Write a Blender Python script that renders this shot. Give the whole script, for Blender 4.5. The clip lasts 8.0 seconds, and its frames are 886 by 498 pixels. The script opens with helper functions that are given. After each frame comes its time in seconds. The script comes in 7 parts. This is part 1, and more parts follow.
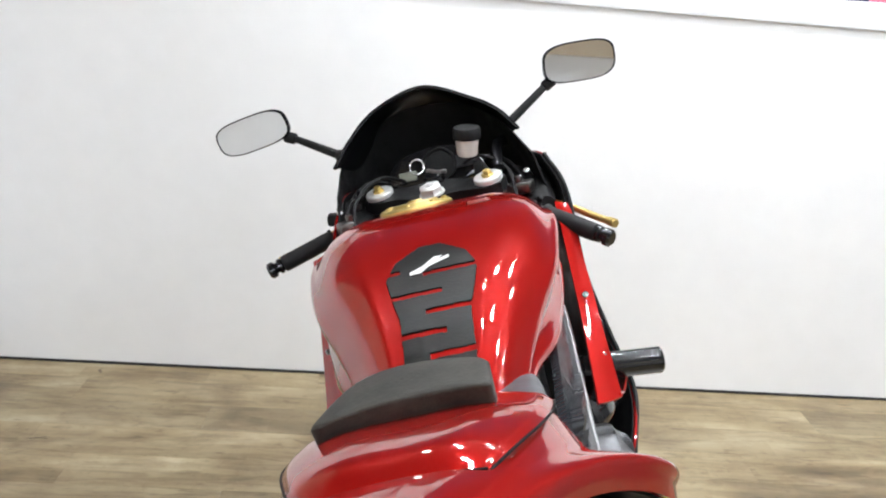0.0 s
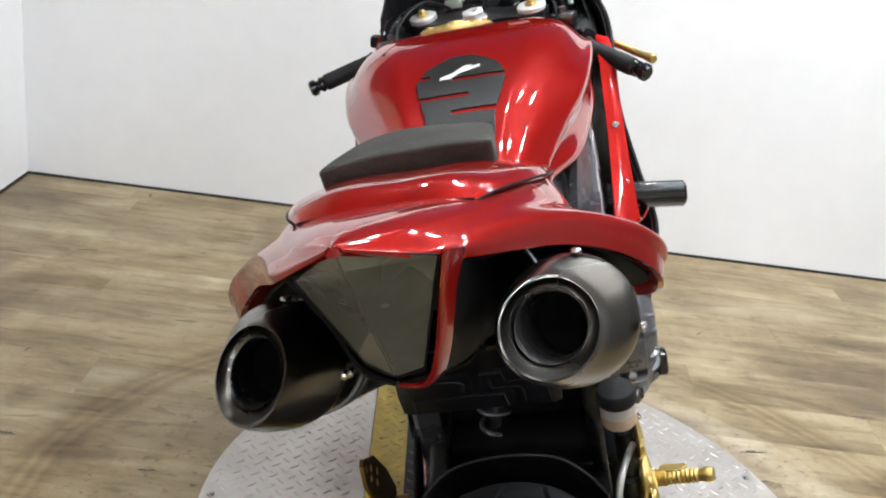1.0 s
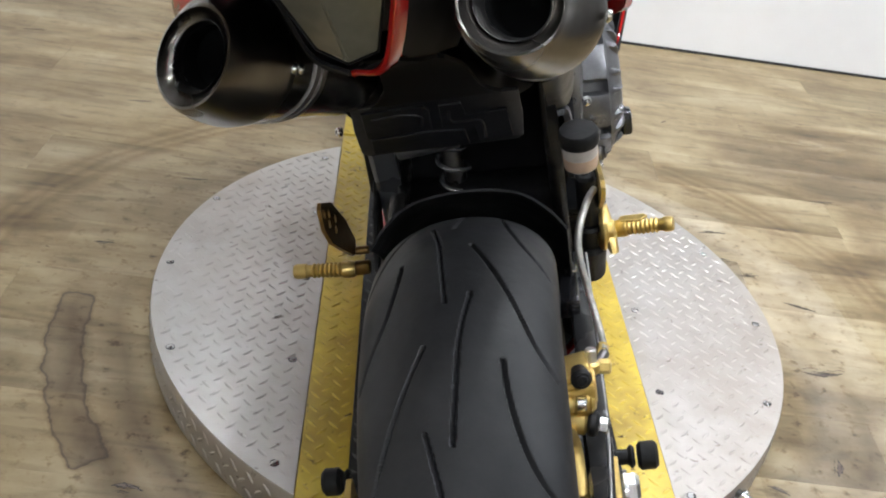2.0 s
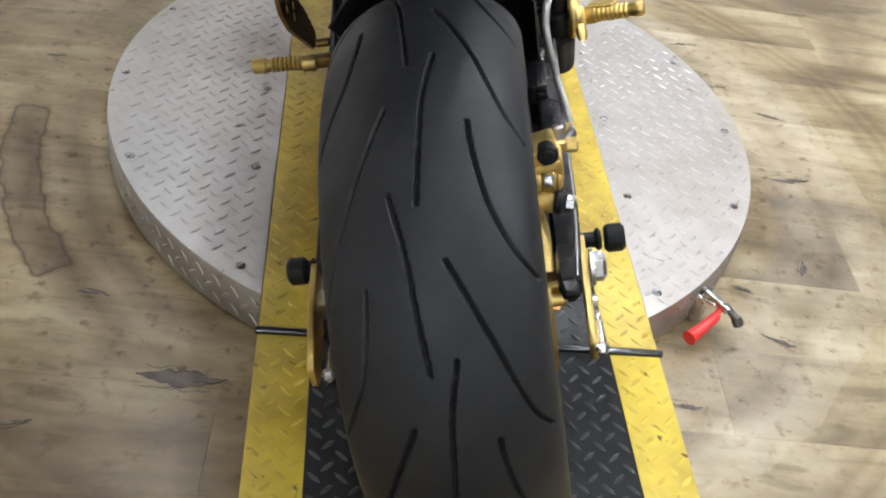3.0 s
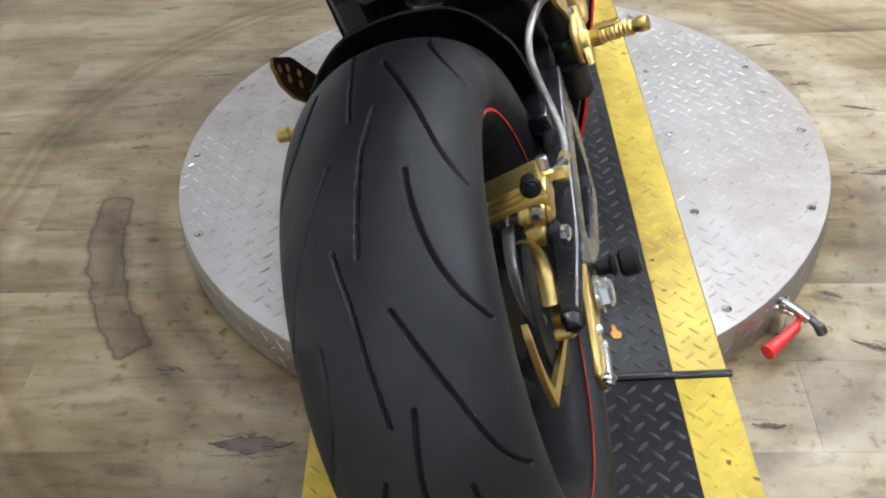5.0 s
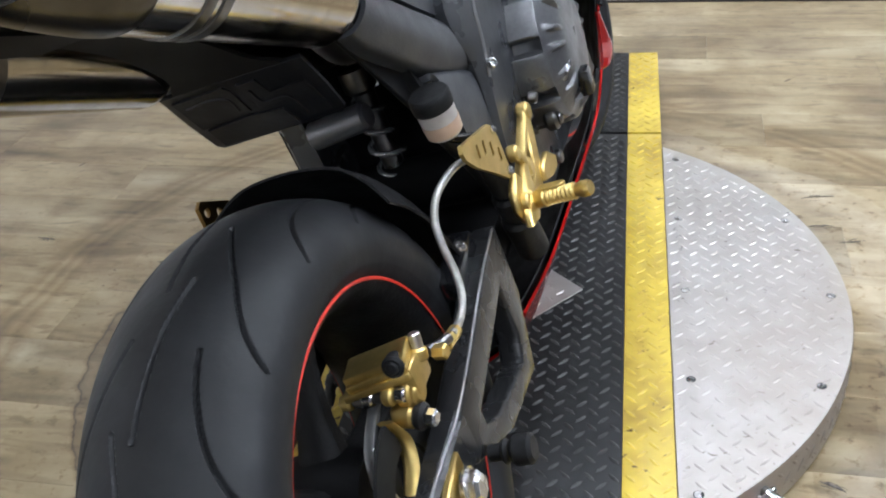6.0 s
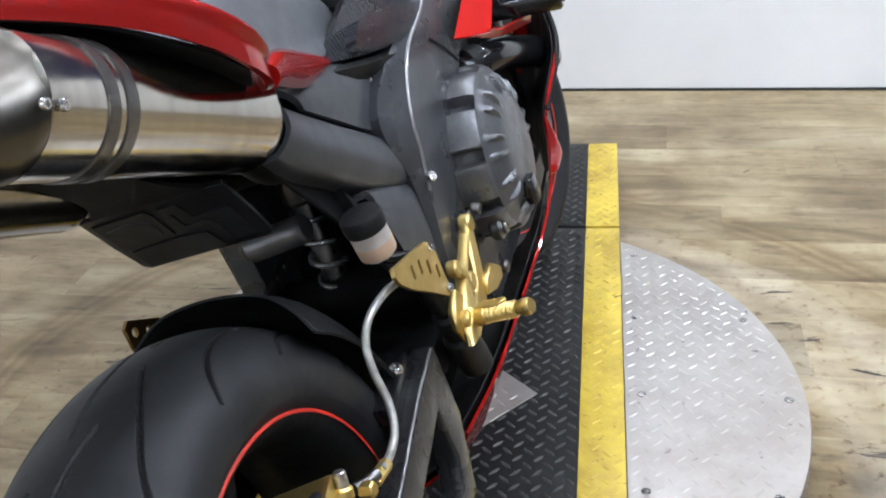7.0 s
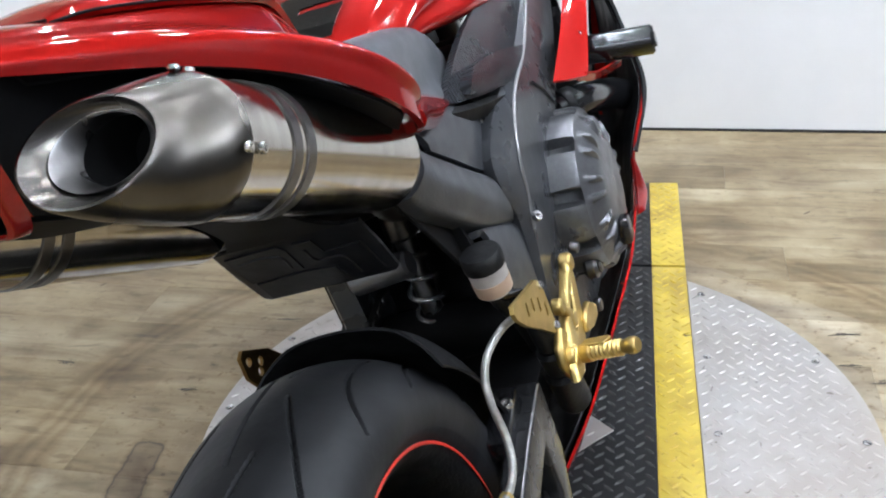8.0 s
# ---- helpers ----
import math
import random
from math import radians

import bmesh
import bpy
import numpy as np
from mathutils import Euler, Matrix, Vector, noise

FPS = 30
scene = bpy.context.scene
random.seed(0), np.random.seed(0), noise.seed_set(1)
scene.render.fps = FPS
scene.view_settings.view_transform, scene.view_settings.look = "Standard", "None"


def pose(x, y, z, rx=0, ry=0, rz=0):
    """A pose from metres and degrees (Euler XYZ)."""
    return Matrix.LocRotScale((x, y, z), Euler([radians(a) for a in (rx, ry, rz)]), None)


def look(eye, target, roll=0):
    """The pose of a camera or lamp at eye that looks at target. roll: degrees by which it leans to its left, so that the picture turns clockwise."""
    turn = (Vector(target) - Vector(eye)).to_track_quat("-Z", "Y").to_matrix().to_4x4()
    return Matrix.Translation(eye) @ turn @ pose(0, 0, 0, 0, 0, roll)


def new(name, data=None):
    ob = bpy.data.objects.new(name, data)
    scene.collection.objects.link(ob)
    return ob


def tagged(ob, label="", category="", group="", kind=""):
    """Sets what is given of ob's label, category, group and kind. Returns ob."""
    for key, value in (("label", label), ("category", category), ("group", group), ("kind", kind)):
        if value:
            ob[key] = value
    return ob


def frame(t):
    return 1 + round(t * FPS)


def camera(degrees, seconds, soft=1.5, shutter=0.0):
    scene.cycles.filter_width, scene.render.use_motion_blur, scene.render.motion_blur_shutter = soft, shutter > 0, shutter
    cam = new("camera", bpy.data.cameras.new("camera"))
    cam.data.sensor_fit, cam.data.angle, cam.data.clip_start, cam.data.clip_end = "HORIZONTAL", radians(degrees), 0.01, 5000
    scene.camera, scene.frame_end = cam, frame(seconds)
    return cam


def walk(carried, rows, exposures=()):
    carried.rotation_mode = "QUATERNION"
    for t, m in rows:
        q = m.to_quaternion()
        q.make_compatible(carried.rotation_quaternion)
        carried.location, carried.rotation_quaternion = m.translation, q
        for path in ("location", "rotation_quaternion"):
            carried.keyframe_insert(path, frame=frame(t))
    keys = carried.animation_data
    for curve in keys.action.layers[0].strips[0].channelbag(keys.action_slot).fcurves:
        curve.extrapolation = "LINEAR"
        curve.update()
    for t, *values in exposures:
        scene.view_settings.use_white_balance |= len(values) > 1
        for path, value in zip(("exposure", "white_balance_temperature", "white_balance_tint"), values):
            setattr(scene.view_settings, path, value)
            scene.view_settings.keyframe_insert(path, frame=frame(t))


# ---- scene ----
cam = camera(47.0, 8.0, 2.0)
PATH = [
    (0, (-0.329, -0.915, 1.394), (-0.163, 1.008, 0.869), 3.5),
    (0.1, (-0.316, -0.945, 1.403), (-0.191, 0.982, 0.882), 4.7),
    (0.2, (-0.316, -0.962, 1.401), (-0.22, 0.969, 0.892), 4.7),
    (0.3, (-0.32, -0.973, 1.396), (-0.238, 0.954, 0.864), 5.1),
    (0.4, (-0.314, -0.982, 1.383), (-0.236, 0.936, 0.823), 5.3),
    (0.5, (-0.309, -0.985, 1.378), (-0.236, 0.919, 0.77), 5.3),
    (0.6, (-0.298, -0.99, 1.363), (-0.229, 0.907, 0.734), 6.0),
    (0.8, (-0.288, -0.992, 1.335), (-0.208, 0.887, 0.655), 6.7),
    (1, (-0.28, -0.994, 1.31), (-0.204, 0.856, 0.556), 7.0),
    (1.2, (-0.277, -0.991, 1.285), (-0.196, 0.827, 0.454), 6.7),
    (1.3, (-0.272, -0.993, 1.273), (-0.191, 0.806, 0.403), 7.0),
    (1.5, (-0.272, -0.997, 1.254), (-0.16, 0.776, 0.333), 7.7),
    (1.6, (-0.27, -1.0, 1.245), (-0.156, 0.765, 0.31), 7.8),
    (1.8, (-0.263, -1.005, 1.225), (-0.122, 0.726, 0.233), 8.3),
    (2, (-0.261, -1.006, 1.211), (-0.08, 0.681, 0.152), 9.1),
    (2.2, (-0.257, -1.011, 1.193), (-0.058, 0.638, 0.079), 9.1),
    (3.3, (-0.243, -1.036, 1.128), (0.033, 0.438, -0.195), 11.0),
    (3.5, (-0.242, -1.042, 1.124), (0.03, 0.42, -0.214), 10.8),
    (4, (-0.239, -1.054, 1.111), (0.029, 0.345, -0.293), 10.2),
    (4.5, (-0.224, -1.062, 1.123), (0.027, 0.308, -0.312), 6.1),
    (4.6, (-0.204, -1.059, 1.129), (0.027, 0.34, -0.282), 4.2),
    (4.7, (-0.183, -1.053, 1.138), (-0.021, 0.384, -0.243), 0.9),
    (4.8, (-0.156, -1.046, 1.142), (-0.055, 0.444, -0.189), -1.4),
    (4.9, (-0.105, -1.037, 1.144), (-0.082, 0.511, -0.123), -3.3),
    (5, (-0.064, -1.027, 1.148), (-0.129, 0.538, -0.095), -4.1),
    (5.1, (-0.014, -1.016, 1.143), (-0.129, 0.568, -0.072), -3.1),
    (5.2, (0.036, -1.002, 1.147), (-0.142, 0.606, -0.028), -2.5),
    (6.3, (0.223, -0.89, 1.155), (-0.138, 0.784, 0.122), -5.5),
    (6.5, (0.234, -0.877, 1.166), (-0.123, 0.819, 0.168), -5.3),
    (7, (0.247, -0.843, 1.177), (-0.061, 0.892, 0.232), -4.6),
    (7.5, (0.232, -0.846, 1.191), (-0.104, 0.923, 0.322), -5.2),
    (8, (0.152, -0.883, 1.203), (-0.203, 0.875, 0.318), -4.1),
]
walk(cam, [(t, look(eye, target, roll)) for t, eye, target, roll in PATH], [(0.0, 0.0, 6500, 10), (4.5, 0.0, 6220, 10), (6.5, -0.04, 6000, 10), (8.0, -0.03, 6000, 10)])

# ---- world and light ----
world = bpy.data.worlds.new("world")
scene.world = world
world.use_nodes = True
world.node_tree.nodes["Background"].inputs[0].default_value = (0.9, 0.95, 1.0, 1)
world.node_tree.nodes["Background"].inputs[1].default_value = 0.05


# ---- materials ----
def material(name, colour, rough=0.5, metal=0.0, coat=0.0, grain=0.0, scale=40.0, bump=0.0, spec=0.5, rough_var=0.0, stretch=(1, 1, 1), stain=None, coords="Object"):
    """A surface with two scales of variation: large stains and fine grain."""
    m = bpy.data.materials.new(name)
    m.use_nodes = True
    nt = m.node_tree
    b = nt.nodes["Principled BSDF"]
    b.inputs["Base Color"].default_value = (*colour, 1)
    b.inputs["Roughness"].default_value = rough
    b.inputs["Metallic"].default_value = metal
    b.inputs["Coat Weight"].default_value = coat
    b.inputs["Coat Roughness"].default_value = 0.04
    b.inputs["Specular IOR Level"].default_value = spec
    tc = nt.nodes.new("ShaderNodeTexCoord")
    mp = nt.nodes.new("ShaderNodeMapping")
    mp.inputs["Scale"].default_value = stretch
    nt.links.new(tc.outputs[coords], mp.inputs["Vector"])
    fine = nt.nodes.new("ShaderNodeTexNoise")
    fine.inputs["Scale"].default_value, fine.inputs["Detail"].default_value = scale, 6
    large = nt.nodes.new("ShaderNodeTexNoise")
    large.inputs["Scale"].default_value, large.inputs["Detail"].default_value = scale / 9, 3
    for n in (fine, large):
        nt.links.new(mp.outputs[0], n.inputs["Vector"])
    if grain:
        mix = nt.nodes.new("ShaderNodeMix")
        mix.data_type, mix.blend_type = "RGBA", "MIX"
        add = nt.nodes.new("ShaderNodeMath")
        add.operation = "MULTIPLY_ADD"
        nt.links.new(fine.outputs[0], add.inputs[0])
        add.inputs[1].default_value = 0.5
        nt.links.new(large.outputs[0], add.inputs[2])
        ramp = nt.nodes.new("ShaderNodeMapRange")
        ramp.inputs[1].default_value, ramp.inputs[2].default_value = 0.5, 1.0
        nt.links.new(add.outputs[0], ramp.inputs[0])
        nt.links.new(ramp.outputs[0], mix.inputs["Factor"])
        low = stain or [c * (1 - grain) for c in colour]
        mix.inputs["A"].default_value = (*[min(1, c * (1 + grain)) for c in colour], 1)
        mix.inputs["B"].default_value = (*low, 1)
        nt.links.new(mix.outputs["Result"], b.inputs["Base Color"])
    if rough_var:
        rr = nt.nodes.new("ShaderNodeMapRange")
        rr.inputs[1].default_value, rr.inputs[2].default_value = 0.3, 0.7
        rr.inputs[3].default_value, rr.inputs[4].default_value = max(0.02, rough - rough_var), min(1, rough + rough_var)
        nt.links.new(large.outputs[0], rr.inputs[0])
        nt.links.new(rr.outputs[0], b.inputs["Roughness"])
    if bump:
        bp = nt.nodes.new("ShaderNodeBump")
        bp.inputs["Strength"].default_value, bp.inputs["Distance"].default_value = 1.0, bump
        nt.links.new(fine.outputs[0], bp.inputs["Height"])
        nt.links.new(bp.outputs[0], b.inputs["Normal"])
    return m


RED = material("candy_red_paint", (0.3, 0.0075, 0.0055), 0.3, 0.35, 1.0, 0.04, 6, spec=0.0, rough_var=0.04)
BLACK_GLOSS = material("gloss_black", (0.008, 0.008, 0.009), 0.18, 0, 0.3, 0.2, 60, rough_var=0.06)
BLACK_MATT = material("black_plastic", (0.0085, 0.0085, 0.009), 0.5, 0, 0, 0.3, 220, 0.0006, rough_var=0.12, spec=0.2)
GREY_SATIN = material("satin_grey_paint", (0.05, 0.052, 0.057), 0.3, 0.35, 0, 0.12, 160, 0.0002, rough_var=0.08)
ARM_PAINT = material("dark_olive_grey_paint", (0.024, 0.024, 0.025), 0.26, 0.35, 0, 0.15, 160, 0.0002, rough_var=0.08)
# pale grey of the drawn edge highlights and of the caliper stay
EDGE_STEEL = material("glint_and_stay_grey", (0.3, 0.3, 0.3), 0.35, 0.8, 0, 0.2, 90)
# near-black for seams and for recesses, whose shade is put into the colour
LINER = material("shade_and_seam_black", (0.005, 0.005, 0.0055), 0.6, 0, 0, 0.3, 220, spec=0.12)
SILVER = material("satin_silver_metal", (0.75, 0.75, 0.74), 0.45, 0.7, 0, 0.08, 120)
GREY_COVER = material("dark_grey_plastic", (0.039, 0.041, 0.046), 0.38, 0, 0, 0.15, 260, 0.0003, rough_var=0.06, spec=0.45)
ENGINE = material("engine_casting", (0.13, 0.131, 0.137), 0.34, 0.7, 0, 0.25, 200, 0.0004, rough_var=0.1)
SEAT = material("seat_vinyl", (0.085, 0.088, 0.095), 0.45, 0, 0, 0.1, 300, 0.0001, rough_var=0.05)
FOAM = material("foam_pad", (0.034, 0.031, 0.025), 0.62, 0, 0, 0.45, 300, 0.0006, spec=0.4)
RUBBER = material("tyre_rubber", (0.0135, 0.0138, 0.0152), 0.54, 0, 0, 0.35, 90, 0.0004, rough_var=0.1, spec=0.33)
GRIP = material("grip_rubber", (0.011, 0.011, 0.012), 0.6, 0, 0, 0.2, 300, 0.0006, spec=0.25)
GOLD = material("gold_anodised_metal", (0.62, 0.46, 0.165), 0.4, 1.0, 0, 0.15, 120, 0.0001, rough_var=0.1)
# darker bronze of the left axle carrier, pivot block and heel guard
BRASS_DARK = material("dark_bronze_anodised_metal", (0.25, 0.16, 0.06), 0.35, 1.0, 0, 0.3, 120)
STEEL = material("bright_steel", (0.62, 0.61, 0.6), 0.25, 1.0, 0, 0.12, 160, rough_var=0.1)
STEEL_DARK = material("dark_steel", (0.16, 0.155, 0.15), 0.35, 1.0, 0, 0.25, 150, rough_var=0.1)
DISC_STEEL = material("dull_brake_steel", (0.02, 0.02, 0.02), 0.6, 0.6, 0, 0.25, 150)
MUFFLER = material("brushed_stainless", (0.46, 0.43, 0.385), 0.16, 1.0, 0, 0.12, 60, rough_var=0.06, stretch=(1, 8, 1))
MUFFLER_CAP = material("heat_tinted_steel", (0.165, 0.157, 0.147), 0.2, 1.0, 0, 0.35, 22, rough_var=0.12, stain=(0.085, 0.075, 0.062))
SOOT = material("soot", (0.003, 0.003, 0.003), 0.95, spec=0.05)
CARBON = material("dark_carbon_weave", (0.008, 0.008, 0.007), 0.34, 0, 0.0, 0.35, 260, 0.0003, spec=0.17)
LENS = material("smoked_lens", (0.09, 0.087, 0.066), 0.26, 0.0, 0.5, 0.25, 70, rough_var=0.06)
TRAY = material("satin_black_plastic", (0.009, 0.0095, 0.0115), 0.36, 0, 0, 0.4, 60, 0.0006, rough_var=0.12, spec=0.26)
MIRROR = material("mirror_glass", (0.9, 0.9, 0.9), 0.02, 1.0)
FLUID_BOX = material("clouded_white_plastic", (0.58, 0.55, 0.515), 0.4, 0, 0, 0.1, 90)
# clouded plastic again, greyed for the shade round the rear reservoir
REAR_BOX = material("shaded_clear_plastic", (0.4, 0.37, 0.35), 0.35, 0, 0, 0.2, 90)
FLUID = material("amber_fluid", (0.44, 0.31, 0.22), 0.35, 0, 0, 0.15, 90)
STRIPE = material("red_rim_tape", (0.62, 0.035, 0.02), 0.4, 0, 0, 0.1, 200)
WHITE_MARK = material("silver_white_print", (0.78, 0.78, 0.76), 0.35, 0.2)
HOSE = material("braided_hose", (0.42, 0.41, 0.38), 0.35, 0.7, 0, 0.3, 900, 0.0006)
SCREEN = material("smoked_black_screen", (0.004, 0.004, 0.0045), 0.3, 0, 0.0, 0.2, 30, rough_var=0.08, spec=0.15)
WALL = material("white_wall_paint", (0.84, 0.84, 0.84), 0.55, 0, 0, 0.03, 14, 0.0012)
BEIGE = material("tan_wall_paint", (0.5, 0.41, 0.3), 0.7, 0, 0, 0.05, 10)
NAVY = material("dark_blue_wall_paint", (0.03, 0.03, 0.11), 0.6, 0, 0, 0.1, 14)
DARK_WALL = material("dark_grey_wall_paint", (0.1, 0.1, 0.105), 0.6, 0, 0, 0.06, 14, 0.0012)
CEILING = material("dark_ceiling_paint", (0.06, 0.06, 0.062), 0.8, 0, 0, 0.1, 12, 0.001)
HOUSING = material("white_enamel", (0.75, 0.75, 0.74), 0.4)
TRIM = material("pale_grey_trim", (0.7, 0.71, 0.72), 0.5, 0, 0, 0.06, 20)
SEAL = material("dark_joint", (0.02, 0.02, 0.02), 0.9)
ALU = material("aluminium_tread_plate", (0.56, 0.545, 0.525), 0.47, 1.0, 0, 0.08, 22, 0.0004, rough_var=0.1, stain=(0.44, 0.4, 0.36))
YELLOW = material("worn_yellow_paint", (0.68, 0.515, 0.06), 0.42, 0, 0, 0.1, 26, 0.0006, rough_var=0.12, stain=(0.34, 0.23, 0.03))
BLACK_PLATE = material("black_tread_plate", (0.0085, 0.0085, 0.009), 0.42, 0.05, 0, 0.5, 30, 0.0006, rough_var=0.12, spec=0.22)
FLECK = material("orange_flake", (0.8, 0.33, 0.06), 0.5, grain=0.3, scale=120)
SPRING = material("gloss_spring_steel", (0.42, 0.42, 0.42), 0.22, 0.8, 0, 0.2, 120)
SOOT_STEEL = material("sooted_exhaust_steel", (0.03, 0.029, 0.028), 0.45, 0.8, 0, 0.3, 90)
CANISTER = material("grey_anodised_canister", (0.2, 0.2, 0.21), 0.32, 0.6, 0, 0.12, 120)
BLACK_LUG = material("worn_black_tread_lug", (0.05, 0.0495, 0.048), 0.36, 0.25, 0, 0.5, 45, 0.0004, rough_var=0.1)
YELLOW_LUG = material("worn_yellow_tread_lug", (0.67, 0.505, 0.06), 0.38, 0, 0, 0.1, 60, 0.0004, rough_var=0.1, stain=(0.42, 0.29, 0.04))
RED_PLASTIC = material("red_rubber_handle", (0.7, 0.03, 0.025), 0.4, 0, 0, 0.12, 90)


def carbon_weave(m, size):
    """Adds a fine ribbed relief to a material."""
    nt = m.node_tree
    b = nt.nodes["Principled BSDF"]
    tc = nt.nodes.new("ShaderNodeTexCoord")
    w = nt.nodes.new("ShaderNodeTexWave")
    w.wave_type, w.bands_direction = "BANDS", "Y"
    w.inputs["Scale"].default_value = size
    bp = nt.nodes.new("ShaderNodeBump")
    bp.inputs["Distance"].default_value = 0.004
    nt.links.new(tc.outputs["Object"], w.inputs["Vector"])
    nt.links.new(w.outputs["Fac"], bp.inputs["Height"])
    nt.links.new(bp.outputs[0], b.inputs["Normal"])


def speckle(m, scale, low, high, dark):
    """Multiplies a material's colour by small sharp scuffs."""
    nt = m.node_tree
    b = nt.nodes["Principled BSDF"]
    old = b.inputs["Base Color"].links[0].from_socket
    tc, n, r, mx = (nt.nodes.new("ShaderNode" + k) for k in ("TexCoord", "TexNoise", "ValToRGB", "Mix"))
    n.inputs["Scale"].default_value, n.inputs["Detail"].default_value, n.inputs["Distortion"].default_value = scale, 3, 0.8
    r.color_ramp.elements[0].position, r.color_ramp.elements[0].color = low, (*dark, 1)
    r.color_ramp.elements[1].position, r.color_ramp.elements[1].color = high, (1, 1, 1, 1)
    mx.data_type, mx.blend_type = "RGBA", "MULTIPLY"
    mx.inputs["Factor"].default_value = 1.0
    nt.links.new(tc.outputs["Object"], n.inputs["Vector"])
    nt.links.new(n.outputs[0], r.inputs[0])
    nt.links.new(old, mx.inputs["A"])
    nt.links.new(r.outputs[0], mx.inputs["B"])
    nt.links.new(mx.outputs["Result"], b.inputs["Base Color"])


for worn_paint in (YELLOW, YELLOW_LUG):
    speckle(worn_paint, 55, 0.27, 0.34, (0.16, 0.13, 0.1))
    speckle(worn_paint, 7, 0.3, 0.52, (0.78, 0.74, 0.7))
speckle(ALU, 70, 0.25, 0.33, (0.45, 0.42, 0.4))
speckle(RUBBER, 9, 0.3, 0.6, (0.72, 0.72, 0.74))
RIBBED = material("ribbed_grey_plastic", (0.036, 0.038, 0.044), 0.22, 0, 0, 0.15, 200, rough_var=0.08)
carbon_weave(RIBBED, 50)


def floor_material():
    m = bpy.data.materials.new("vinyl_oak_plank")
    m.use_nodes = True
    nt = m.node_tree
    b = nt.nodes["Principled BSDF"]
    N = nt.nodes.new
    tc, info = N("ShaderNodeTexCoord"), N("ShaderNodeObjectInfo")
    shift = N("ShaderNodeVectorMath")
    shift.operation = "MULTIPLY_ADD"
    shift.inputs[1].default_value = (37, 23, 11)
    nt.links.new(info.outputs["Random"], shift.inputs[0])
    nt.links.new(tc.outputs["Object"], shift.inputs[2])

    def noise_at(stretch, scale, detail, dist=0.0):
        mp, n = N("ShaderNodeMapping"), N("ShaderNodeTexNoise")
        mp.inputs["Scale"].default_value = stretch
        n.inputs["Scale"].default_value, n.inputs["Detail"].default_value, n.inputs["Distortion"].default_value = scale, detail, dist
        nt.links.new(shift.outputs[0], mp.inputs["Vector"])
        nt.links.new(mp.outputs[0], n.inputs["Vector"])
        return n.outputs[0]

    def ramp(fac, stops):
        r = N("ShaderNodeValToRGB")
        while len(r.color_ramp.elements) < len(stops):
            r.color_ramp.elements.new(0.5)
        for e, (p, c) in zip(r.color_ramp.elements, stops):
            e.position, e.color = p, (*c, 1)
        nt.links.new(fac, r.inputs[0])
        return r.outputs[0]

    def mix(a, bb, fac, kind="MIX", value=None):
        x = N("ShaderNodeMix")
        x.data_type, x.blend_type = "RGBA", kind
        nt.links.new(a, x.inputs["A"])
        nt.links.new(bb, x.inputs["B"])
        if value is None:
            nt.links.new(fac, x.inputs["Factor"])
        else:
            x.inputs["Factor"].default_value = value
        return x.outputs["Result"]

    grain = noise_at((1.6, 9, 1), 2.6, 8, 1.0)
    streak = noise_at((0.8, 3.0, 1), 2.0, 4, 1.0)
    spots = noise_at((3.0, 9, 1), 3.5, 4, 0.4)
    geo, tone_n = N("ShaderNodeNewGeometry"), N("ShaderNodeTexNoise")
    tone_n.inputs["Scale"].default_value, tone_n.inputs["Detail"].default_value, tone_n.inputs["Distortion"].default_value = 2.3, 5, 0.6
    nt.links.new(geo.outputs["Position"], tone_n.inputs["Vector"])
    tone = tone_n.outputs[0]
    base = ramp(streak, [(0.28, (0.155, 0.108, 0.056)), (0.42, (0.285, 0.225, 0.135)), (0.56, (0.375, 0.31, 0.202)), (0.74, (0.465, 0.402, 0.286))])
    fine = ramp(grain, [(0.28, (0.55, 0.52, 0.46)), (0.52, (1, 1, 1)), (0.8, (1.0, 1.0, 0.98))])
    col = mix(base, fine, None, "MULTIPLY", 0.75)
    dark = ramp(spots, [(0.3, (0.45, 0.4, 0.34)), (0.4, (1, 1, 1))])
    col = mix(col, dark, None, "MULTIPLY", 0.6)
    grime = ramp(tone, [(0.34, (0.4, 0.34, 0.28)), (0.46, (0.78, 0.74, 0.7)), (0.55, (1, 1, 1))])
    col = mix(col, grime, None, "MULTIPLY", 0.75)
    # tyre tracks: broken dark rings left round the turntable
    here, far = N("ShaderNodeVectorMath"), N("ShaderNodeVectorMath")
    here.operation, far.operation = "MULTIPLY_ADD", "LENGTH"
    here.inputs[1].default_value, here.inputs[2].default_value = (1, 1, 0), (0.008, -0.62, 0)
    nt.links.new(geo.outputs["Position"], here.inputs[0])
    nt.links.new(here.outputs[0], far.inputs[0])
    wob = N("ShaderNodeMath")
    wob.operation = "MULTIPLY_ADD"
    wob.inputs[1].default_value = 0.22
    nt.links.new(tone, wob.inputs[0])
    nt.links.new(far.outputs["Value"], wob.inputs[2])
    track = ramp(wob.outputs[0], [(0.755, (1, 1, 1)), (0.79, (0.5, 0.44, 0.38)), (0.84, (0.85, 0.82, 0.8)), (0.88, (0.45, 0.39, 0.33)), (0.93, (1, 1, 1))])
    patchy = N("ShaderNodeTexNoise")
    patchy.inputs["Scale"].default_value, patchy.inputs["Detail"].default_value = 1.7, 6
    nt.links.new(geo.outputs["Position"], patchy.inputs["Vector"])
    worn = ramp(patchy.outputs[0], [(0.36, (0, 0, 0)), (0.58, (1, 1, 1))])
    col = mix(col, mix(col, track, None, "MULTIPLY", 1.0), worn)
    # a wider set of worn rings where wheels have rolled round
    rings = N("ShaderNodeMath")
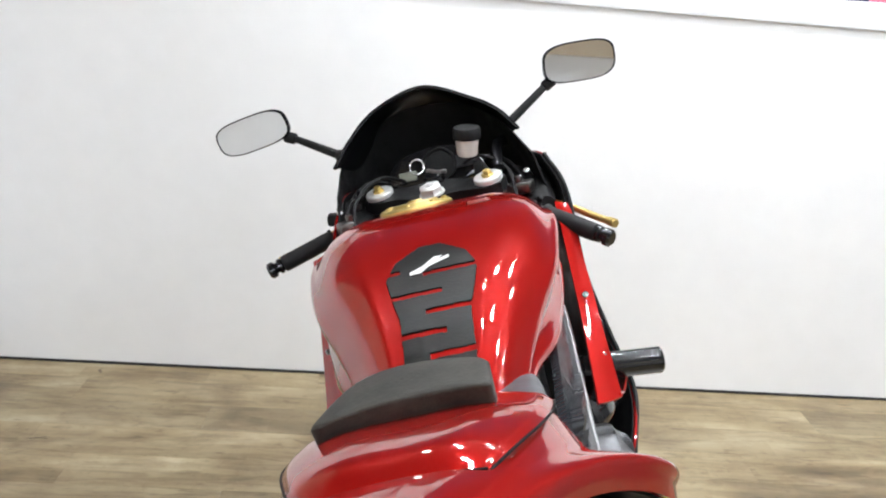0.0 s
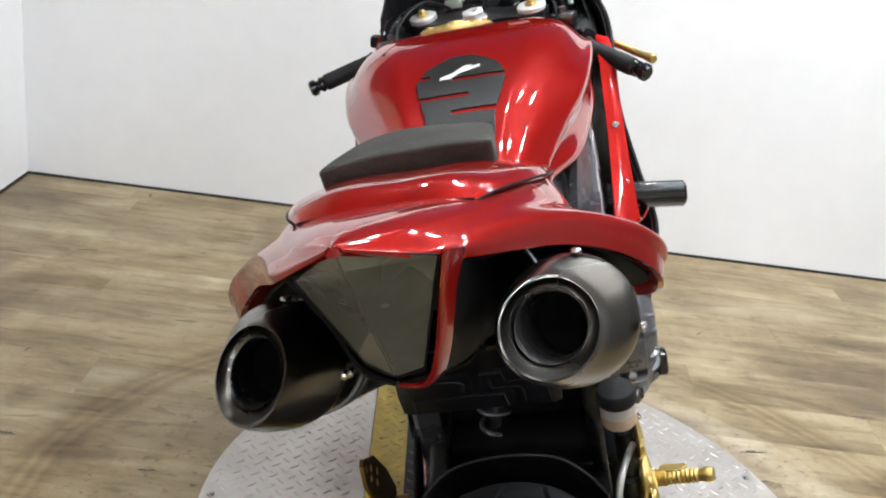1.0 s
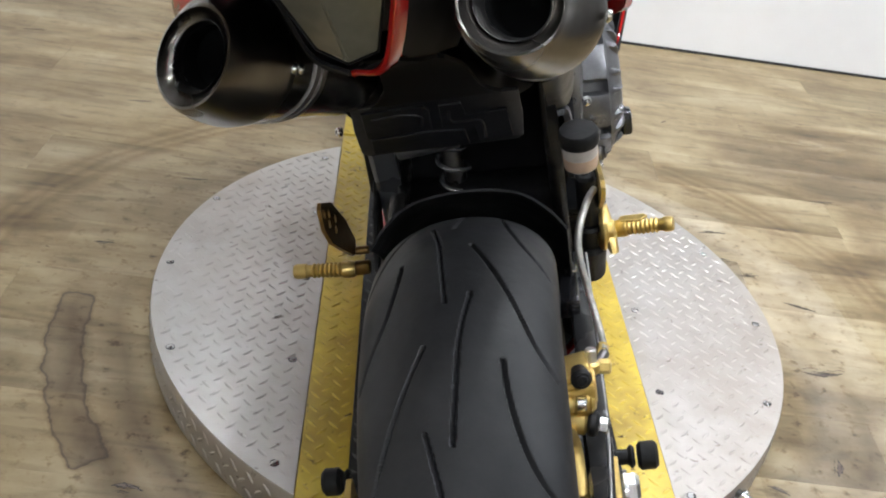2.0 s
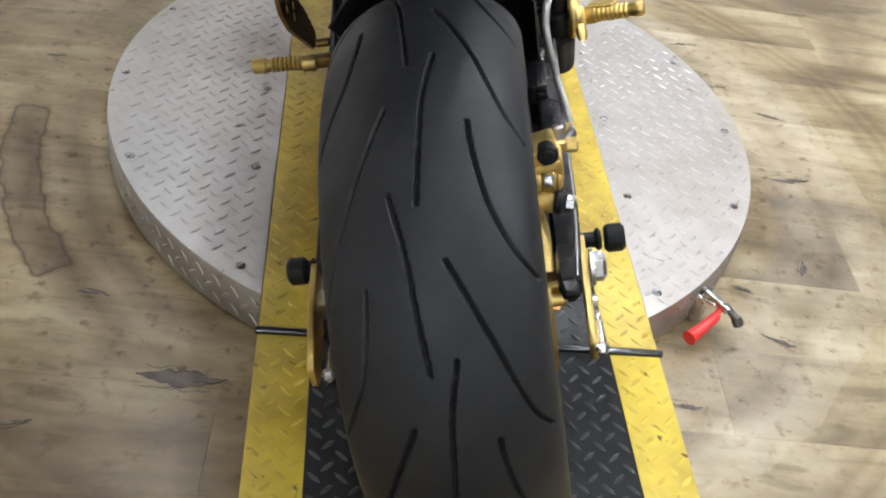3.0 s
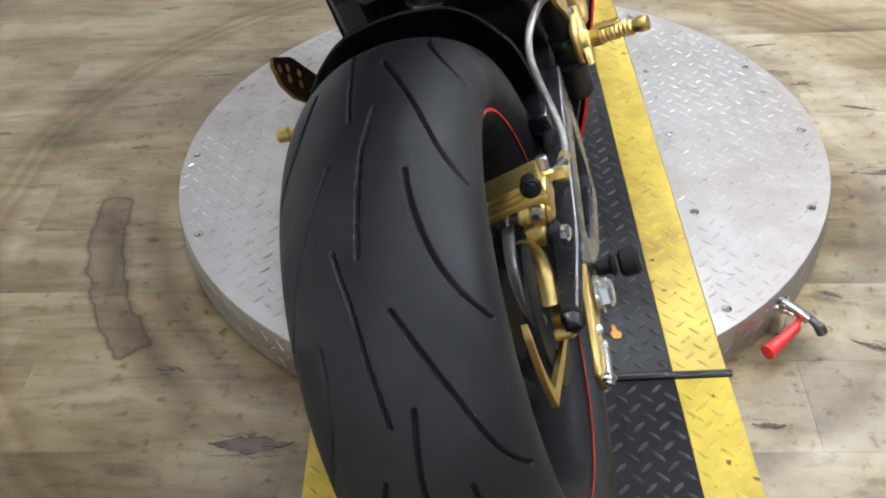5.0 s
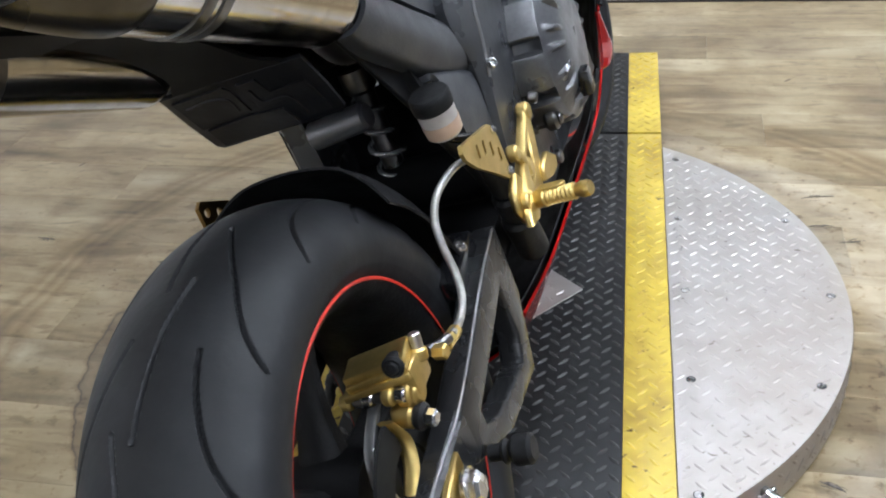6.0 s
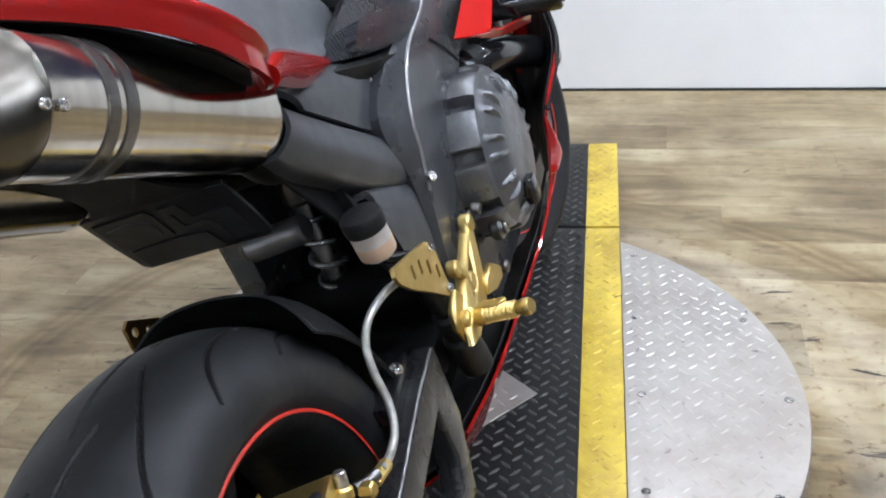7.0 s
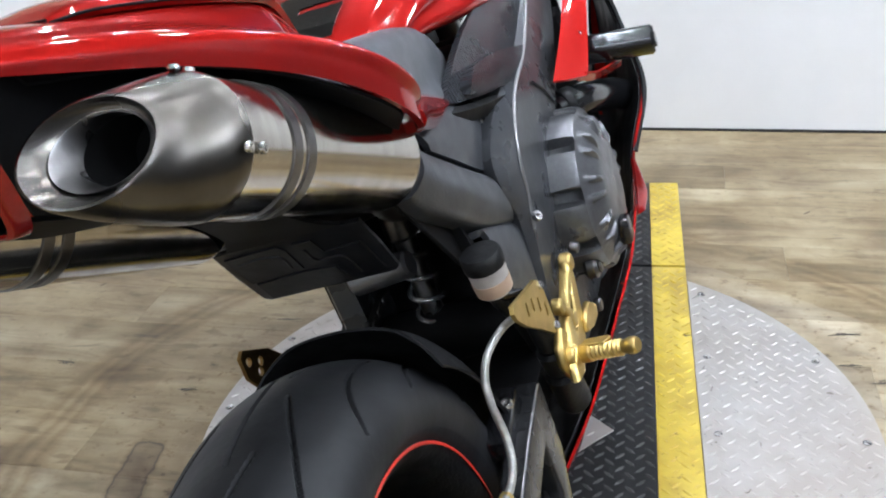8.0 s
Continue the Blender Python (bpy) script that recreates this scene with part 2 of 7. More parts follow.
    rings.operation = "MULTIPLY_ADD"
    rings.inputs[1].default_value = 0.06
    nt.links.new(tone, rings.inputs[0])
    nt.links.new(far.outputs["Value"], rings.inputs[2])
    lines = N("ShaderNodeMapRange")
    lines.inputs[1].default_value, lines.inputs[2].default_value = 0.95, 1.15
    nt.links.new(rings.outputs[0], lines.inputs[0])
    rolled = ramp(lines.outputs[0], [(0.12, (1, 1, 1)), (0.26, (0.66, 0.59, 0.5)), (0.33, (0.9, 0.87, 0.82)), (0.42, (0.58, 0.51, 0.42)), (0.5, (0.88, 0.85, 0.8)), (0.58, (0.64, 0.57, 0.48)), (0.75, (1, 1, 1))])
    faded = ramp(patchy.outputs[0], [(0.38, (0.35, 0.35, 0.35)), (0.56, (1, 1, 1))])
    col = mix(col, rolled, faded, "MULTIPLY")
    # staves printed on each plank, two rows wide
    slide, brick = N("ShaderNodeVectorMath"), N("ShaderNodeTexBrick")
    slide.operation = "MULTIPLY_ADD"
    slide.inputs[1].default_value = (37, 0, 0)
    nt.links.new(info.outputs["Random"], slide.inputs[0])
    nt.links.new(tc.outputs["Object"], slide.inputs[2])
    nt.links.new(slide.outputs[0], brick.inputs["Vector"])
    brick.inputs["Color1"].default_value, brick.inputs["Color2"].default_value = (0.74, 0.71, 0.66, 1), (1, 1, 1, 1)
    brick.inputs["Scale"].default_value, brick.inputs["Mortar Size"].default_value = 1.0, 0.0
    brick.inputs["Brick Width"].default_value, brick.inputs["Row Height"].default_value = 0.43, 0.091
    col = mix(col, brick.outputs["Color"], None, "MULTIPLY", 0.7)
    # one long worn patch, bent round the turntable, with a darker ragged outline
    def calc(op, a, b_=None, c=None):
        n = N("ShaderNodeMath")
        n.operation = op
        for k, v in enumerate((a, b_, c)):
            if v is None:
                continue
            if isinstance(v, (int, float)):
                n.inputs[k].default_value = v
            else:
                nt.links.new(v, n.inputs[k])
        return n.outputs[0]

    edge_n = N("ShaderNodeTexNoise")
    edge_n.inputs["Scale"].default_value, edge_n.inputs["Detail"].default_value = 26, 5
    nt.links.new(geo.outputs["Position"], edge_n.inputs["Vector"])
    xyz = N("ShaderNodeSeparateXYZ")
    nt.links.new(here.outputs[0], xyz.inputs[0])
    angle = calc("ARCTAN2", calc("MULTIPLY", xyz.outputs[1], -1), calc("MULTIPLY", xyz.outputs[0], -1))
    off_r = calc("SUBTRACT", calc("ABSOLUTE", calc("SUBTRACT", far.outputs["Value"], 0.762)), 0.031)
    off_a = calc("SUBTRACT", calc("MULTIPLY", calc("ABSOLUTE", calc("SUBTRACT", angle, radians(17.2))), 0.762), 0.235)
    dist = calc("ADD", calc("SMOOTH_MAX", off_r, off_a, 0.03), calc("MULTIPLY", calc("SUBTRACT", edge_n.outputs[0], 0.5), 0.026))
    # ground-in brown dirt in clouds, thicker round the turntable
    near_dirt = ramp(far.outputs["Value"], [(0.55, (0.45, 0.45, 0.45)), (1.0, (0.42, 0.42, 0.42))])
    dirt = N("ShaderNodeTexNoise")
    dirt.inputs["Scale"].default_value, dirt.inputs["Detail"].default_value, dirt.inputs["Roughness"].default_value = 6.5, 9, 0.68
    nt.links.new(geo.outputs["Position"], dirt.inputs["Vector"])
    col = mix(col, ramp(dirt.outputs[0], [(0.36, (0.46, 0.39, 0.31)), (0.47, (0.8, 0.76, 0.7)), (0.56, (1, 1, 1))]), near_dirt, "MULTIPLY")
    # boards scrubbed pale in rings where wheels turn on the spot
    band = ramp(wob.outputs[0], [(0.74, (0, 0, 0)), (0.80, (0.85, 0.85, 0.85)), (0.87, (0.45, 0.45, 0.45)), (0.93, (0.9, 0.9, 0.9)), (1.0, (0.4, 0.4, 0.4)), (1.06, (0.7, 0.7, 0.7)), (1.2, (0, 0, 0))])
    band = calc("MULTIPLY", band, calc("MULTIPLY_ADD", dirt.outputs[0], 1.6, -0.25))
    pale = N("ShaderNodeRGB")
    pale.outputs[0].default_value = (0.5, 0.445, 0.36, 1)
    side = ramp(calc("MULTIPLY_ADD", xyz.outputs[0], 0.5, 0.5), [(0.45, (0.16, 0.16, 0.16)), (0.72, (1, 1, 1))])
    col = mix(col, pale.outputs[0], calc("MULTIPLY", calc("MULTIPLY", band, side), 0.62))
    inside = ramp(calc("MULTIPLY_ADD", dist, 10, 0.5), [(0.36, (0.8, 0.78, 0.8)), (0.455, (0.68, 0.65, 0.66)), (0.485, (0.42, 0.39, 0.39)), (0.505, (0.3, 0.27, 0.27)), (0.53, (0.78, 0.75, 0.71)), (0.6, (1, 1, 1))])
    col = mix(col, inside, None, "MULTIPLY", 1.0)
    # soot specks trodden into the boards round the turntable
    soot = N("ShaderNodeTexNoise")
    soot.inputs["Scale"].default_value, soot.inputs["Detail"].default_value, soot.inputs["Roughness"].default_value = 38, 5, 0.6
    nt.links.new(geo.outputs["Position"], soot.inputs["Vector"])
    round_disc = ramp(far.outputs["Value"], [(0.62, (1, 1, 1)), (0.8, (0.75, 0.75, 0.75)), (1.0, (0.3, 0.3, 0.3))])
    col = mix(col, ramp(soot.outputs[0], [(0.31, (0.3, 0.25, 0.2)), (0.38, (0.78, 0.73, 0.66)), (0.45, (1, 1, 1))]), round_disc, "MULTIPLY")
    # small dark nicks and specks
    nick = N("ShaderNodeTexNoise")
    nick.inputs["Scale"].default_value, nick.inputs["Detail"].default_value, nick.inputs["Distortion"].default_value = 14, 3, 1.5
    nt.links.new(geo.outputs["Position"], nick.inputs["Vector"])
    col = mix(col, ramp(nick.outputs[0], [(0.23, (0.25, 0.2, 0.16)), (0.27, (1, 1, 1))]), None, "MULTIPLY", 0.9)
    hue = N("ShaderNodeHueSaturation")
    vary = N("ShaderNodeMapRange")
    vary.inputs[3].default_value, vary.inputs[4].default_value = 0.86, 1.16
    nt.links.new(info.outputs["Random"], vary.inputs[0])
    hue.inputs["Saturation"].default_value = 1.1
    nt.links.new(vary.outputs[0], hue.inputs["Value"])
    nt.links.new(col, hue.inputs["Color"])
    nt.links.new(hue.outputs[0], b.inputs["Base Color"])
    rr = N("ShaderNodeMapRange")
    rr.inputs[3].default_value, rr.inputs[4].default_value = 0.3, 0.46
    nt.links.new(tone, rr.inputs[0])
    nt.links.new(rr.outputs[0], b.inputs["Roughness"])
    bp = N("ShaderNodeBump")
    bp.inputs["Distance"].default_value = 0.0006
    nt.links.new(grain, bp.inputs["Height"])
    nt.links.new(bp.outputs[0], b.inputs["Normal"])
    return m


RED.node_tree.nodes["Principled BSDF"].inputs["Coat IOR"].default_value = 1.58
PLANK = floor_material()


def lamp_material(name, strength, colour=(1, 0.97, 0.92)):
    m = bpy.data.materials.new(name)
    m.use_nodes = True
    b = m.node_tree.nodes["Principled BSDF"]
    b.inputs["Base Color"].default_value = (0.9, 0.9, 0.9, 1)
    b.inputs["Emission Color"].default_value = (*colour, 1)
    b.inputs["Emission Strength"].default_value = strength
    return m


LAMP = lamp_material("lit_diffuser", 70.0, (0.88, 0.95, 1.03))
SPOT = lamp_material("lit_bulb", 440.0, (0.94, 0.98, 1.03))


# ---- mesh helpers ----
def V(*p):
    return Vector(p)


def finish(name, bm, mat, parent=None, label="", angle=40, smooth=True):
    me = bpy.data.meshes.new(name)
    bmesh.ops.recalc_face_normals(bm, faces=bm.faces[:])
    bm.to_mesh(me)
    bm.free()
    if mat:
        me.materials.append(mat)
    if smooth:
        me.polygons.foreach_set("use_smooth", [True] * len(me.polygons))
        me.set_sharp_from_angle(angle=radians(angle))
    ob = new(name, me)
    if parent:
        ob.parent = parent
    if label:
        tagged(ob, label)
    return ob


def part(name, bm, mat, parent, label="", angle=40):
    """Links a bmesh as one mesh object under a thing or a part."""
    return finish(name, bm, mat, parent, label, angle)


def each(name, bms, mat, parent, label="", angle=40):
    """Links every bmesh of a list as a part of its own."""
    return [part(name, b, mat, parent, label, angle) for b in bms]


def thing(name, m, label, category, group="", kind=""):
    ob = new(name)
    ob.matrix_basis = m
    ob.empty_display_size = 0.1
    return tagged(ob, label, category, group, kind)


def from_lists(verts, faces):
    bm = bmesh.new()
    vs = [bm.verts.new(v) for v in verts]
    for f in faces:
        try:
            bm.faces.new([vs[i] for i in f])
        except ValueError:
            pass
    return bm


def joined(*bms):
    out = bmesh.new()
    for b in bms:
        me = bpy.data.meshes.new("tmp")
        b.to_mesh(me)
        b.free()
        out.from_mesh(me)
        bpy.data.meshes.remove(me)
    return out


def moved(bm, m):
    bm.transform(m)
    return bm


def spline(pts, n, closed=False):
    """Points along a smooth curve through pts."""
    p = np.array(pts, float)
    k = len(p)
    out = []
    total = k if closed else k - 1
    for t in np.linspace(0, total, n, endpoint=not closed):
        i = min(int(t), total - 1)
        f = t - i
        if closed:
            a, b, c, d = p[(i - 1) % k], p[i % k], p[(i + 1) % k], p[(i + 2) % k]
        else:
            b, c = p[i], p[i + 1]
            a = p[i - 1] if i > 0 else 2 * b - c
            d = p[i + 2] if i + 2 < k else 2 * c - b
        out.append(0.5 * ((2 * b) + (c - a) * f + (2 * a - 5 * b + 4 * c - d) * f * f + (3 * b - a - 3 * c + d) * f ** 3))
    return np.array(out)


def skin(rings, closed=True, caps=True):
    """Faces between rings of equal length."""
    n = len(rings[0])
    verts = [tuple(v) for r in rings for v in r]
    faces = []
    for i in range(len(rings) - 1):
        for j in range(n if closed else n - 1):
            a, b = i * n + j, i * n + (j + 1) % n
            faces.append((a, b, b + n, a + n))
    if caps and closed:
        faces.append(tuple(range(n)))
        faces.append(tuple(reversed(range((len(rings) - 1) * n, len(rings) * n))))
    return from_lists(verts, faces)


def loft(sections, along=24, around=24, closed=True, caps=True):
    """A smooth skin through sections, each a short ring of control points."""
    rings = np.array([spline(s, around, closed) for s in sections])
    smooth = np.array([spline(rings[:, j], along) for j in range(rings.shape[1])])
    return skin([smooth[:, i] for i in range(along)], closed, caps)


def sheet(sections, thick, along=24, around=24):
    """A smooth open surface with thickness."""
    bm = loft(sections, along, around, closed=False, caps=False)
    bmesh.ops.recalc_face_normals(bm, faces=bm.faces[:])
    bmesh.ops.solidify(bm, geom=bm.faces[:], thickness=thick)
    return bm


def ridged(sections, along=30, caps=True):
    """A skin through rings of equal length that keeps every corner of the ring as a crease."""
    rings = np.array(sections, float)
    runs = np.array([spline(rings[:, j], along) for j in range(rings.shape[1])])
    return skin([runs[:, i] for i in range(along)], True, caps)


def slab(top, low, round_off=0.003):
    """A cushion between a lower and an upper outline, its upper rim rounded."""
    mid = np.mean(np.array(top), axis=0)
    rings = [low]
    for k, d in ((1.0, 1.0), (0.985, 0.45), (0.96, 0.12), (0.92, 0.0)):
        rings.append([tuple(mid + (np.array(p) - mid) * k + np.array((0, 0, -round_off * d))) for p in top])
    rings.append([tuple(mid + (np.array(p) - mid) * 0.4 + np.array((0, 0, 0.0015))) for p in top])
    return skin(rings)


def tube(pts, r, n=10, steps=0, r_end=None):
    """A round rod along a path; r may taper."""
    p = spline(pts, steps) if steps else np.array(pts, float)
    rings = []
    last = None
    for i in range(len(p)):
        d = Vector(p[min(i + 1, len(p) - 1)] - p[max(i - 1, 0)]).normalized()
        if last is None:
            u = d.orthogonal().normalized()
        else:
            u = (last - d * last.dot(d)).normalized()
        last = u
        w = d.cross(u)
        f = i / (len(p) - 1)
        rad = r + ((r_end if r_end is not None else r) - r) * f
        rings.append([Vector(p[i]) + rad * (u * math.cos(a) + w * math.sin(a)) for a in np.linspace(0, 2 * math.pi, n, endpoint=False)])
    return skin(rings)


def lathe(profile, n=32, axis="X", at=(0, 0, 0), closed=False):
    """Turns (along, radius) pairs about an axis."""
    rings = []
    for s, r in profile:
        ring = []
        for a in np.linspace(0, 2 * math.pi, n, endpoint=False):
            c, q = r * math.cos(a), r * math.sin(a)
            ring.append({"X": (s, c, q), "Y": (q, s, c), "Z": (c, q, s)}[axis])
        rings.append(ring)
    if closed:
        rings.append(rings[0])
    bm = skin(rings, caps=not closed)
    if closed:
        bmesh.ops.remove_doubles(bm, verts=bm.verts[:], dist=1e-6)
    return moved(bm, Matrix.Translation(at))


def rod(a, b, r, n=12, r2=None, bevel=0.0):
    """A round bar from a to b with softened ends."""
    a, b = Vector(a), Vector(b)
    L = (b - a).length
    r2 = r if r2 is None else r2
    e = bevel or min(r, r2) * 0.25
    bm = lathe([(0, r - e), (e, r), (L - e, r2), (L, r2 - e)], n, "Z")
    return moved(bm, Matrix.Translation(a) @ (b - a).to_track_quat("Z", "Y").to_matrix().to_4x4())


def block(size, at=(0, 0, 0), bevel=0.003, turn=(0, 0, 0), seg=2):
    bm = bmesh.new()
    bmesh.ops.create_cube(bm, size=1)
    bm.transform(Matrix.Diagonal((*size, 1)))
    if bevel:
        bmesh.ops.bevel(bm, geom=bm.edges[:], offset=bevel, segments=seg, affect="EDGES", profile=0.5)
    return moved(bm, pose(*at, *turn))


def plate(poly, depth, m=None, bevel=0.0015):
    """An outline in the local XY plane, given thickness along Z."""
    bm = bmesh.new()
    vs = [bm.verts.new((x, y, 0)) for x, y in poly]
    f = bm.faces.new(vs)
    r = bmesh.ops.extrude_face_region(bm, geom=[f])
    bmesh.ops.translate(bm, verts=[v for v in r["geom"] if isinstance(v, bmesh.types.BMVert)], vec=(0, 0, depth))
    if bevel:
        bmesh.ops.bevel(bm, geom=bm.edges[:], offset=bevel, segments=1, affect="EDGES")
    return moved(bm, m) if m else bm


def side_plate(poly_yz, x, depth, bevel=0.0015):
    """An outline of (y, z) pairs in an upright fore-and-aft plane, thick along x from x."""
    m = Matrix(((0, 0, 1, x), (1, 0, 0, 0), (0, 1, 0, 0), (0, 0, 0, 1)))
    return plate(poly_yz, depth, m, bevel)


def bolt_bm(at, direction, r=0.005, h=0.004):
    """A socket-head bolt."""
    at, d = Vector(at), Vector(direction).normalized()
    bm = lathe([(0, r), (h * 0.7, r), (h, r * 0.8), (h, r * 0.5), (h * 0.5, r * 0.45)], 10, "Z")
    return moved(bm, Matrix.Translation(at) @ d.to_track_quat("Z", "Y").to_matrix().to_4x4())


# ---- the room ----
ROOM = pose(-1.665, 2.525, 0, 0, 0, -2.9)   # the far left corner; x along the far wall, y towards it
WIDE, DEEP, HIGH = 4.9, 6.4, 2.75


def room_block(name, size, at, mat, label, category, bevel=0.0):
    ob = finish(name, block(size, bevel=bevel), mat, smooth=False)
    ob.matrix_basis = ROOM @ Matrix.Translation(at)
    return tagged(ob, label, category, kind="structure")


PART_H, SHOP = 1.38, 1.3   # the white wall is a partition; the shop goes on behind it
room_block("wall_north", (WIDE + 0.2, 0.1, PART_H), (WIDE / 2, 0.05, PART_H / 2), WALL, "smooth white painted partition wall behind the motorcycle", "wall", 0.003)
room_block("wall_shop", (WIDE + 0.2, 0.1, HIGH), (WIDE / 2, SHOP + 0.05, HIGH / 2), NAVY, "dark blue painted shop wall beyond the partition", "wall")
for x in (-0.05, WIDE + 0.05):
    room_block("wall_shop_side", (0.1, SHOP - 0.1, HIGH), (x, 0.1 + (SHOP - 0.1) / 2, HIGH / 2), DARK_WALL, "plain dark painted wall beyond the partition", "wall")
room_block("wall_west", (0.1, DEEP, HIGH), (-0.05, -DEEP / 2, HIGH / 2), WALL, "smooth white painted side wall of the photo bay", "wall")
# Unseen east side: dark surface in place of an open showroom, for reflections.
room_block("wall_east", (0.1, DEEP, HIGH), (WIDE + 0.05, -DEEP / 2, HIGH / 2), DARK_WALL, "dark grey wall standing in for the dark showroom on that side", "wall")
room_block("wall_south", (WIDE + 0.2, 0.1, HIGH), (WIDE / 2, -DEEP - 0.05, HIGH / 2), WALL, "plain white painted wall", "wall")
for size, at in (((0.02, DEEP - 0.05, HIGH - 1.44), (0.011, -DEEP / 2, (HIGH + 1.44) / 2)), ((3.2, 0.02, HIGH - 1.44), (3.3, -DEEP + 0.011, (HIGH + 1.44) / 2))):
    room_block("wall_panel", size, at, BEIGE, "tan painted upper part of the wall", "wall panel")
room_block("ceiling", (WIDE + 0.2, DEEP + SHOP + 0.2, 0.08), (WIDE / 2, (SHOP - DEEP) / 2, HIGH + 0.04), CEILING, "plain dark painted ceiling", "ceiling")
trim = room_block("trim", (WIDE - 0.01, 0.012, 0.02), (WIDE / 2, -0.006, 1.313), TRIM, "slim pale grey strip along the white wall", "trim", 0.004)
trim.matrix_basis = trim.matrix_basis @ pose(0, 0, 0, 0, 1.4, 0)


def shop_shelf():
    """A narrow shelf of small colourful goods whose tops show over the partition."""
    e = thing("display_shelf", ROOM @ pose(2.75, 0.42, 0), "dark display shelf beyond the white partition", "shelf")
    part("board", block((1.3, 0.22, 0.02), (0, 0, 1.32), 0.003), BLACK_MATT, e)
    each("leg", [block((0.03, 0.2, 1.316), (x, 0, 0.652), 0.003) for x in (-0.62, 0, 0.62)], BLACK_MATT, e)
    rnd = random.Random(4)
    x = -0.6
    while x < 0.6:
        w, h = rnd.uniform(0.03, 0.07), rnd.uniform(0.035, 0.075)
        colour = rnd.choice(((0.7, 0.12, 0.2), (0.7, 0.68, 0.62), (0.6, 0.5, 0.2), (0.02, 0.02, 0.025), (0.55, 0.25, 0.35)))
        box = thing("packaged_goods", ROOM @ pose(2.75 + x + w / 2, 0.38, 1.33, 0, 0, rnd.uniform(-12, 12)), "small bright packet standing on the shop shelf", "packet", "packets on the shop shelf")
        part("pouch", loft([[(-w / 2 * k, -0.02 * q, z), (w / 2 * k, -0.02 * q, z), (w / 2 * k, 0.02 * q, z), (-w / 2 * k, 0.02 * q, z)] for k, q, z in ((0.9, 0.8, 0), (1, 1, 0.01), (0.95, 0.9, h * 0.7), (0.8, 0.25, h))], 8, 16), material("packet_print", colour, 0.4, grain=0.3, scale=60), box)
        x += w + rnd.uniform(0.004, 0.03)


shop_shelf()
for nm, size, at in (("baseboard", (WIDE, 0.008, 0.007), (WIDE / 2, -0.004, 0.0035)), ("baseboard", (0.008, DEEP, 0.007), (0.004, -DEEP / 2, 0.0035))):
    room_block(nm, size, at, SEAL, "thin dark joint where wall meets floor", "baseboard")
room_block("floor_shop", (WIDE + 0.2, SHOP - 0.1, 0.05), (WIDE / 2, 0.1 + (SHOP - 0.1) / 2, -0.031), SEAL, "dark floor of the shop beyond the partition", "floor")
floor = room_block("floor", (WIDE + 0.2, DEEP + 0.2, 0.05), (WIDE / 2, -DEEP / 2, -0.031), SEAL, "floor of pale oak-look vinyl planks, scuffed", "floor")


# ---- ceiling lights ----
def strip_light(x, y, label):
    e = thing("ceiling_light", ROOM @ pose(x, y, HIGH, 0, 0, 0), label, "ceiling light", "strip lights on the ceiling")
    part("housing", block((1.25, 0.2, 0.05), (0, 0, -0.025), 0.008), HOUSING, e)
    part("diffuser", block((1.2, 0.16, 0.02), (0, 0, -0.058), 0.006), LAMP, e, "lit white diffuser")
    return e


def spot_light(x, y):
    e = thing("spotlight", ROOM @ pose(x, y, HIGH), "small round white ceiling spotlight, lit", "spotlight", "spotlights on the ceiling")
    part("ring", lathe([(0, 0.06), (-0.03, 0.06), (-0.035, 0.05), (-0.03, 0.045), (0, 0.045)], 24, "Z"), HOUSING, e)
    part("bulb", lathe([(-0.005, 0.044), (-0.026, 0.04), (-0.03, 0.02), (-0.031, 0.002)], 20, "Z"), SPOT, e, "lit bulb")
    return e


# The two at y -6.2 are added to brighten the wall the mirrors show.
for lx, ly in ((4.2, -2.8), (1.2, -6.2), (3.6, -6.2)):
    strip_light(lx, ly, "long white ceiling strip light, lit, out of view")
for lx in (1.4, 2.1, 2.8, 3.5):
    for ly in (-0.9, -1.8, -2.7):
        spot_light(lx, ly)
for lx in (0.7, 1.3, 1.9, 2.5, 3.1, 3.7, 4.3):
    spot_light(lx, -0.45)
for lx in (1.4, 3.0):
    spot_light(lx, -3.6)
for ly in (-1.0, -1.8):
    spot_light(4.3, ly)


# ---- the turntable and the beam the motorcycle stands on ----
R_DISC, H_DISC = 0.674, 0.079
DISC_Y = 0.645
BX, BW, STRIPE_W, H_BEAM = -0.0095, 0.296, 0.0765, 0.083


def lugs(spots, length=0.0245, width=0.0062, high=0.0021):
    """Raised lozenges of tread plate, each (x, y, turned); joined into one mesh."""
    verts, faces = [], []
    for x, y, z, a in spots:
        c, s = math.cos(a), math.sin(a)
        k = len(verts)
        for u, v, h in ((-1, 0, 0), (-0.4, -1, 0), (0.4, -1, 0), (1, 0, 0), (0.4, 1, 0), (-0.4, 1, 0), (-0.62, 0, 1), (0, -0.35, 1), (0.62, 0, 1), (0, 0.35, 1)):
            px, py = u * length / 2, v * width / 2
            verts.append((x + px * c - py * s, y + px * s + py * c, z + h * high))
        faces += [(k, k + 1, k + 7, k + 6), (k + 1, k + 2, k + 7), (k + 2, k + 3, k + 8, k + 7), (k + 3, k + 4, k + 9, k + 8), (k + 4, k + 5, k + 9), (k + 5, k, k + 6, k + 9), (k + 6, k + 7, k + 8, k + 9)]
    bm = bmesh.new()
    me = bpy.data.meshes.new("tmp")
    me.from_pydata(verts, [], faces)
    bm.from_mesh(me)
    bpy.data.meshes.remove(me)
    return bm


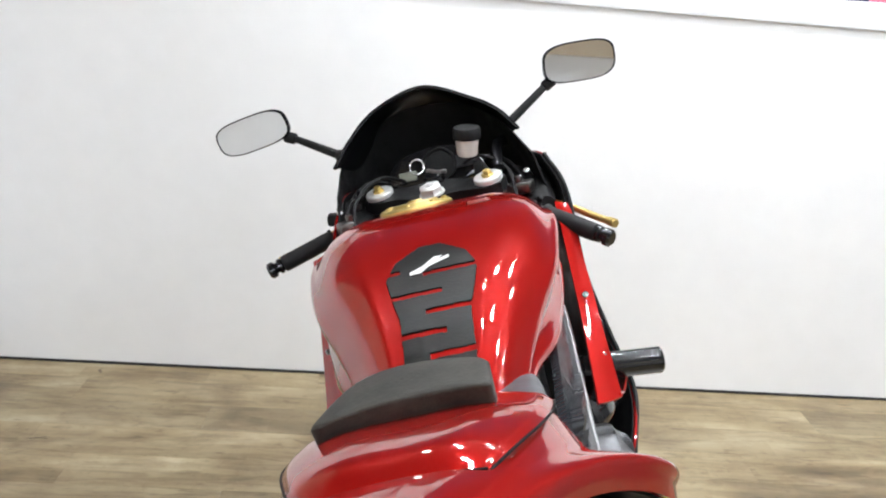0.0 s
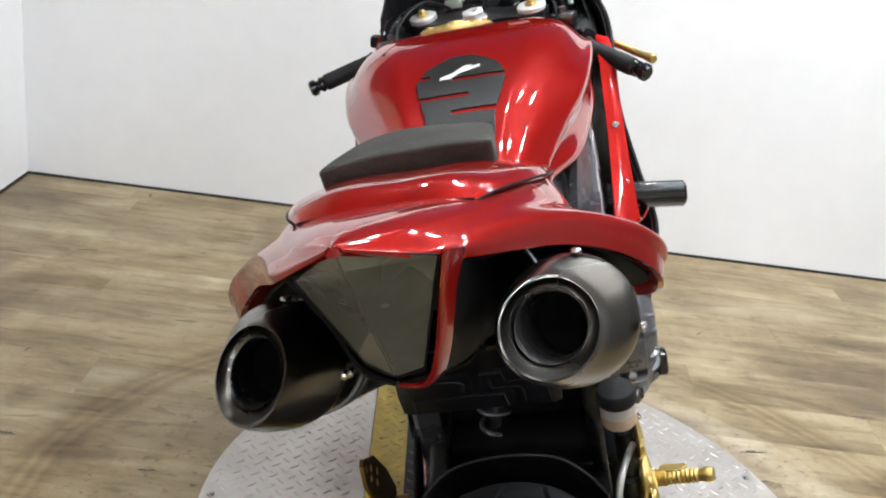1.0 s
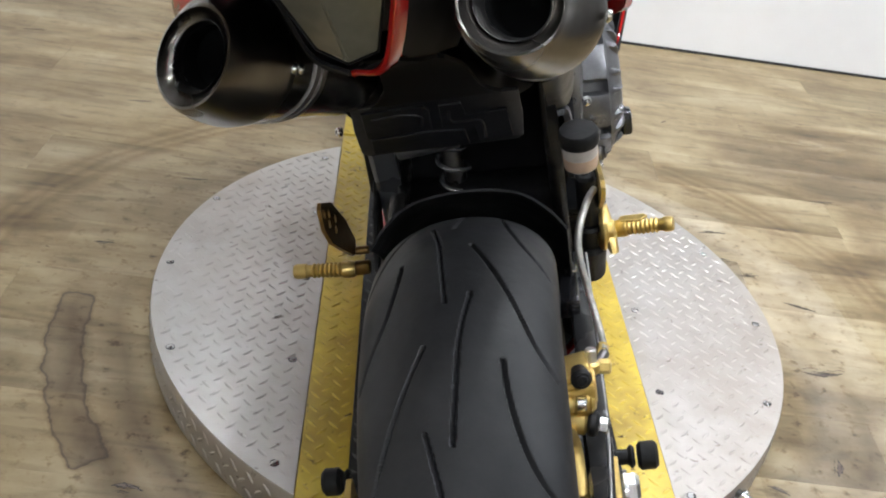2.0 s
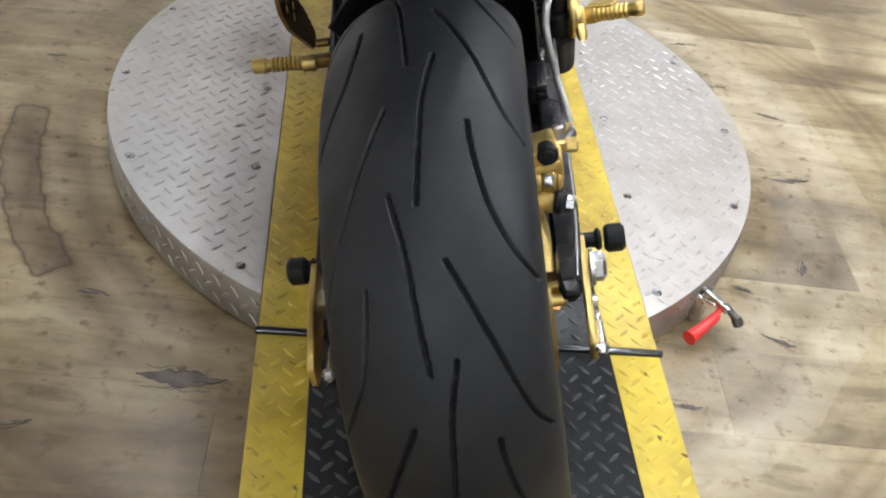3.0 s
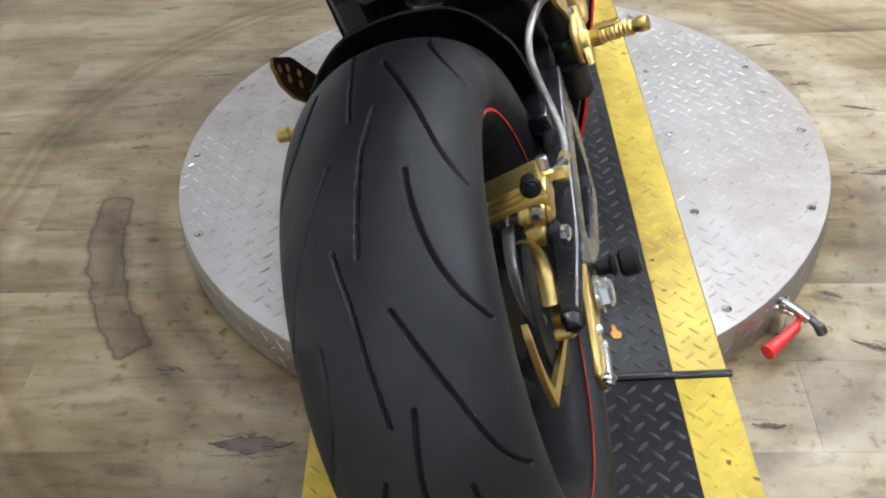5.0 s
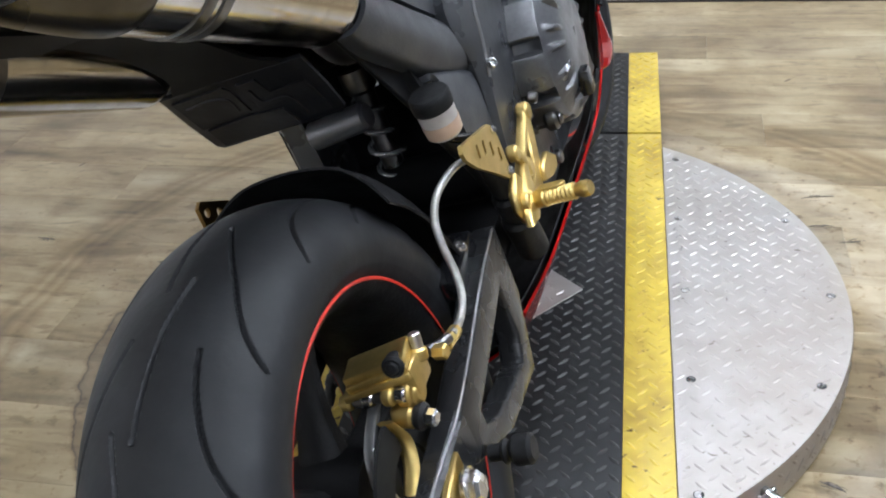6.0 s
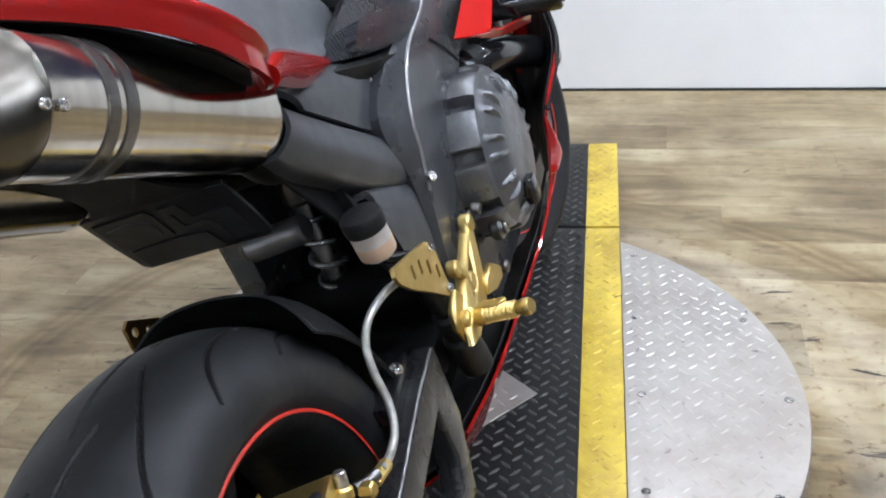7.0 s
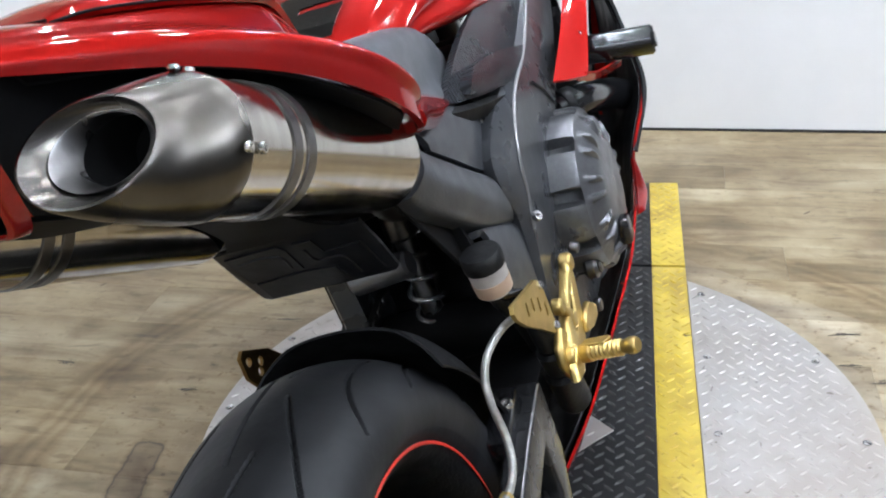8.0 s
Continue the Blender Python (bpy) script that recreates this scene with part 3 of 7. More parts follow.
def lug_grid(inside, x0, x1, y0, y1, z, q=0.0173):
    """Rows of lozenges: each row leans the other way and is shifted by half a step."""
    spots = []
    for j in range(int((y1 - y0) / q) + 1):
        for i in range(int((x1 - x0) / (2 * q)) + 2):
            x, y = x0 + (2 * i + j % 2) * q, y0 + j * q
            if x <= x1 + 0.002 and inside(x, y):
                spots.append((x, y, z, radians(45 if j % 2 else -45)))
    return spots


def half_disc(sign):
    """One side of the round platform, with its folded edge; each half is an arc of its own beside the beam."""
    centre = V(-0.079, DISC_Y, 0) if sign > 0 else V(0.052, DISC_Y, 0)
    xi = BX + sign * (BW + 0.002) - centre.x
    a0 = math.acos(abs(xi) / R_DISC)
    out = [(sign * R_DISC * math.cos(a), R_DISC * math.sin(a)) for a in np.linspace(-a0, a0, 72)]
    e = thing("turntable_platform", Matrix.Translation(centre), "round aluminium tread-plate platform, half beside the beam, scuffed", "turntable", "halves of the turntable")
    part("top_plate", plate(out, 0.004, pose(0, 0, H_DISC - 0.004), 0), ALU, e, angle=30)
    rim = skin([[(x * k, y * k, z) for x, y in out] for k, z in ((1.0, H_DISC - 0.001), (1.002, H_DISC - 0.004), (1.0, 0.004), (0.99, 0.004), (0.99, H_DISC - 0.005))], closed=False)
    part("edge_band", rim, ALU, e, angle=30)
    spots = lug_grid(lambda x, y: sign * x > abs(xi) + 0.008 and x * x + y * y < (R_DISC - 0.01) ** 2, -R_DISC, R_DISC, -R_DISC, R_DISC, H_DISC, 0.0185)
    tagged(part("tread_pattern", lugs(spots), ALU, e, angle=60), kind="stuff")
    bm = bmesh.new()
    for k in range(int(2 * a0 * R_DISC / 0.037)):
        for r in range(3):
            a = -a0 + (k + 0.3 + 0.5 * (r % 2)) * 0.037 / R_DISC
            one = lugs([(0, 0, 0, radians(45 if r % 2 else -45))])
            out_dir = Vector((sign * math.cos(a), math.sin(a), 0))
            one.transform(Matrix.Translation((*(out_dir.xy * R_DISC * 1.0015), 0.02 + r * 0.0185)) @ out_dir.to_track_quat("Z", "Y").to_matrix().to_4x4())
            me = bpy.data.meshes.new("tmp")
            one.to_mesh(me)
            one.free()
            bm.from_mesh(me)
            bpy.data.meshes.remove(me)
    tagged(part("edge_pattern", bm, ALU, e, angle=60), kind="stuff")
    # countersunk bolts: one row along the beam, one just inside the round edge
    rows = ((0.316, 0.139), (0.316, 0.39), (0.317, 0.64), (0.313, 0.893), (0.316, 1.149), (0.515, 0.386), (0.566, 0.634), (0.518, 0.889)) if sign > 0 else ((-0.342, 0.136), (-0.34, 0.388), (-0.34, 0.64), (-0.34, 0.892), (-0.34, 1.145), (-0.55, 0.392), (-0.602, 0.65), (-0.555, 0.907))
    for x, y in rows:
        at = (x - centre.x, y - centre.y, H_DISC)
        bolt = part("bolt", joined(bolt_bm(at, (0, 0, 1), 0.0042, 0.002), lathe([(0, 0.0065), (0.001, 0.0065), (0.001, 0.004)], 12, "Z", at)), STEEL, e)
        part("bolt_recess", lathe([(0.0002, 0.0078), (0.0006, 0.0078), (0.0006, 0.006)], 16, "Z", at), SEAL, bolt, "thin dark ring round the bolt")
    return e


half_disc(-1)
half_disc(1)


def beam_board(y0, y1, label):
    """A stretch of the beam: black tread plate between two yellow stripes."""
    e = thing("platform_beam", pose(BX, y0, 0), label, "platform beam", "boards of the beam")
    L = y1 - y0
    inner = BW - STRIPE_W
    part("centre_plate", block((2 * inner, L, H_BEAM), (0, L / 2, H_BEAM / 2), 0.001), BLACK_PLATE, e, "black painted tread plate")
    for s in (-1, 1):
        part("stripe_plate", block((STRIPE_W - 0.0004, L, H_BEAM), (s * (inner + STRIPE_W / 2), L / 2, H_BEAM / 2), 0.0012), YELLOW, e, "worn yellow painted stripe")
        tagged(part("stripe_pattern", lugs(lug_grid(lambda x, y: True, s * (inner + 0.012) if s > 0 else -BW + 0.012, s * (inner + STRIPE_W - 0.01) if s > 0 else -inner - 0.01, 0.012, L - 0.012, H_BEAM)), YELLOW_LUG, e, angle=60), kind="stuff")
    tagged(part("tread_pattern", lugs(lug_grid(lambda x, y: True, -inner + 0.012, inner - 0.01, 0.012, L - 0.012, H_BEAM), high=0.003), BLACK_LUG, e, angle=60), kind="stuff")
    return e


beam_board(-1.75, -0.008, "long board of black tread plate with worn yellow edge stripes")
beam_board(0.008, 1.2695, "board of black tread plate with worn yellow edge stripes across the turntable")
beam_board(1.2805, 1.773, "short end board of black tread plate with yellow edge stripes")
hinge = finish("hinge_rod", rod((BX - BW - 0.004, 0, H_BEAM - 0.001), (BX + BW + 0.006, 0, H_BEAM - 0.001), 0.006, 12), BLACK_GLOSS)
tagged(hinge, "black steel hinge rod lying across the beam joint", "hinge rod")
insert = finish("tread_plate_insert", plate([(0.125, 0.012), (0.045, 0.092), (-0.13, 0.092), (-0.13, -0.105), (0.02, -0.105)], 0.003, pose(0.01, 0.615, H_BEAM + 0.0002), 0.0008), ALU, smooth=False)
tagged(insert, "bare aluminium tread-plate patch lying on the black beam", "plate")
tagged(part("patch_pattern", lugs(lug_grid(lambda x, y: x + 0.9 * abs(y) < 0.11, -0.12, 0.12, -0.095, 0.085, 0.003, 0.0185), 0.021), ALU, insert, angle=60), kind="stuff")
bpy.data.objects["patch_pattern"].matrix_basis = pose(0.01, 0.615, H_BEAM + 0.0002)


fleck = finish("paint_chip", plate([(-0.007, -0.012), (0.004, -0.014), (0.009, -0.004), (0.003, 0.004), (0.004, 0.013), (-0.002, 0.016), (-0.004, 0.004), (-0.009, -0.002)], 0.0016, pose(0.139, 0.091, H_BEAM + 0.0022, 4, 3, 12), 0.0004), FLECK, smooth=False)
tagged(fleck, "small orange flake lying on the black tread plate", "flake")


def toggle_clamp():
    """Drawn with its base at the platform edge; lengths run along the world axes."""
    e = thing("toggle_clamp", pose(0.41, 0.165, 0), "steel toggle clamp with a red rubber handle on the platform edge", "clamp")
    part("foot", joined(block((0.034, 0.03, 0.05), (-0.004, 0.012, 0.025), 0.004, (0, 0, -40)), block((0.05, 0.026, 0.006), (0.002, 0.006, 0.052), 0.002, (0, 0, -40))), STEEL, e)
    part("arm", tube([(-0.012, 0.022, 0.058), (0.012, 0.0, 0.058), (0.036, -0.02, 0.05), (0.054, -0.034, 0.036)], 0.0065, 10, 14), STEEL_DARK, e)
    part("link_plate", block((0.05, 0.012, 0.014), (0.018, -0.012, 0.056), 0.003, (0, 15, -40)), STEEL, e)
    part("pivot", rod((-0.002, -0.006, 0.058), (0.014, 0.014, 0.058), 0.006), STEEL, e)
    part("plunger_tip", rod((0.05, -0.03, 0.042), (0.058, -0.038, 0.028), 0.009, 12), STEEL_DARK, e)
    part("handle", joined(tube([(0.024, -0.02, 0.045), (0.012, -0.034, 0.04)], 0.005, 8), tube([(0.017, -0.031, 0.042), (0.012, -0.036, 0.041), (-0.008, -0.053, 0.037), (-0.026, -0.067, 0.033), (-0.034, -0.073, 0.0315), (-0.038, -0.076, 0.031)], 0.0075, 16, 24, 0.0125)), RED_PLASTIC, e, "red rubber handle")
    return e


toggle_clamp()


# ---- scuffs and knots on the planks ----
STAIN = material("dark_crack", (0.045, 0.037, 0.03), 0.6, 0, 0, 0.5, 60)
STAIN_SOFT = material("worn_grey_knot", (0.13, 0.1, 0.082), 0.6, 0, 0, 0.6, 45)


def knot(x, y, size, turn, seed, fat=0.16):
    """A dark split knot in the plank print: a ragged eye and a few hair cracks."""
    rnd = random.Random(seed)
    n = 15
    top, low = [], []
    bend = rnd.uniform(-0.1, 0.1)
    for i in range(n):
        f = i / (n - 1)
        w = size * fat * math.sin(math.pi * f) ** 1.6 * rnd.uniform(0.55, 1.0) + 0.0004
        o = size * bend * math.sin(math.pi * f) + size * 0.015 * rnd.uniform(-1, 1)
        top.append(((f - 0.5) * size, o + w, 0.0009))
        low.append(((f - 0.5) * size, o - w * rnd.uniform(0.3, 1), 0.0009))
    eye = skin([low, top], closed=False)
    edge = []
    for side in (top, low):
        w = [rnd.uniform(0.0003, 0.0016) * (1 if rnd.random() > 0.25 else 0.1) for p in side]
        edge.append(skin([[(a, b - k, 0.0013) for (a, b, c), k in zip(side, w)], [(a, b + k, 0.0013) for (a, b, c), k in zip(side, w)]], closed=False))
    for k in range(4):
        x0, y0 = rnd.uniform(-0.5, 0.2) * size, rnd.uniform(-0.2, 0.2) * size
        line = [(x0 + i * size * 0.09, y0 + rnd.uniform(-0.03, 0.03) * size) for i in range(6)]
        wid = [rnd.uniform(0.0002, 0.0012) for p in line]
        edge.append(skin([[(a, b - w, 0.0013) for (a, b), w in zip(line, wid)], [(a, b + w * 0.6, 0.0013) for (a, b), w in zip(line, wid)]], closed=False))
    at = pose(x, y, 0, 0, 0, turn)
    ob = finish("plank_knot", moved(eye, at), STAIN_SOFT, floor, smooth=False)
    ob.matrix_parent_inverse = floor.matrix_basis.inverted()
    part("crack", moved(joined(*edge), at), STAIN, ob)
    return ob


for kx, ky, ks, kt, kf in ((-0.41, -0.025, 0.13, -2, 0.17), (-0.565, 0.135, 0.05, -8, 0.12), (0.35, -0.028, 0.05, -6, 0.12), (0.519, 0.247, 0.04, -30, 0.12), (0.548, 0.126, 0.06, -25, 0.05), (0.653, 0.317, 0.045, 70, 0.16),
                           (0.718, 0.595, 0.09, 3, 0.08), (0.661, 0.94, 0.05, 10, 0.05), (0.75, 0.83, 0.07, -20, 0.06), (-0.639, 1.118, 0.06, 4, 0.07), (-0.773, 0.814, 0.04, 4, 0.1), (-0.85, 1.5, 0.07, 4, 0.05), (-1.1, 0.9, 0.05, -12, 0.08),
                           (0.62, 1.12, 0.07, 6, 0.04), (0.61, 1.0, 0.05, 4, 0.05), (0.98, 1.35, 0.07, 6, 0.06), (1.05, 0.6, 0.06, -8, 0.08), (-1.25, 1.9, 0.06, 3, 0.06), (-0.62, -0.12, 0.05, 10, 0.06), (-0.9, 0.2, 0.06, -5, 0.08), (0.7, -0.15, 0.06, 5, 0.06)):
    knot(kx, ky, ks, kt, int(kx * 1000) + 7, kf)


# ---- the motorcycle: x to its right, y forwards from the rear axle, z up from the tyre's foot ----
BIKE = pose(0.0151, -0.2093, 0.0874, 0, -16.6, -3.64)
bike = thing("motorcycle", BIKE, "red sport motorcycle with gold parts leaning on its side stand", "motorcycle")
CX = -0.014


def mirrored(bm):
    """A copy reflected to the other side of the body's middle."""
    out = bm.copy()
    out.transform(Matrix.Translation((2 * CX, 0, 0)) @ Matrix.Diagonal((-1, 1, 1, 1)))
    bmesh.ops.reverse_faces(out, faces=out.faces[:])
    return out


def both(name, bm, mat, parent, label="", angle=40):
    m = mirrored(bm)
    return part(name, bm, mat, parent, label, angle), part(name, m, mat, parent, label, angle)


# -- wheels --
def tyre_bm(R, W, drop, bead, n, m, repeats, depth=0.005, groove=0.0018):
    """A tyre whose tread grooves are cut into its surface; axle along x."""
    ph = np.linspace(-1.9, 1.9, m)
    X = W / 2 * np.sin(ph)
    r = R - drop * (1 - np.cos(ph))
    arc = np.concatenate([[0], np.cumsum(np.hypot(np.diff(X), np.diff(r)))])
    arc -= arc[-1] / 2
    th = np.linspace(0, 2 * np.pi, n, endpoint=False)
    period = 2 * np.pi * R / repeats
    S, A = np.meshgrid(th * R, arc, indexing="ij")
    dist = np.full(S.shape, 1.0)

    mid = slice(int(m * 0.12), int(m * 0.88))

    def cut(points):
        """One groove from (sideways metres, degrees round the tyre)."""
        nonlocal dist
        for x, deg in spline(points, 70):
            a = np.interp(x * W / 0.192, X[mid], arc[mid])
            ds = (S - radians(deg) * R + period / 2) % period - period / 2
            dist = np.minimum(dist, np.hypot(ds, A - a))

    turn = 360 / repeats / 2
    for sgn, o, lean in ((1, 6.5, 0.0), (-1, 6.5 - turn, 0.007)):
        cut([(sgn * 0.018 - lean, o), (sgn * 0.034 - lean, o - 6.5), (sgn * 0.053 - lean, o - 15), (sgn * 0.072 - lean, o - 25), (sgn * 0.089, o - 31)])
        cut([(sgn * 0.044 - lean, o - 29), (sgn * 0.047 - lean, o - 35), (sgn * 0.056 - lean, o - 43), (sgn * 0.070 - lean, o - 49.5), (sgn * 0.090, o - 55.5)])
        cut([(sgn * 0.018 - lean, o - 15), (sgn * 0.008 - lean, o - 24), (sgn * 0.003 - lean, o - 33), (-sgn * 0.002 - lean, o - 42.5)])
    down = depth * np.clip((groove - dist) / 0.0017 + 0.5, 0, 1)
    rr = r[None, :] - down * np.cos(np.clip(ph, -1.3, 1.3))[None, :]
    xx = X[None, :] - down * np.sin(np.clip(ph, -1.3, 1.3))[None, :]
    rings = []
    for i in range(n):
        ring = [(xx[i, j], rr[i, j] * math.sin(th[i]), rr[i, j] * math.cos(th[i])) for j in range(m)]
        for x, b in ((W * 0.42, bead), (W * 0.36, bead - 0.008)):
            ring.append((x, b * math.sin(th[i]), b * math.cos(th[i])))
        for x, b in ((-W * 0.36, bead - 0.008), (-W * 0.42, bead)):
            ring.append((x, b * math.sin(th[i]), b * math.cos(th[i])))
        rings.append(ring)
    k = len(rings[0])
    verts = [v for g in rings for v in g]
    faces = [(i * k + j, i * k + (j + 1) % k, ((i + 1) % n) * k + (j + 1) % k, ((i + 1) % n) * k + j) for i in range(n) for j in range(k)]
    me = bpy.data.meshes.new("tmp")
    me.from_pydata(verts, [], faces)
    bm = bmesh.new()
    bm.from_mesh(me)
    bpy.data.meshes.remove(me)
    return bm


def wheel(name, m, R, W, drop, rim_r, n, across_n):
    h = W * 0.40
    rim = lathe([(-h, rim_r + 0.008), (-h - 0.004, rim_r + 0.004), (-h, rim_r - 0.006), (-h + 0.02, rim_r - 0.02), (0, rim_r - 0.03), (h - 0.02, rim_r - 0.02), (h, rim_r - 0.006), (h + 0.004, rim_r + 0.004), (h, rim_r + 0.008),
                 (h - 0.012, rim_r - 0.002), (0, rim_r - 0.022), (-h + 0.012, rim_r - 0.002)], 72, "X", closed=True)
    w = part(name, rim, BLACK_MATT, bike, "black wheel with a red rim stripe")
    w.matrix_basis = m
    part("tyre", tyre_bm(R, W, drop, rim_r + 0.005, n, across_n, 7), RUBBER, w, "black sport tyre with curved grooves", 35)
    for s in (-1, 1):
        part("rim_stripe", lathe([(s * (h + 0.0046), rim_r + 0.0042), (s * (h + 0.0056), rim_r + 0.0025), (s * (h + 0.0050), rim_r + 0.0004), (s * (h + 0.0035), rim_r + 0.002)], 96, "X", closed=True), STRIPE, w, "thin red stripe on the rim edge")
    part("hub", lathe([(-0.05, 0.02), (-0.05, 0.05), (-0.03, 0.055), (0.03, 0.055), (0.05, 0.05), (0.05, 0.02)], 32, "X"), LINER, w)
    for k in range(5):
        a = 2 * math.pi * k / 5 + 0.35
        secs = []
        for r, wd, tk in ((0.045, 0.022, 0.02), (0.09, 0.015, 0.014), (0.15, 0.016, 0.013), (rim_r - 0.018, 0.03, 0.02)):
            secs.append([(x, r * math.sin(a) + t * math.cos(a), r * math.cos(a) - t * math.sin(a)) for x, t in ((tk, -wd * 0.7), (tk * 1.2, 0), (tk, wd * 0.7), (-tk, wd), (-tk * 1.2, 0), (-tk, -wd))])
        part("spoke", loft(secs, 10, 14), BLACK_MATT, w)
    return w


rear = wheel("rear_wheel", pose(0, 0, 0.314, 0, 0, 0), 0.314, 0.192, 0.062, 0.2165, 1500, 240)
part("brake_disc", lathe([(0.086, 0.05), (0.090, 0.05), (0.090, 0.088), (0.086, 0.088)], 48, "X", closed=True), DISC_STEEL, rear)
part("sprocket", lathe([(-0.108, 0.05), (-0.114, 0.05), (-0.114, 0.098), (-0.108, 0.098)], 44, "X", closed=True), GOLD, rear, "gold chain sprocket")
STEER = pose(CX, 1.355, 0.300, 0, 0, -17)
front = wheel("front_wheel", STEER, 0.300, 0.120, 0.036, 0.2165, 360, 90)
for s in (-1, 1):
    part("brake_disc", lathe([(s * 0.075, 0.1), (s * 0.079, 0.1), (s * 0.079, 0.155), (s * 0.075, 0.155)], 48, "X", closed=True), STEEL_DARK, front)
fork = part("fork_leg", joined(rod((CX - 0.105, 1.39, 0.29), (CX - 0.105, 1.25, 0.90), 0.026, 16), rod((CX - 0.105, 1.40, 0.26), (CX - 0.105, 1.33, 0.50), 0.031, 16)), STEEL_DARK, bike, "dark steel fork leg")
part("fork_leg", joined(rod((CX + 0.105, 1.33, 0.29), (CX + 0.105, 1.19, 0.90), 0.026, 16), rod((CX + 0.105, 1.34, 0.26), (CX + 0.105, 1.27, 0.50), 0.031, 16)), STEEL_DARK, bike, "dark steel fork leg")

# -- swingarm --
def braced_plate(outer, inner, x, depth):
    """A flat plate in a fore-and-aft plane with one opening; both outlines are (y, z) with equal counts."""
    bm = bmesh.new()
    o = [bm.verts.new((x, a, b)) for a, b in outer]
    n = [bm.verts.new((x, a, b)) for a, b in inner]
    k = len(o)
    faces = [bm.faces.new((o[i], o[(i + 1) % k], n[(i + 1) % k], n[i])) for i in range(k)]
    r = bmesh.ops.extrude_face_region(bm, geom=faces)
    bmesh.ops.translate(bm, verts=[v for v in r["geom"] if isinstance(v, bmesh.types.BMVert)], vec=(depth, 0, 0))
    bmesh.ops.recalc_face_normals(bm, faces=bm.faces[:])
    sharp = [e for e in bm.edges if len(e.link_faces) == 2 and e.calc_face_angle() > 0.6]
    bmesh.ops.bevel(bm, geom=sharp, offset=0.005, segments=3, affect="EDGES", profile=0.5)
    return bm


arm_r = joined(
    braced_plate([(0.348, 0.408), (0.26, 0.396), (0.14, 0.371), (0.055, 0.355), (0.055, 0.292), (0.17, 0.238), (0.298, 0.222), (0.345, 0.31)],
                 [(0.29, 0.352), (0.262, 0.346), (0.17, 0.328), (0.112, 0.317), (0.112, 0.297), (0.15, 0.278), (0.268, 0.256), (0.288, 0.285)], 0.106, 0.031),
    ridged([[(x0, y, z1 - 0.012), (x0 + 0.004, y, z1 - 0.001), (x1 - 0.007, y, z1), (x1, y, z1 - 0.008), (x1, y, z0 + 0.006), (x1 - 0.006, y, z0), (x0 + 0.006, y, z0), (x0, y, z0 + 0.008)] for y, x0, x1, z0, z1 in ((0.066, 0.104, 0.1375, 0.294, 0.358), (0.0, 0.105, 0.1345, 0.302, 0.352), (-0.044, 0.106, 0.131, 0.318, 0.346), (-0.049, 0.107, 0.130, 0.318, 0.343), (-0.056, 0.110, 0.127, 0.318, 0.334))], 26))
swing = part("swingarm", arm_r, ARM_PAINT, bike, "satin dark grey braced swingarm")
# left arm is blackened for the shade it lies in
part("arm", joined(loft([[(x, y, z) for x, z in ((-0.105, z0), (-0.14, z0), (-0.145, z0 - h * 0.5), (-0.14, z0 - h), (-0.105, z0 - h))]
                         for y, z0, h in ((0.50, 0.42, 0.11), (0.34, 0.42, 0.10), (0.2, 0.39, 0.08), (0.04, 0.352, 0.06), (-0.07, 0.342, 0.05))], 26, 20)), BLACK_MATT, swing)
part("pivot", joined(rod((-0.15, 0.53, 0.40), (0.15, 0.53, 0.40), 0.04, 24), block((0.24, 0.10, 0.05), (0, 0.44, 0.355), 0.012)), LINER, swing)
part("arm_bolt", bolt_bm((0.112, 0.282, 0.42), (0, -0.3, 1), 0.009, 0.008), STEEL, swing)
part("bracket", block((0.03, 0.09, 0.03), (0.105, 0.27, 0.405), 0.004, (10, 0, 0)), BLACK_GLOSS, swing, "black hose bracket")
# Pale tube laid along the polished top edge as its highlight.
part("edge_line", tube([(0.135, 0.34, 0.406), (0.135, 0.25, 0.394), (0.1345, 0.14, 0.370), (0.1335, 0.06, 0.3545), (0.130, 0.0, 0.3505), (0.1265, -0.046, 0.345)], 0.0016, 8, 30), EDGE_STEEL, swing, "polished top edge, its highlight drawn as a pale bead")
PLATE_BOLTS = ((-0.055, 0.316), (-0.06, 0.298), (-0.097, 0.292))
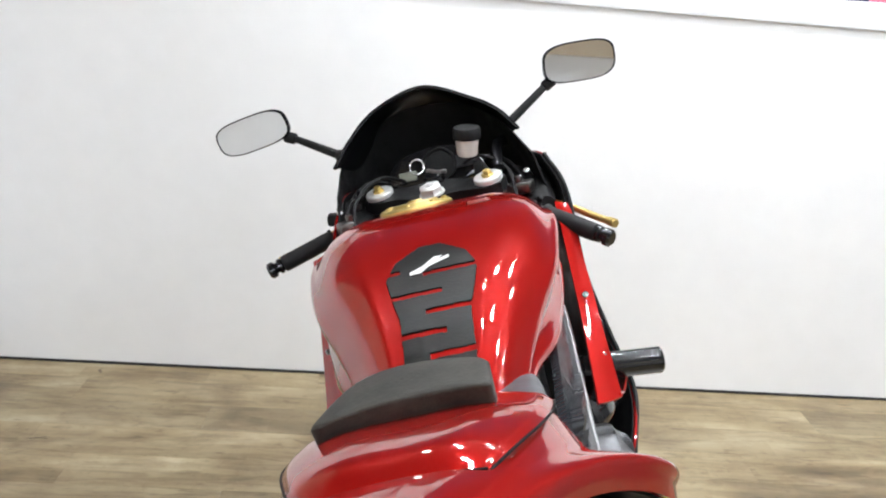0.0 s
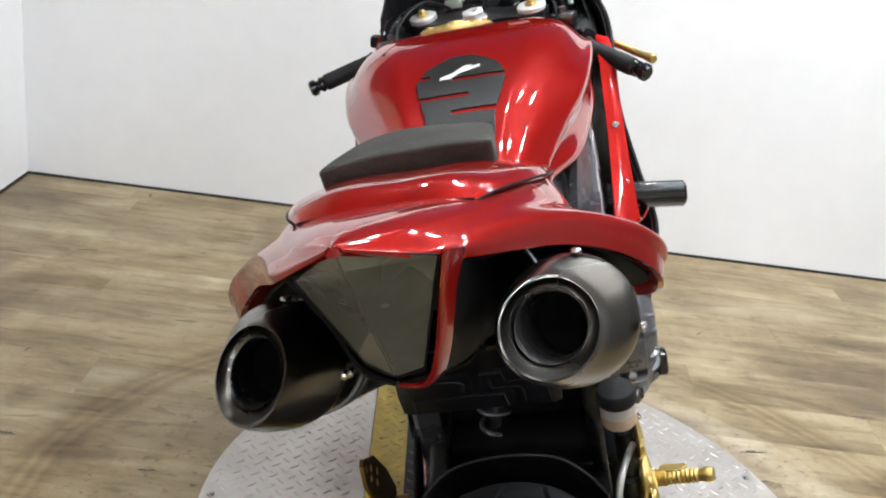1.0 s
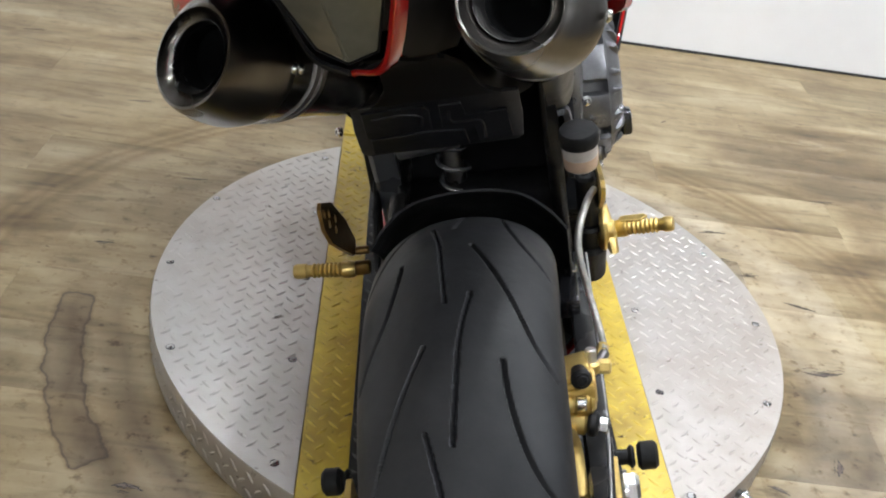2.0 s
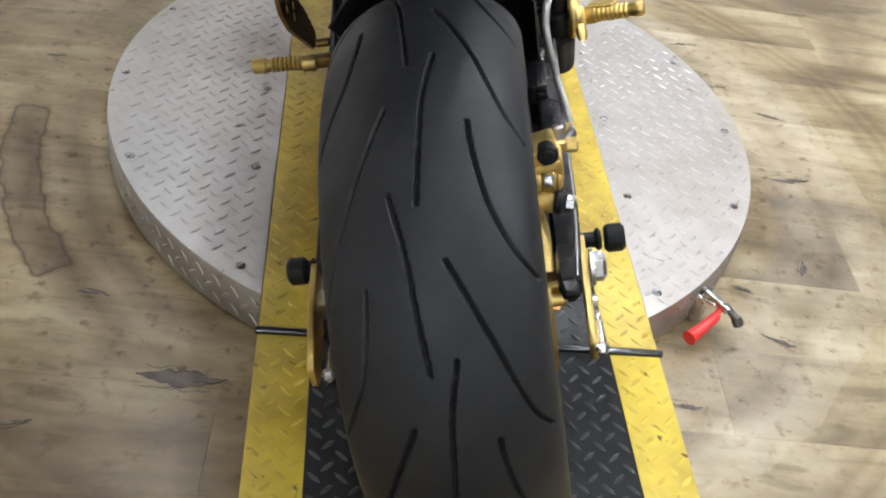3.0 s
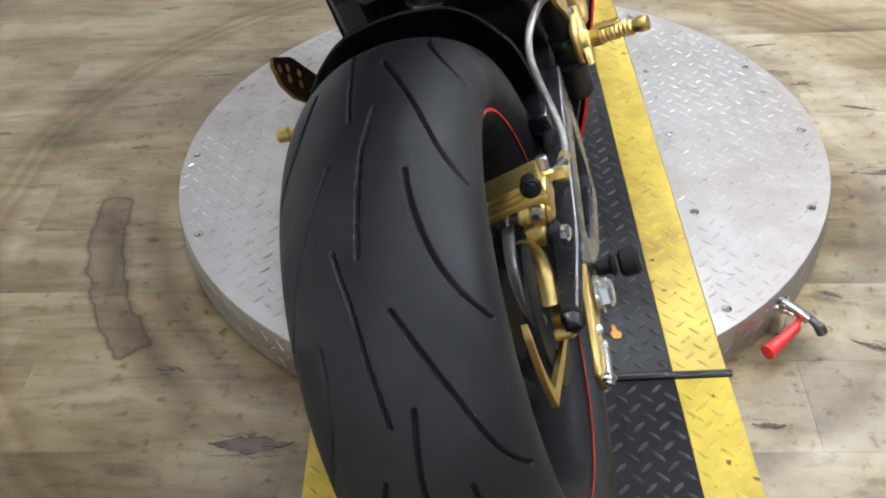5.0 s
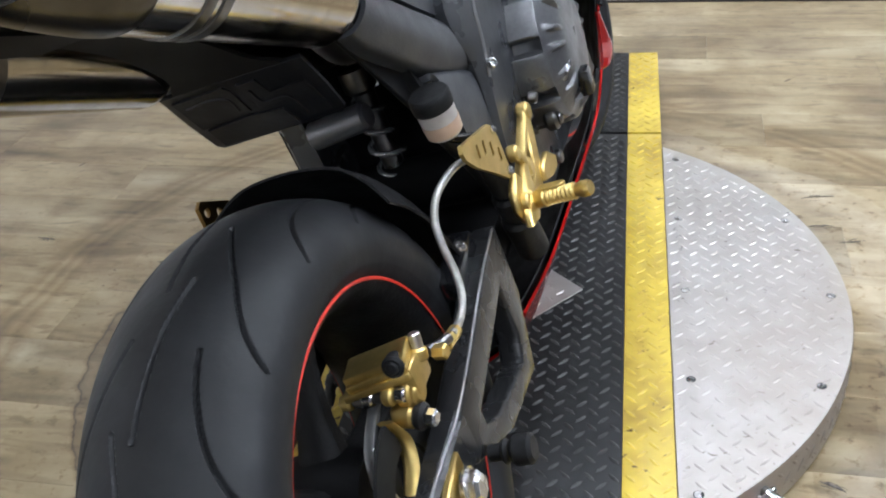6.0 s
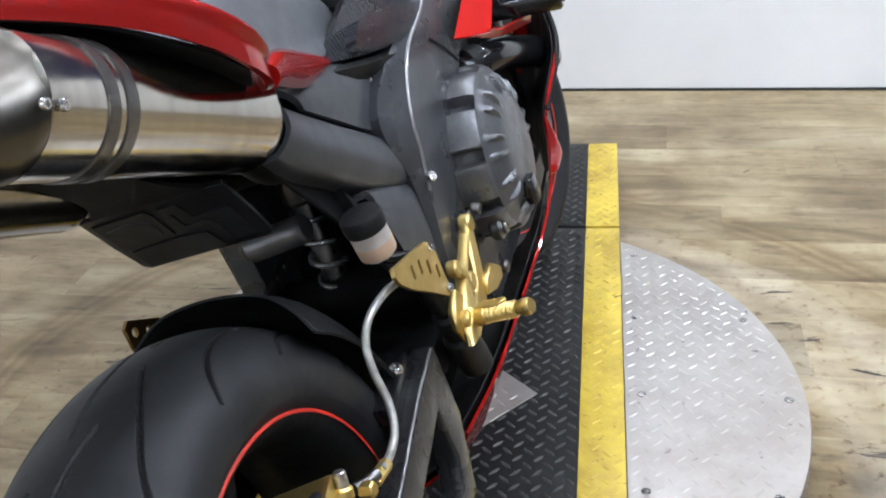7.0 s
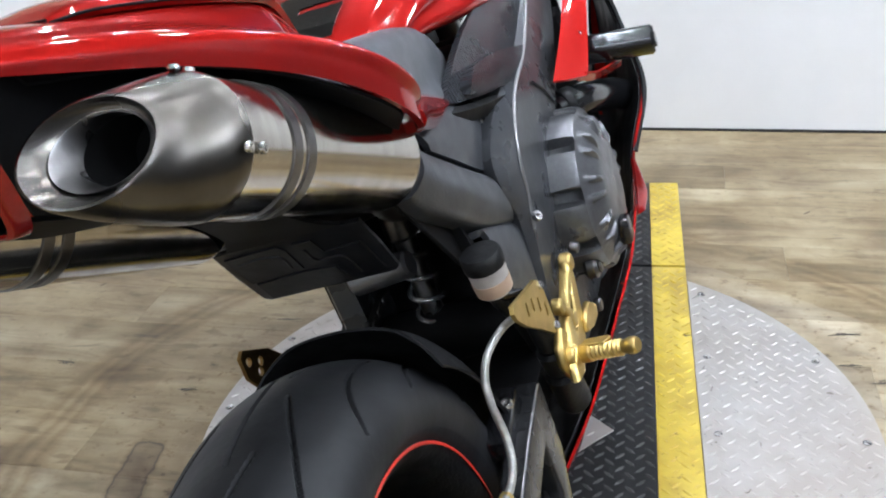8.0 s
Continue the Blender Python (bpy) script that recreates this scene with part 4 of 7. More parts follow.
for s in (1, -1):
    x = 0.138 if s > 0 else -0.162
    part("spool", joined(rod((x, 0.081, 0.283), (x + s * 0.022, 0.081, 0.283), 0.0095), rod((x + s * 0.016, 0.081, 0.283), (x + s * 0.024, 0.081, 0.283), 0.014, 20), rod((x + s * 0.027, 0.081, 0.283), (x + s * 0.051, 0.081, 0.283), 0.0168, 24, bevel=0.004)), BLACK_MATT, swing, "black nylon stand spool")
    part("adjuster_plate", side_plate([(0.02, 0.345), (-0.03, 0.338), (-0.075, 0.320), (-0.107, 0.306), (-0.107, 0.28), (-0.07, 0.284), (-0.01, 0.295), (0.02, 0.31)], 0.1315 if s > 0 else -0.1645, 0.008), GOLD, swing, "gold chain adjuster plate")
    if s > 0:
        each("plate_bolt", [bolt_bm((0.1395, y, z), (1, 0, 0), 0.0062, 0.006) for y, z in PLATE_BOLTS], STEEL, swing)
    part("adjuster_screw", joined(rod((s * 0.143, -0.07, 0.30), (s * 0.143, -0.112, 0.293), 0.005), rod((s * 0.143, -0.1, 0.295), (s * 0.143, -0.108, 0.294), 0.0085, 6)), STEEL, swing)
    part("axle_nut", joined(rod((s * 0.138 + s * 0.005, 0.0, 0.314), (s * 0.138 + s * 0.022, 0.0, 0.314), 0.017, 6), rod((s * 0.138 + s * 0.004, 0, 0.314), (s * 0.138 + s * 0.01, 0, 0.314), 0.021, 20)), STEEL, swing)
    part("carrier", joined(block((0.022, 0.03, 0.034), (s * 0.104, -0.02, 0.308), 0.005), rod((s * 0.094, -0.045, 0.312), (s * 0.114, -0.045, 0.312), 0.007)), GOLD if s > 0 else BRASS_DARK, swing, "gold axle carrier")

# -- chain on the left --
links = []
for z0, z1 in ((0.405, 0.47), (0.222, 0.36)):
    for i in range(40):
        f = i / 39
        links.append(block((0.012 if i % 2 else 0.017, 0.019, 0.011), (-0.111, 0.0 + f * 0.55, z0 + (z1 - z0) * f), 0.002, (math.degrees(math.atan2(z1 - z0, 0.55)), 0, 0), 1))
chain = tagged(part("chain", joined(*links), STEEL_DARK, bike, "dark steel drive chain"), kind="stuff")
part("chain_guard", sheet([[(-0.125, y, z), (-0.122, y, z + 0.022), (-0.1, y, z + 0.026)] for y, z in ((0.02, 0.41), (0.2, 0.43), (0.42, 0.46))], 0.002, 12, 8), BLACK_MATT, chain)

# -- rear brake caliper --
slabs = [block((0.074 - 0.006 * k, 0.05 - 0.006 * k, 0.0085), (0.083 + 0.003 * k, 0.047, 0.43 + 0.0085 * k), 0.0025, (0, -8, 8)) for k in range(3)]
cal = joined(*slabs, block((0.068, 0.038, 0.026), (0.086, 0.048, 0.437), 0.003, (0, -8, 8)), block((0.03, 0.044, 0.036), (0.110, 0.052, 0.424), 0.006))
caliper = part("rear_caliper", cal, GOLD, bike, "gold rear brake caliper")
part("caliper_bridge", joined(rod((0.100, 0.040, 0.411), (0.118, 0.037, 0.411), 0.0165, 28, bevel=0.003), rod((0.117, 0.037, 0.411), (0.123, 0.036, 0.411), 0.0145, 28, 0.012)), GOLD, caliper)
part("caliper_bridge", rod((0.088, 0.03, 0.392), (0.112, 0.026, 0.390), 0.0135, 20), GOLD, caliper)
part("rubber_boot", rod((0.111, 0.026, 0.390), (0.123, 0.024, 0.388), 0.0142, 18), BLACK_MATT, caliper, "black rubber boot")
part("guide_nut", rod((0.122, 0.024, 0.388), (0.134, 0.022, 0.386), 0.009, 6), STEEL, caliper)
part("piston_cap", joined(rod((0.108, 0.045, 0.444), (0.110, 0.026, 0.449), 0.0115, 20), rod((0.110, 0.027, 0.449), (0.110, 0.023, 0.450), 0.007, 16)), BLACK_MATT, caliper, "black round cap")
part("bleed_screw", rod((0.122, 0.066, 0.437), (0.123, 0.07, 0.456), 0.0065, 10), STEEL, caliper)
part("collar", rod((0.121, 0.062, 0.428), (0.122, 0.066, 0.441), 0.010, 14), GOLD, caliper)
part("hose_bolt", rod((0.128, 0.082, 0.421), (0.144, 0.08, 0.421), 0.0085, 6), GOLD, caliper)
part("hose_end", tube([(0.139, 0.105, 0.42), (0.132, 0.09, 0.422), (0.124, 0.08, 0.425)], 0.006, 10, 10), STEEL_DARK, caliper)
for x, rr, m in ((0.042, 0.0085, GOLD), (0.055, 0.0068, STEEL_DARK), (0.066, 0.0088, STEEL), (0.078, 0.006, STEEL_DARK), (0.088, 0.010, GOLD), (0.101, 0.0085, STEEL)):
    part("pad_pin", rod((x, 0.026, 0.4185), (x + 0.012, 0.025, 0.4175), rr, 14), m, caliper)
part("caliper_stay", loft([[(x, y - 0.009, z0), (x + 0.011, y - 0.009, z0), (x + 0.011, y + 0.006, z0), (x, y + 0.006, z0)] for x, y, z0 in ((0.066, 0.033, 0.407), (0.066, -0.008, 0.386), (0.069, -0.027, 0.352), (0.078, -0.035, 0.325))], 14, 12), EDGE_STEEL, caliper, "dull grey caliper stay")
for run in (((0.095, 0.012, -0.046), (0.094, -0.065, -0.022), (0.095, -0.148, 0.013)), ((0.095, -0.148, 0.013), (0.096, -0.158, 0.056), (0.095, -0.148, 0.106))):
    part("carrier_arm", ridged([[(x - 0.003, y - w, z - w), (x + 0.003, y - w, z - w), (x + 0.003, y + w, z + w), (x - 0.003, y + w, z + w)] for (x, y, z), w in zip(run, (0.0035, 0.0045, 0.006) if run[0][1] > -0.1 else (0.006, 0.005, 0.0035))], 12), GOLD, rear, "gold brake disc carrier arm")
part("hook", loft([[(x - 0.009, y, z0), (x, y - 0.005, z0 + 0.001), (x + 0.009, y, z0), (x, y + 0.005, z0 - 0.001)] for x, y, z0 in ((0.088, 0.006, 0.402), (0.093, 0.016, 0.372), (0.095, 0.004, 0.348), (0.096, -0.02, 0.333))], 16, 12), GOLD, caliper, "gold bracket below the caliper")

# -- hugger over the tyre --
hug = []
for a in np.linspace(33, 92, 9):
    r = radians(a)
    hug.append([(0.113 * u + 0.002, (0.345 - 0.055 * abs(u) ** 3) * math.sin(r), 0.314 + (0.345 - 0.055 * abs(u) ** 3) * math.cos(r)) for u in (-1.0, -0.8, -0.5, 0, 0.5, 0.8, 1.0)])
part("hugger", sheet(hug, 0.003, 26, 30), BLACK_MATT, bike, "satin black rear hugger mudguard")

# -- shock absorber --
SH0, SH1 = V(-0.046, 0.548, 0.56), V(-0.034, 0.522, 0.36)
shock = part("shock_absorber", joined(rod(SH0, SH1, 0.0155, 20), rod(SH0 + V(0, 0, 0.03), SH0 + V(0, 0, -0.012), 0.024, 24), rod(SH1, SH1 + V(0, 0, -0.03), 0.022, 20)), STEEL_DARK, bike, "rear shock absorber with dark spring")
coil = []
for i in range(240):
    f = i / 239
    c = SH0.lerp(SH1, f * 0.95 + 0.03)
    a = f * 5.8 * 2 * math.pi
    coil.append((c.x + 0.0225 * math.cos(a), c.y + 0.0225 * math.sin(a), c.z))
part("spring", tube(coil, 0.0042, 10), SPRING, shock, "gloss dark coil spring")
part("canister", joined(rod((-0.112, 0.482, 0.526), (-0.02, 0.478, 0.538), 0.0195, 24, bevel=0.004)), CANISTER, shock, "grey shock canister")

# -- undertail tray --
TRAY_TOP = ((-0.107, 0.202, 0.710), (0.078, 0.182, 0.717))
TRAY_LOW = ((-0.120, 0.283, 0.613), (0.076, 0.236, 0.635))


def on_tray(u, v, off=0.0):
    """A point on the tray's rear face: u from left to right, v from its top edge down."""
    a, b = V(*TRAY_TOP[0]).lerp(V(*TRAY_TOP[1]), u), V(*TRAY_LOW[0]).lerp(V(*TRAY_LOW[1]), u)
    return tuple(a.lerp(b, v) + V(0.02, -0.75, -0.6) * off)


def tray_piece(outline, off, deep):
    """A plate with rounded edges that follows the tray's face."""
    mu, mv = sum(u for u, v in outline) / len(outline), sum(v for u, v in outline) / len(outline)
    return skin([[on_tray(mu + (u - mu) * k, mv + (v - mv) * k, d) for u, v in outline] for k, d in ((1.0, off - deep), (1.0, off - 0.001), (0.985, off))])


undertray = part("undertail_tray", tray_piece(((0.0, 0.0), (0.3, -0.01), (0.7, -0.01), (1.0, 0.0), (1.01, 0.5), (1.0, 0.93), (0.97, 1.0), (0.5, 1.0), (0.04, 1.0), (0.0, 0.94), (-0.01, 0.5)), 0.0, 0.005), TRAY, bike, "satin black undertail tray")
each("tray_ridge", [tray_piece(o, 0.003, 0.0025) for o in (
    ((0.06, 0.08), (0.44, 0.06), (0.47, 0.14), (0.47, 0.52), (0.06, 0.58)), ((0.08, 0.62), (0.46, 0.58), (0.66, 0.62), (0.68, 0.92), (0.08, 0.93)),
    ((0.53, 0.08), (0.66, 0.08), (0.68, 0.32), (0.92, 0.30), (0.94, 0.86), (0.74, 0.88), (0.72, 0.50), (0.53, 0.50)))], TRAY, undertray)
each("tray_ridge", [tube([on_tray(u, v, 0.0032) for u, v in run], 0.0018, 8, 22) for run in (((0.58, 0.2), (0.6, 0.42), (0.76, 0.45), (0.78, 0.8)), ((0.12, 0.2), (0.3, 0.17), (0.41, 0.24), (0.41, 0.44)))], TRAY, undertray)
part("tray_shelf", sheet([[(-0.082, 0.196, 0.716), (-0.01, 0.188, 0.719), (0.06, 0.180, 0.722)], [(-0.06, 0.166, 0.742), (-0.008, 0.160, 0.742), (0.042, 0.155, 0.742)], [(-0.05, 0.098, 0.792), (0.0, 0.094, 0.792), (0.034, 0.09, 0.79)], [(-0.048, 0.02, 0.835), (0.0, 0.016, 0.835), (0.024, 0.014, 0.83)]], 0.004, 18, 18), LINER, undertray, "black panel between tail and tray")
each("tray_bolt", [bolt_bm((x, 0.128, 0.771), (0, -0.6, -0.8), 0.0045, 0.004) for x in (-0.032, 0.0, 0.03)], STEEL_DARK, undertray)
part("side_wall", joined(side_plate([(0.29, 0.70), (0.35, 0.645), (0.49, 0.54), (0.515, 0.462), (0.55, 0.50), (0.52, 0.68), (0.36, 0.75)], -0.146, 0.004)), LINER, undertray)
part("inner_panel", joined(loft([[(0.098, y, z), (0.115, y, z), (0.118, y + 0.02, z - 0.09), (0.1, y + 0.02, z - 0.09)] for y, z in ((0.335, 0.63), (0.37, 0.585), (0.42, 0.52), (0.46, 0.44))], 14, 16)), BLACK_MATT, undertray, "black inner mudguard, enlarged to darken the recess behind the shock panel")

# -- mufflers --
def muffler(sign):
    """A round can with bands and an angled mouth, its axis along y before it is turned."""
    R = 0.0505
    m = pose(CX + (0.1185 if sign > 0 else -0.1125), 0, 0.8565 if sign > 0 else 0.8495, 0, 0, 1 if sign > 0 else -3) @ pose(0, 0, 0, -23.5, 0, 0)
    body = lathe([(0.248, R * 0.72), (0.242, R * 0.93), (0.234, R), (0.227, R * 1.02), (0.221, R), (0.10, R), (-0.082, R)], 48, "Y")
    mf = part("muffler", body, MUFFLER, bike, "brushed stainless steel muffler under the tail")
    mf.matrix_basis = m

    def ring(s, r):
        """A slanted ring: the lower and outer sides of the tip reach less far back."""
        k = max(0.0, min(1.0, (-s - 0.085) / 0.07))
        skew = -0.017 * k if sign > 0 else 0.0
        return [(R * r * math.cos(a) + skew, s + (0.55 * math.sin(a) + 0.62 * sign * math.cos(a)) * R * r * k, R * r * math.sin(a)) for a in np.linspace(0, 2 * math.pi, 48, endpoint=False)]

    part("end_cap", skin([ring(s, r) for s, r in ((-0.081, 1.0), (-0.084, 1.03), (-0.095, 1.03), (-0.11, 0.985), (-0.127, 0.92), (-0.144, 0.84), (-0.157, 0.765), (-0.163, 0.725), (-0.164, 0.69), (-0.160, 0.655), (-0.154, 0.60), (-0.150, 0.545), (-0.149, 0.525))], caps=False), MUFFLER_CAP, mf, "heat-tinted steel end cap")
    mouth = [ring(s, r) for s, r in ((-0.148, 0.535), (-0.153, 0.525), (-0.151, 0.50), (-0.135, 0.465), (-0.100, 0.45))]
    part("mouth_tube", skin(mouth[:4], caps=False), STEEL_DARK, mf)
    part("bore", skin([mouth[3], mouth[4], [(-0.003 if sign > 0 else 0, -0.094, 0)] * 48], caps=False), SOOT, mf, "sooty black bore")
    for s in (-0.018, 0.004):
        part("band", lathe([(s - 0.006, R), (s - 0.006, R * 1.03), (s + 0.006, R * 1.03), (s + 0.006, R)], 48, "Y", closed=True), STEEL_DARK, mf)
    each("strap_bolt", [bolt_bm((R * 1.03 * math.cos(a), s, R * 1.03 * math.sin(a)), (math.cos(a), 0, math.sin(a)), 0.0045, 0.0035) for s in (-0.092, -0.074) for a in (radians(80), radians(-14), radians(194))], STEEL, mf)
    return mf


muffler(1)
muffler(-1)
part("exhaust_pipe", tube([(0.085, 0.235, 0.735), (0.07, 0.30, 0.69), (0.03, 0.42, 0.655), (0.0, 0.56, 0.62)], 0.026, 20, 20), SOOT_STEEL, bike)
part("exhaust_pipe", tube([(-0.112, 0.235, 0.735), (-0.10, 0.30, 0.69), (-0.05, 0.42, 0.655), (-0.02, 0.56, 0.62)], 0.026, 20, 20), SOOT_STEEL, bike)

# -- tail --
def tail_mid(y):
    """The tail runs slightly to the left towards its end."""
    return CX - 0.018 * min(1, max(0, (0.15 - y) / 0.35))


def across(y, zc, deck, crest, lip):
    """A cross-section from the left lip over the top to the right lip; each pair is (half width, z)."""
    half = [(0.0, zc), (deck[0] * 0.6, zc - 0.002), deck, (deck[0] + (crest[0] - deck[0]) * 0.42, deck[1] + (crest[1] - deck[1]) * float(np.interp(y, (-0.06, 0.09), (0.42, 0.74)))), crest, (lip[0] + 0.001, (crest[1] + lip[1]) / 2), lip]
    c = tail_mid(y)
    return [(c - x, y, z) for x, z in reversed(half[1:])] + [(c + x, y, z) for x, z in half]


TAIL = [(-0.226, 1.033, (0.002, 1.0325), (0.004, 1.031), (0.005, 1.028)),
        (-0.205, 1.032, (0.017, 1.028), (0.026, 1.019), (0.030, 1.012)),
        (-0.18, 1.028, (0.036, 1.020), (0.054, 1.004), (0.060, 0.993)),
        (-0.14, 1.020, (0.052, 1.010), (0.072, 0.997), (0.077, 0.979)),
        (-0.10, 1.011, (0.068, 1.001), (0.091, 0.986), (0.095, 0.963)),
        (-0.03, 0.994, (0.090, 0.984), (0.125, 0.963), (0.129, 0.936)),
        (0.03, 0.980, (0.102, 0.972), (0.159, 0.935), (0.163, 0.902)),
        (0.075, 0.970, (0.106, 0.962), (0.196, 0.904), (0.200, 0.864)),
        (0.115, 0.962, (0.108, 0.954), (0.219, 0.866), (0.216, 0.820)),
        (0.155, 0.950, (0.108, 0.940), (0.212, 0.824), (0.206, 0.790)),
        (0.178, 0.920, (0.104, 0.910), (0.182, 0.812), (0.178, 0.788))]


def evened(rows, n):
    """The same run of sections, evenly spaced and gently smoothed."""
    flat = np.array([np.hstack([np.ravel(v) for v in row]) for row in rows])
    ys = np.linspace(flat[0, 0], flat[-1, 0], n)
    cols = [np.interp(ys, flat[:, 0], flat[:, c]) for c in range(1, flat.shape[1])]
    for c in cols:
        for k in range(3):
            c[1:-1] = 0.25 * c[:-2] + 0.5 * c[1:-1] + 0.25 * c[2:]
    return [(y, *[float(c[i]) for c in cols]) for i, y in enumerate(ys)]


TAIL_EVEN = [(y, zc, (dx, dz), (kx, kz), (lx, lz)) for y, zc, dx, dz, kx, kz, lx, lz in evened(TAIL, 26)]
tail = part("tail_fairing", sheet([across(*s) for s in TAIL_EVEN], 0.006, 60, 72), RED, bike, "glossy candy red tail fairing with side wings")
COWL = [(-0.068, 1.002, 0.070, 0.996), (-0.062, 1.0095, 0.076, 0.998), (-0.05, 1.012, 0.083, 0.996), (-0.02, 1.007, 0.092, 0.989), (0.02, 0.999, 0.106, 0.979), (0.06, 0.989, 0.116, 0.968), (0.12, 0.972, 0.120, 0.951), (0.155, 0.962, 0.118, 0.942), (0.175, 0.92, 0.112, 0.904)]
COWL = evened(COWL, 20)
part("seat_cowl", sheet([[(tail_mid(y) + u * w, y, z if abs(u) < 0.7 else (z * 0.5 + ze * 0.5 if abs(u) < 0.95 else ze)) for u in (-1.0, -0.88, -0.5, 0, 0.5, 0.88, 1.0)] for y, z, w, ze in COWL], 0.006, 40, 40), RED, tail, "glossy red seat cowl with a seam round it")
for s in (-1, 1):
    part("cowl_seam", tube([(tail_mid(y) + s * (w + 0.001), y, ze - 0.001) for y, z, w, ze in COWL[:17]], 0.0012, 8, 40), LINER, tail, "thin dark seam beside the seat cowl")
part("cowl_seam", tube([(tail_mid(-0.068) + u * 0.070, -0.0695, 1.0025 - 0.005 * u * u) for u in (-1, -0.5, 0, 0.5, 1)], 0.0012, 8, 20), LINER, tail, "thin dark seam behind the seat cowl")
pad_line = ((-0.101, 0.060), (-0.09, 0.060), (-0.07, 0.0645), (-0.045, 0.0685), (-0.015, 0.070), (0.015, 0.068), (0.04, 0.064), (0.053, 0.062), (0.0565, 0.068), (0.056, 0.10), (0.053, 0.122), (0.03, 0.137), (-0.01, 0.148), (-0.045, 0.145), (-0.072, 0.128), (-0.09, 0.095), (-0.1, 0.070))
pad_top = spline([(x, y, 1.006 + 0.08 * min(0.0, x + 0.05)) for x, y in pad_line], 68, True)
pad_low = spline([(x, y + 0.012 if y < 0.075 else y + 0.004, 0.976 + 0.12 * min(0.0, x + 0.05)) for x, y in pad_line], 68, True)
part("bum_pad", slab([tuple(q) for q in pad_top], [tuple(q) for q in pad_low], 0.004), FOAM, tail, "black foam bum-stop pad", 50)
# rear light: a faceted lens with a centre ridge
APEX, LEFT, LOW_L, LOW, LOW_R, TOP_R = (-0.033, -0.2235, 1.029), (-0.078, -0.170, 0.991), (-0.051, -0.132, 0.901), (-0.031, -0.13, 0.886), (-0.006, -0.14, 0.896), (0.026, -0.184, 1.001)
MID, BACK = (-0.032, -0.219, 1.013), (-0.025, -0.08, 0.96)
lens = from_lists([APEX, LEFT, LOW_L, LOW, LOW_R, TOP_R, MID, BACK], [(0, 1, 6), (6, 1, 2, 3), (6, 3, 4, 5), (0, 6, 5), (0, 7, 1), (1, 7, 2), (2, 7, 3), (3, 7, 4), (4, 7, 5), (5, 7, 0)])
bmesh.ops.recalc_face_normals(lens, faces=lens.faces[:])
bmesh.ops.bevel(lens, geom=lens.edges[:], offset=0.0015, segments=2, affect="EDGES")
part("rear_light", lens, LENS, tail, "smoked grey faceted rear light lens", 20)
part("lens_seal", tube([APEX, LEFT, LOW_L, LOW, LOW_R, TOP_R, APEX], 0.0009, 8), LINER, tail, "black seal round the lens")


def beside(p, dx, dy, dz):
    return (p[0] + dx, p[1] + dy, p[2] + dz)


part("light_frame", sheet([[beside(TOP_R, 0.0025, 0.0, 0.004), beside(LOW_R, 0.003, 0.0, -0.003), beside(LOW, 0.001, 0.0, -0.005)],
                           [beside(TOP_R, 0.0065, 0.002, 0.004), beside(LOW_R, 0.0065, 0.002, -0.005), beside(LOW, 0.002, 0.003, -0.008)],
                           [beside(TOP_R, 0.011, 0.012, 0.0), beside(LOW_R, 0.011, 0.012, -0.007), beside(LOW, 0.002, 0.014, -0.011)]], 0.003, 8, 30), RED, tail, "red frame round the rear light")
part("light_shroud", sheet([[beside(TOP_R, 0.0095, 0.010, 0.0), beside(LOW_R, 0.020, -0.02, 0.045), beside(LOW_R, 0.010, 0.010, -0.006)], [(0.0385, -0.163, 0.996), (0.019, -0.148, 0.94), (0.0055, -0.126, 0.887)]], 0.003, 10, 20), RED, tail, "candy red inner wall beside the rear light")
# Black stands in for the deep shade on these red walls.
part("light_shroud", sheet([[(0.0385, -0.163, 0.996), (0.019, -0.148, 0.94), (0.0055, -0.126, 0.887)], [(0.040, -0.05, 0.965), (0.030, -0.05, 0.90), (0.012, -0.05, 0.854)], [(0.050, 0.02, 0.945), (0.036, 0.02, 0.88), (0.018, 0.02, 0.832)], [(0.06, 0.08, 0.92), (0.05, 0.08, 0.86), (0.028, 0.08, 0.813)]], 0.003, 20, 20), LINER, tail, "inner wall beside the rear light, its shade painted black")
part("light_shroud", sheet([[beside(LEFT, -0.004, 0.004, 0.0), beside(LOW_L, -0.014, -0.018, 0.045), beside(LOW_L, -0.004, 0.004, -0.004), beside(LOW, -0.001, 0.004, -0.006)], [(-0.0835, -0.158, 0.987), (-0.069, -0.14, 0.945), (-0.0555, -0.124, 0.892), (-0.033, -0.122, 0.877)]], 0.003, 10, 24), LINER, tail, "inner wall beside the rear light, its shade painted black")
part("light_shroud", sheet([[(-0.0835, -0.158, 0.987), (-0.069, -0.14, 0.945), (-0.0555, -0.124, 0.892), (-0.033, -0.122, 0.877)], [(-0.086, -0.05, 0.955), (-0.078, -0.05, 0.91), (-0.062, -0.05, 0.862), (-0.044, -0.05, 0.85)], [(-0.095, 0.02, 0.93), (-0.088, 0.02, 0.88), (-0.07, 0.02, 0.838), (-0.05, 0.02, 0.83)], [(-0.105, 0.08, 0.91), (-0.098, 0.08, 0.86), (-0.078, 0.08, 0.82), (-0.055, 0.08, 0.81)]], 0.003, 20, 24), LINER, tail, "inner wall beside the rear light, its shade painted black")
part("light_floor", sheet([[beside(LOW, 0.0, 0.006, -0.008), beside(LOW_R, 0.008, 0.008, -0.008)], [(-0.042, -0.07, 0.857), (0.016, -0.07, 0.861)], [(-0.05, 0.01, 0.831), (0.018, 0.01, 0.833)]], 0.003, 12, 8), LINER, tail, "black underside behind the rear light")
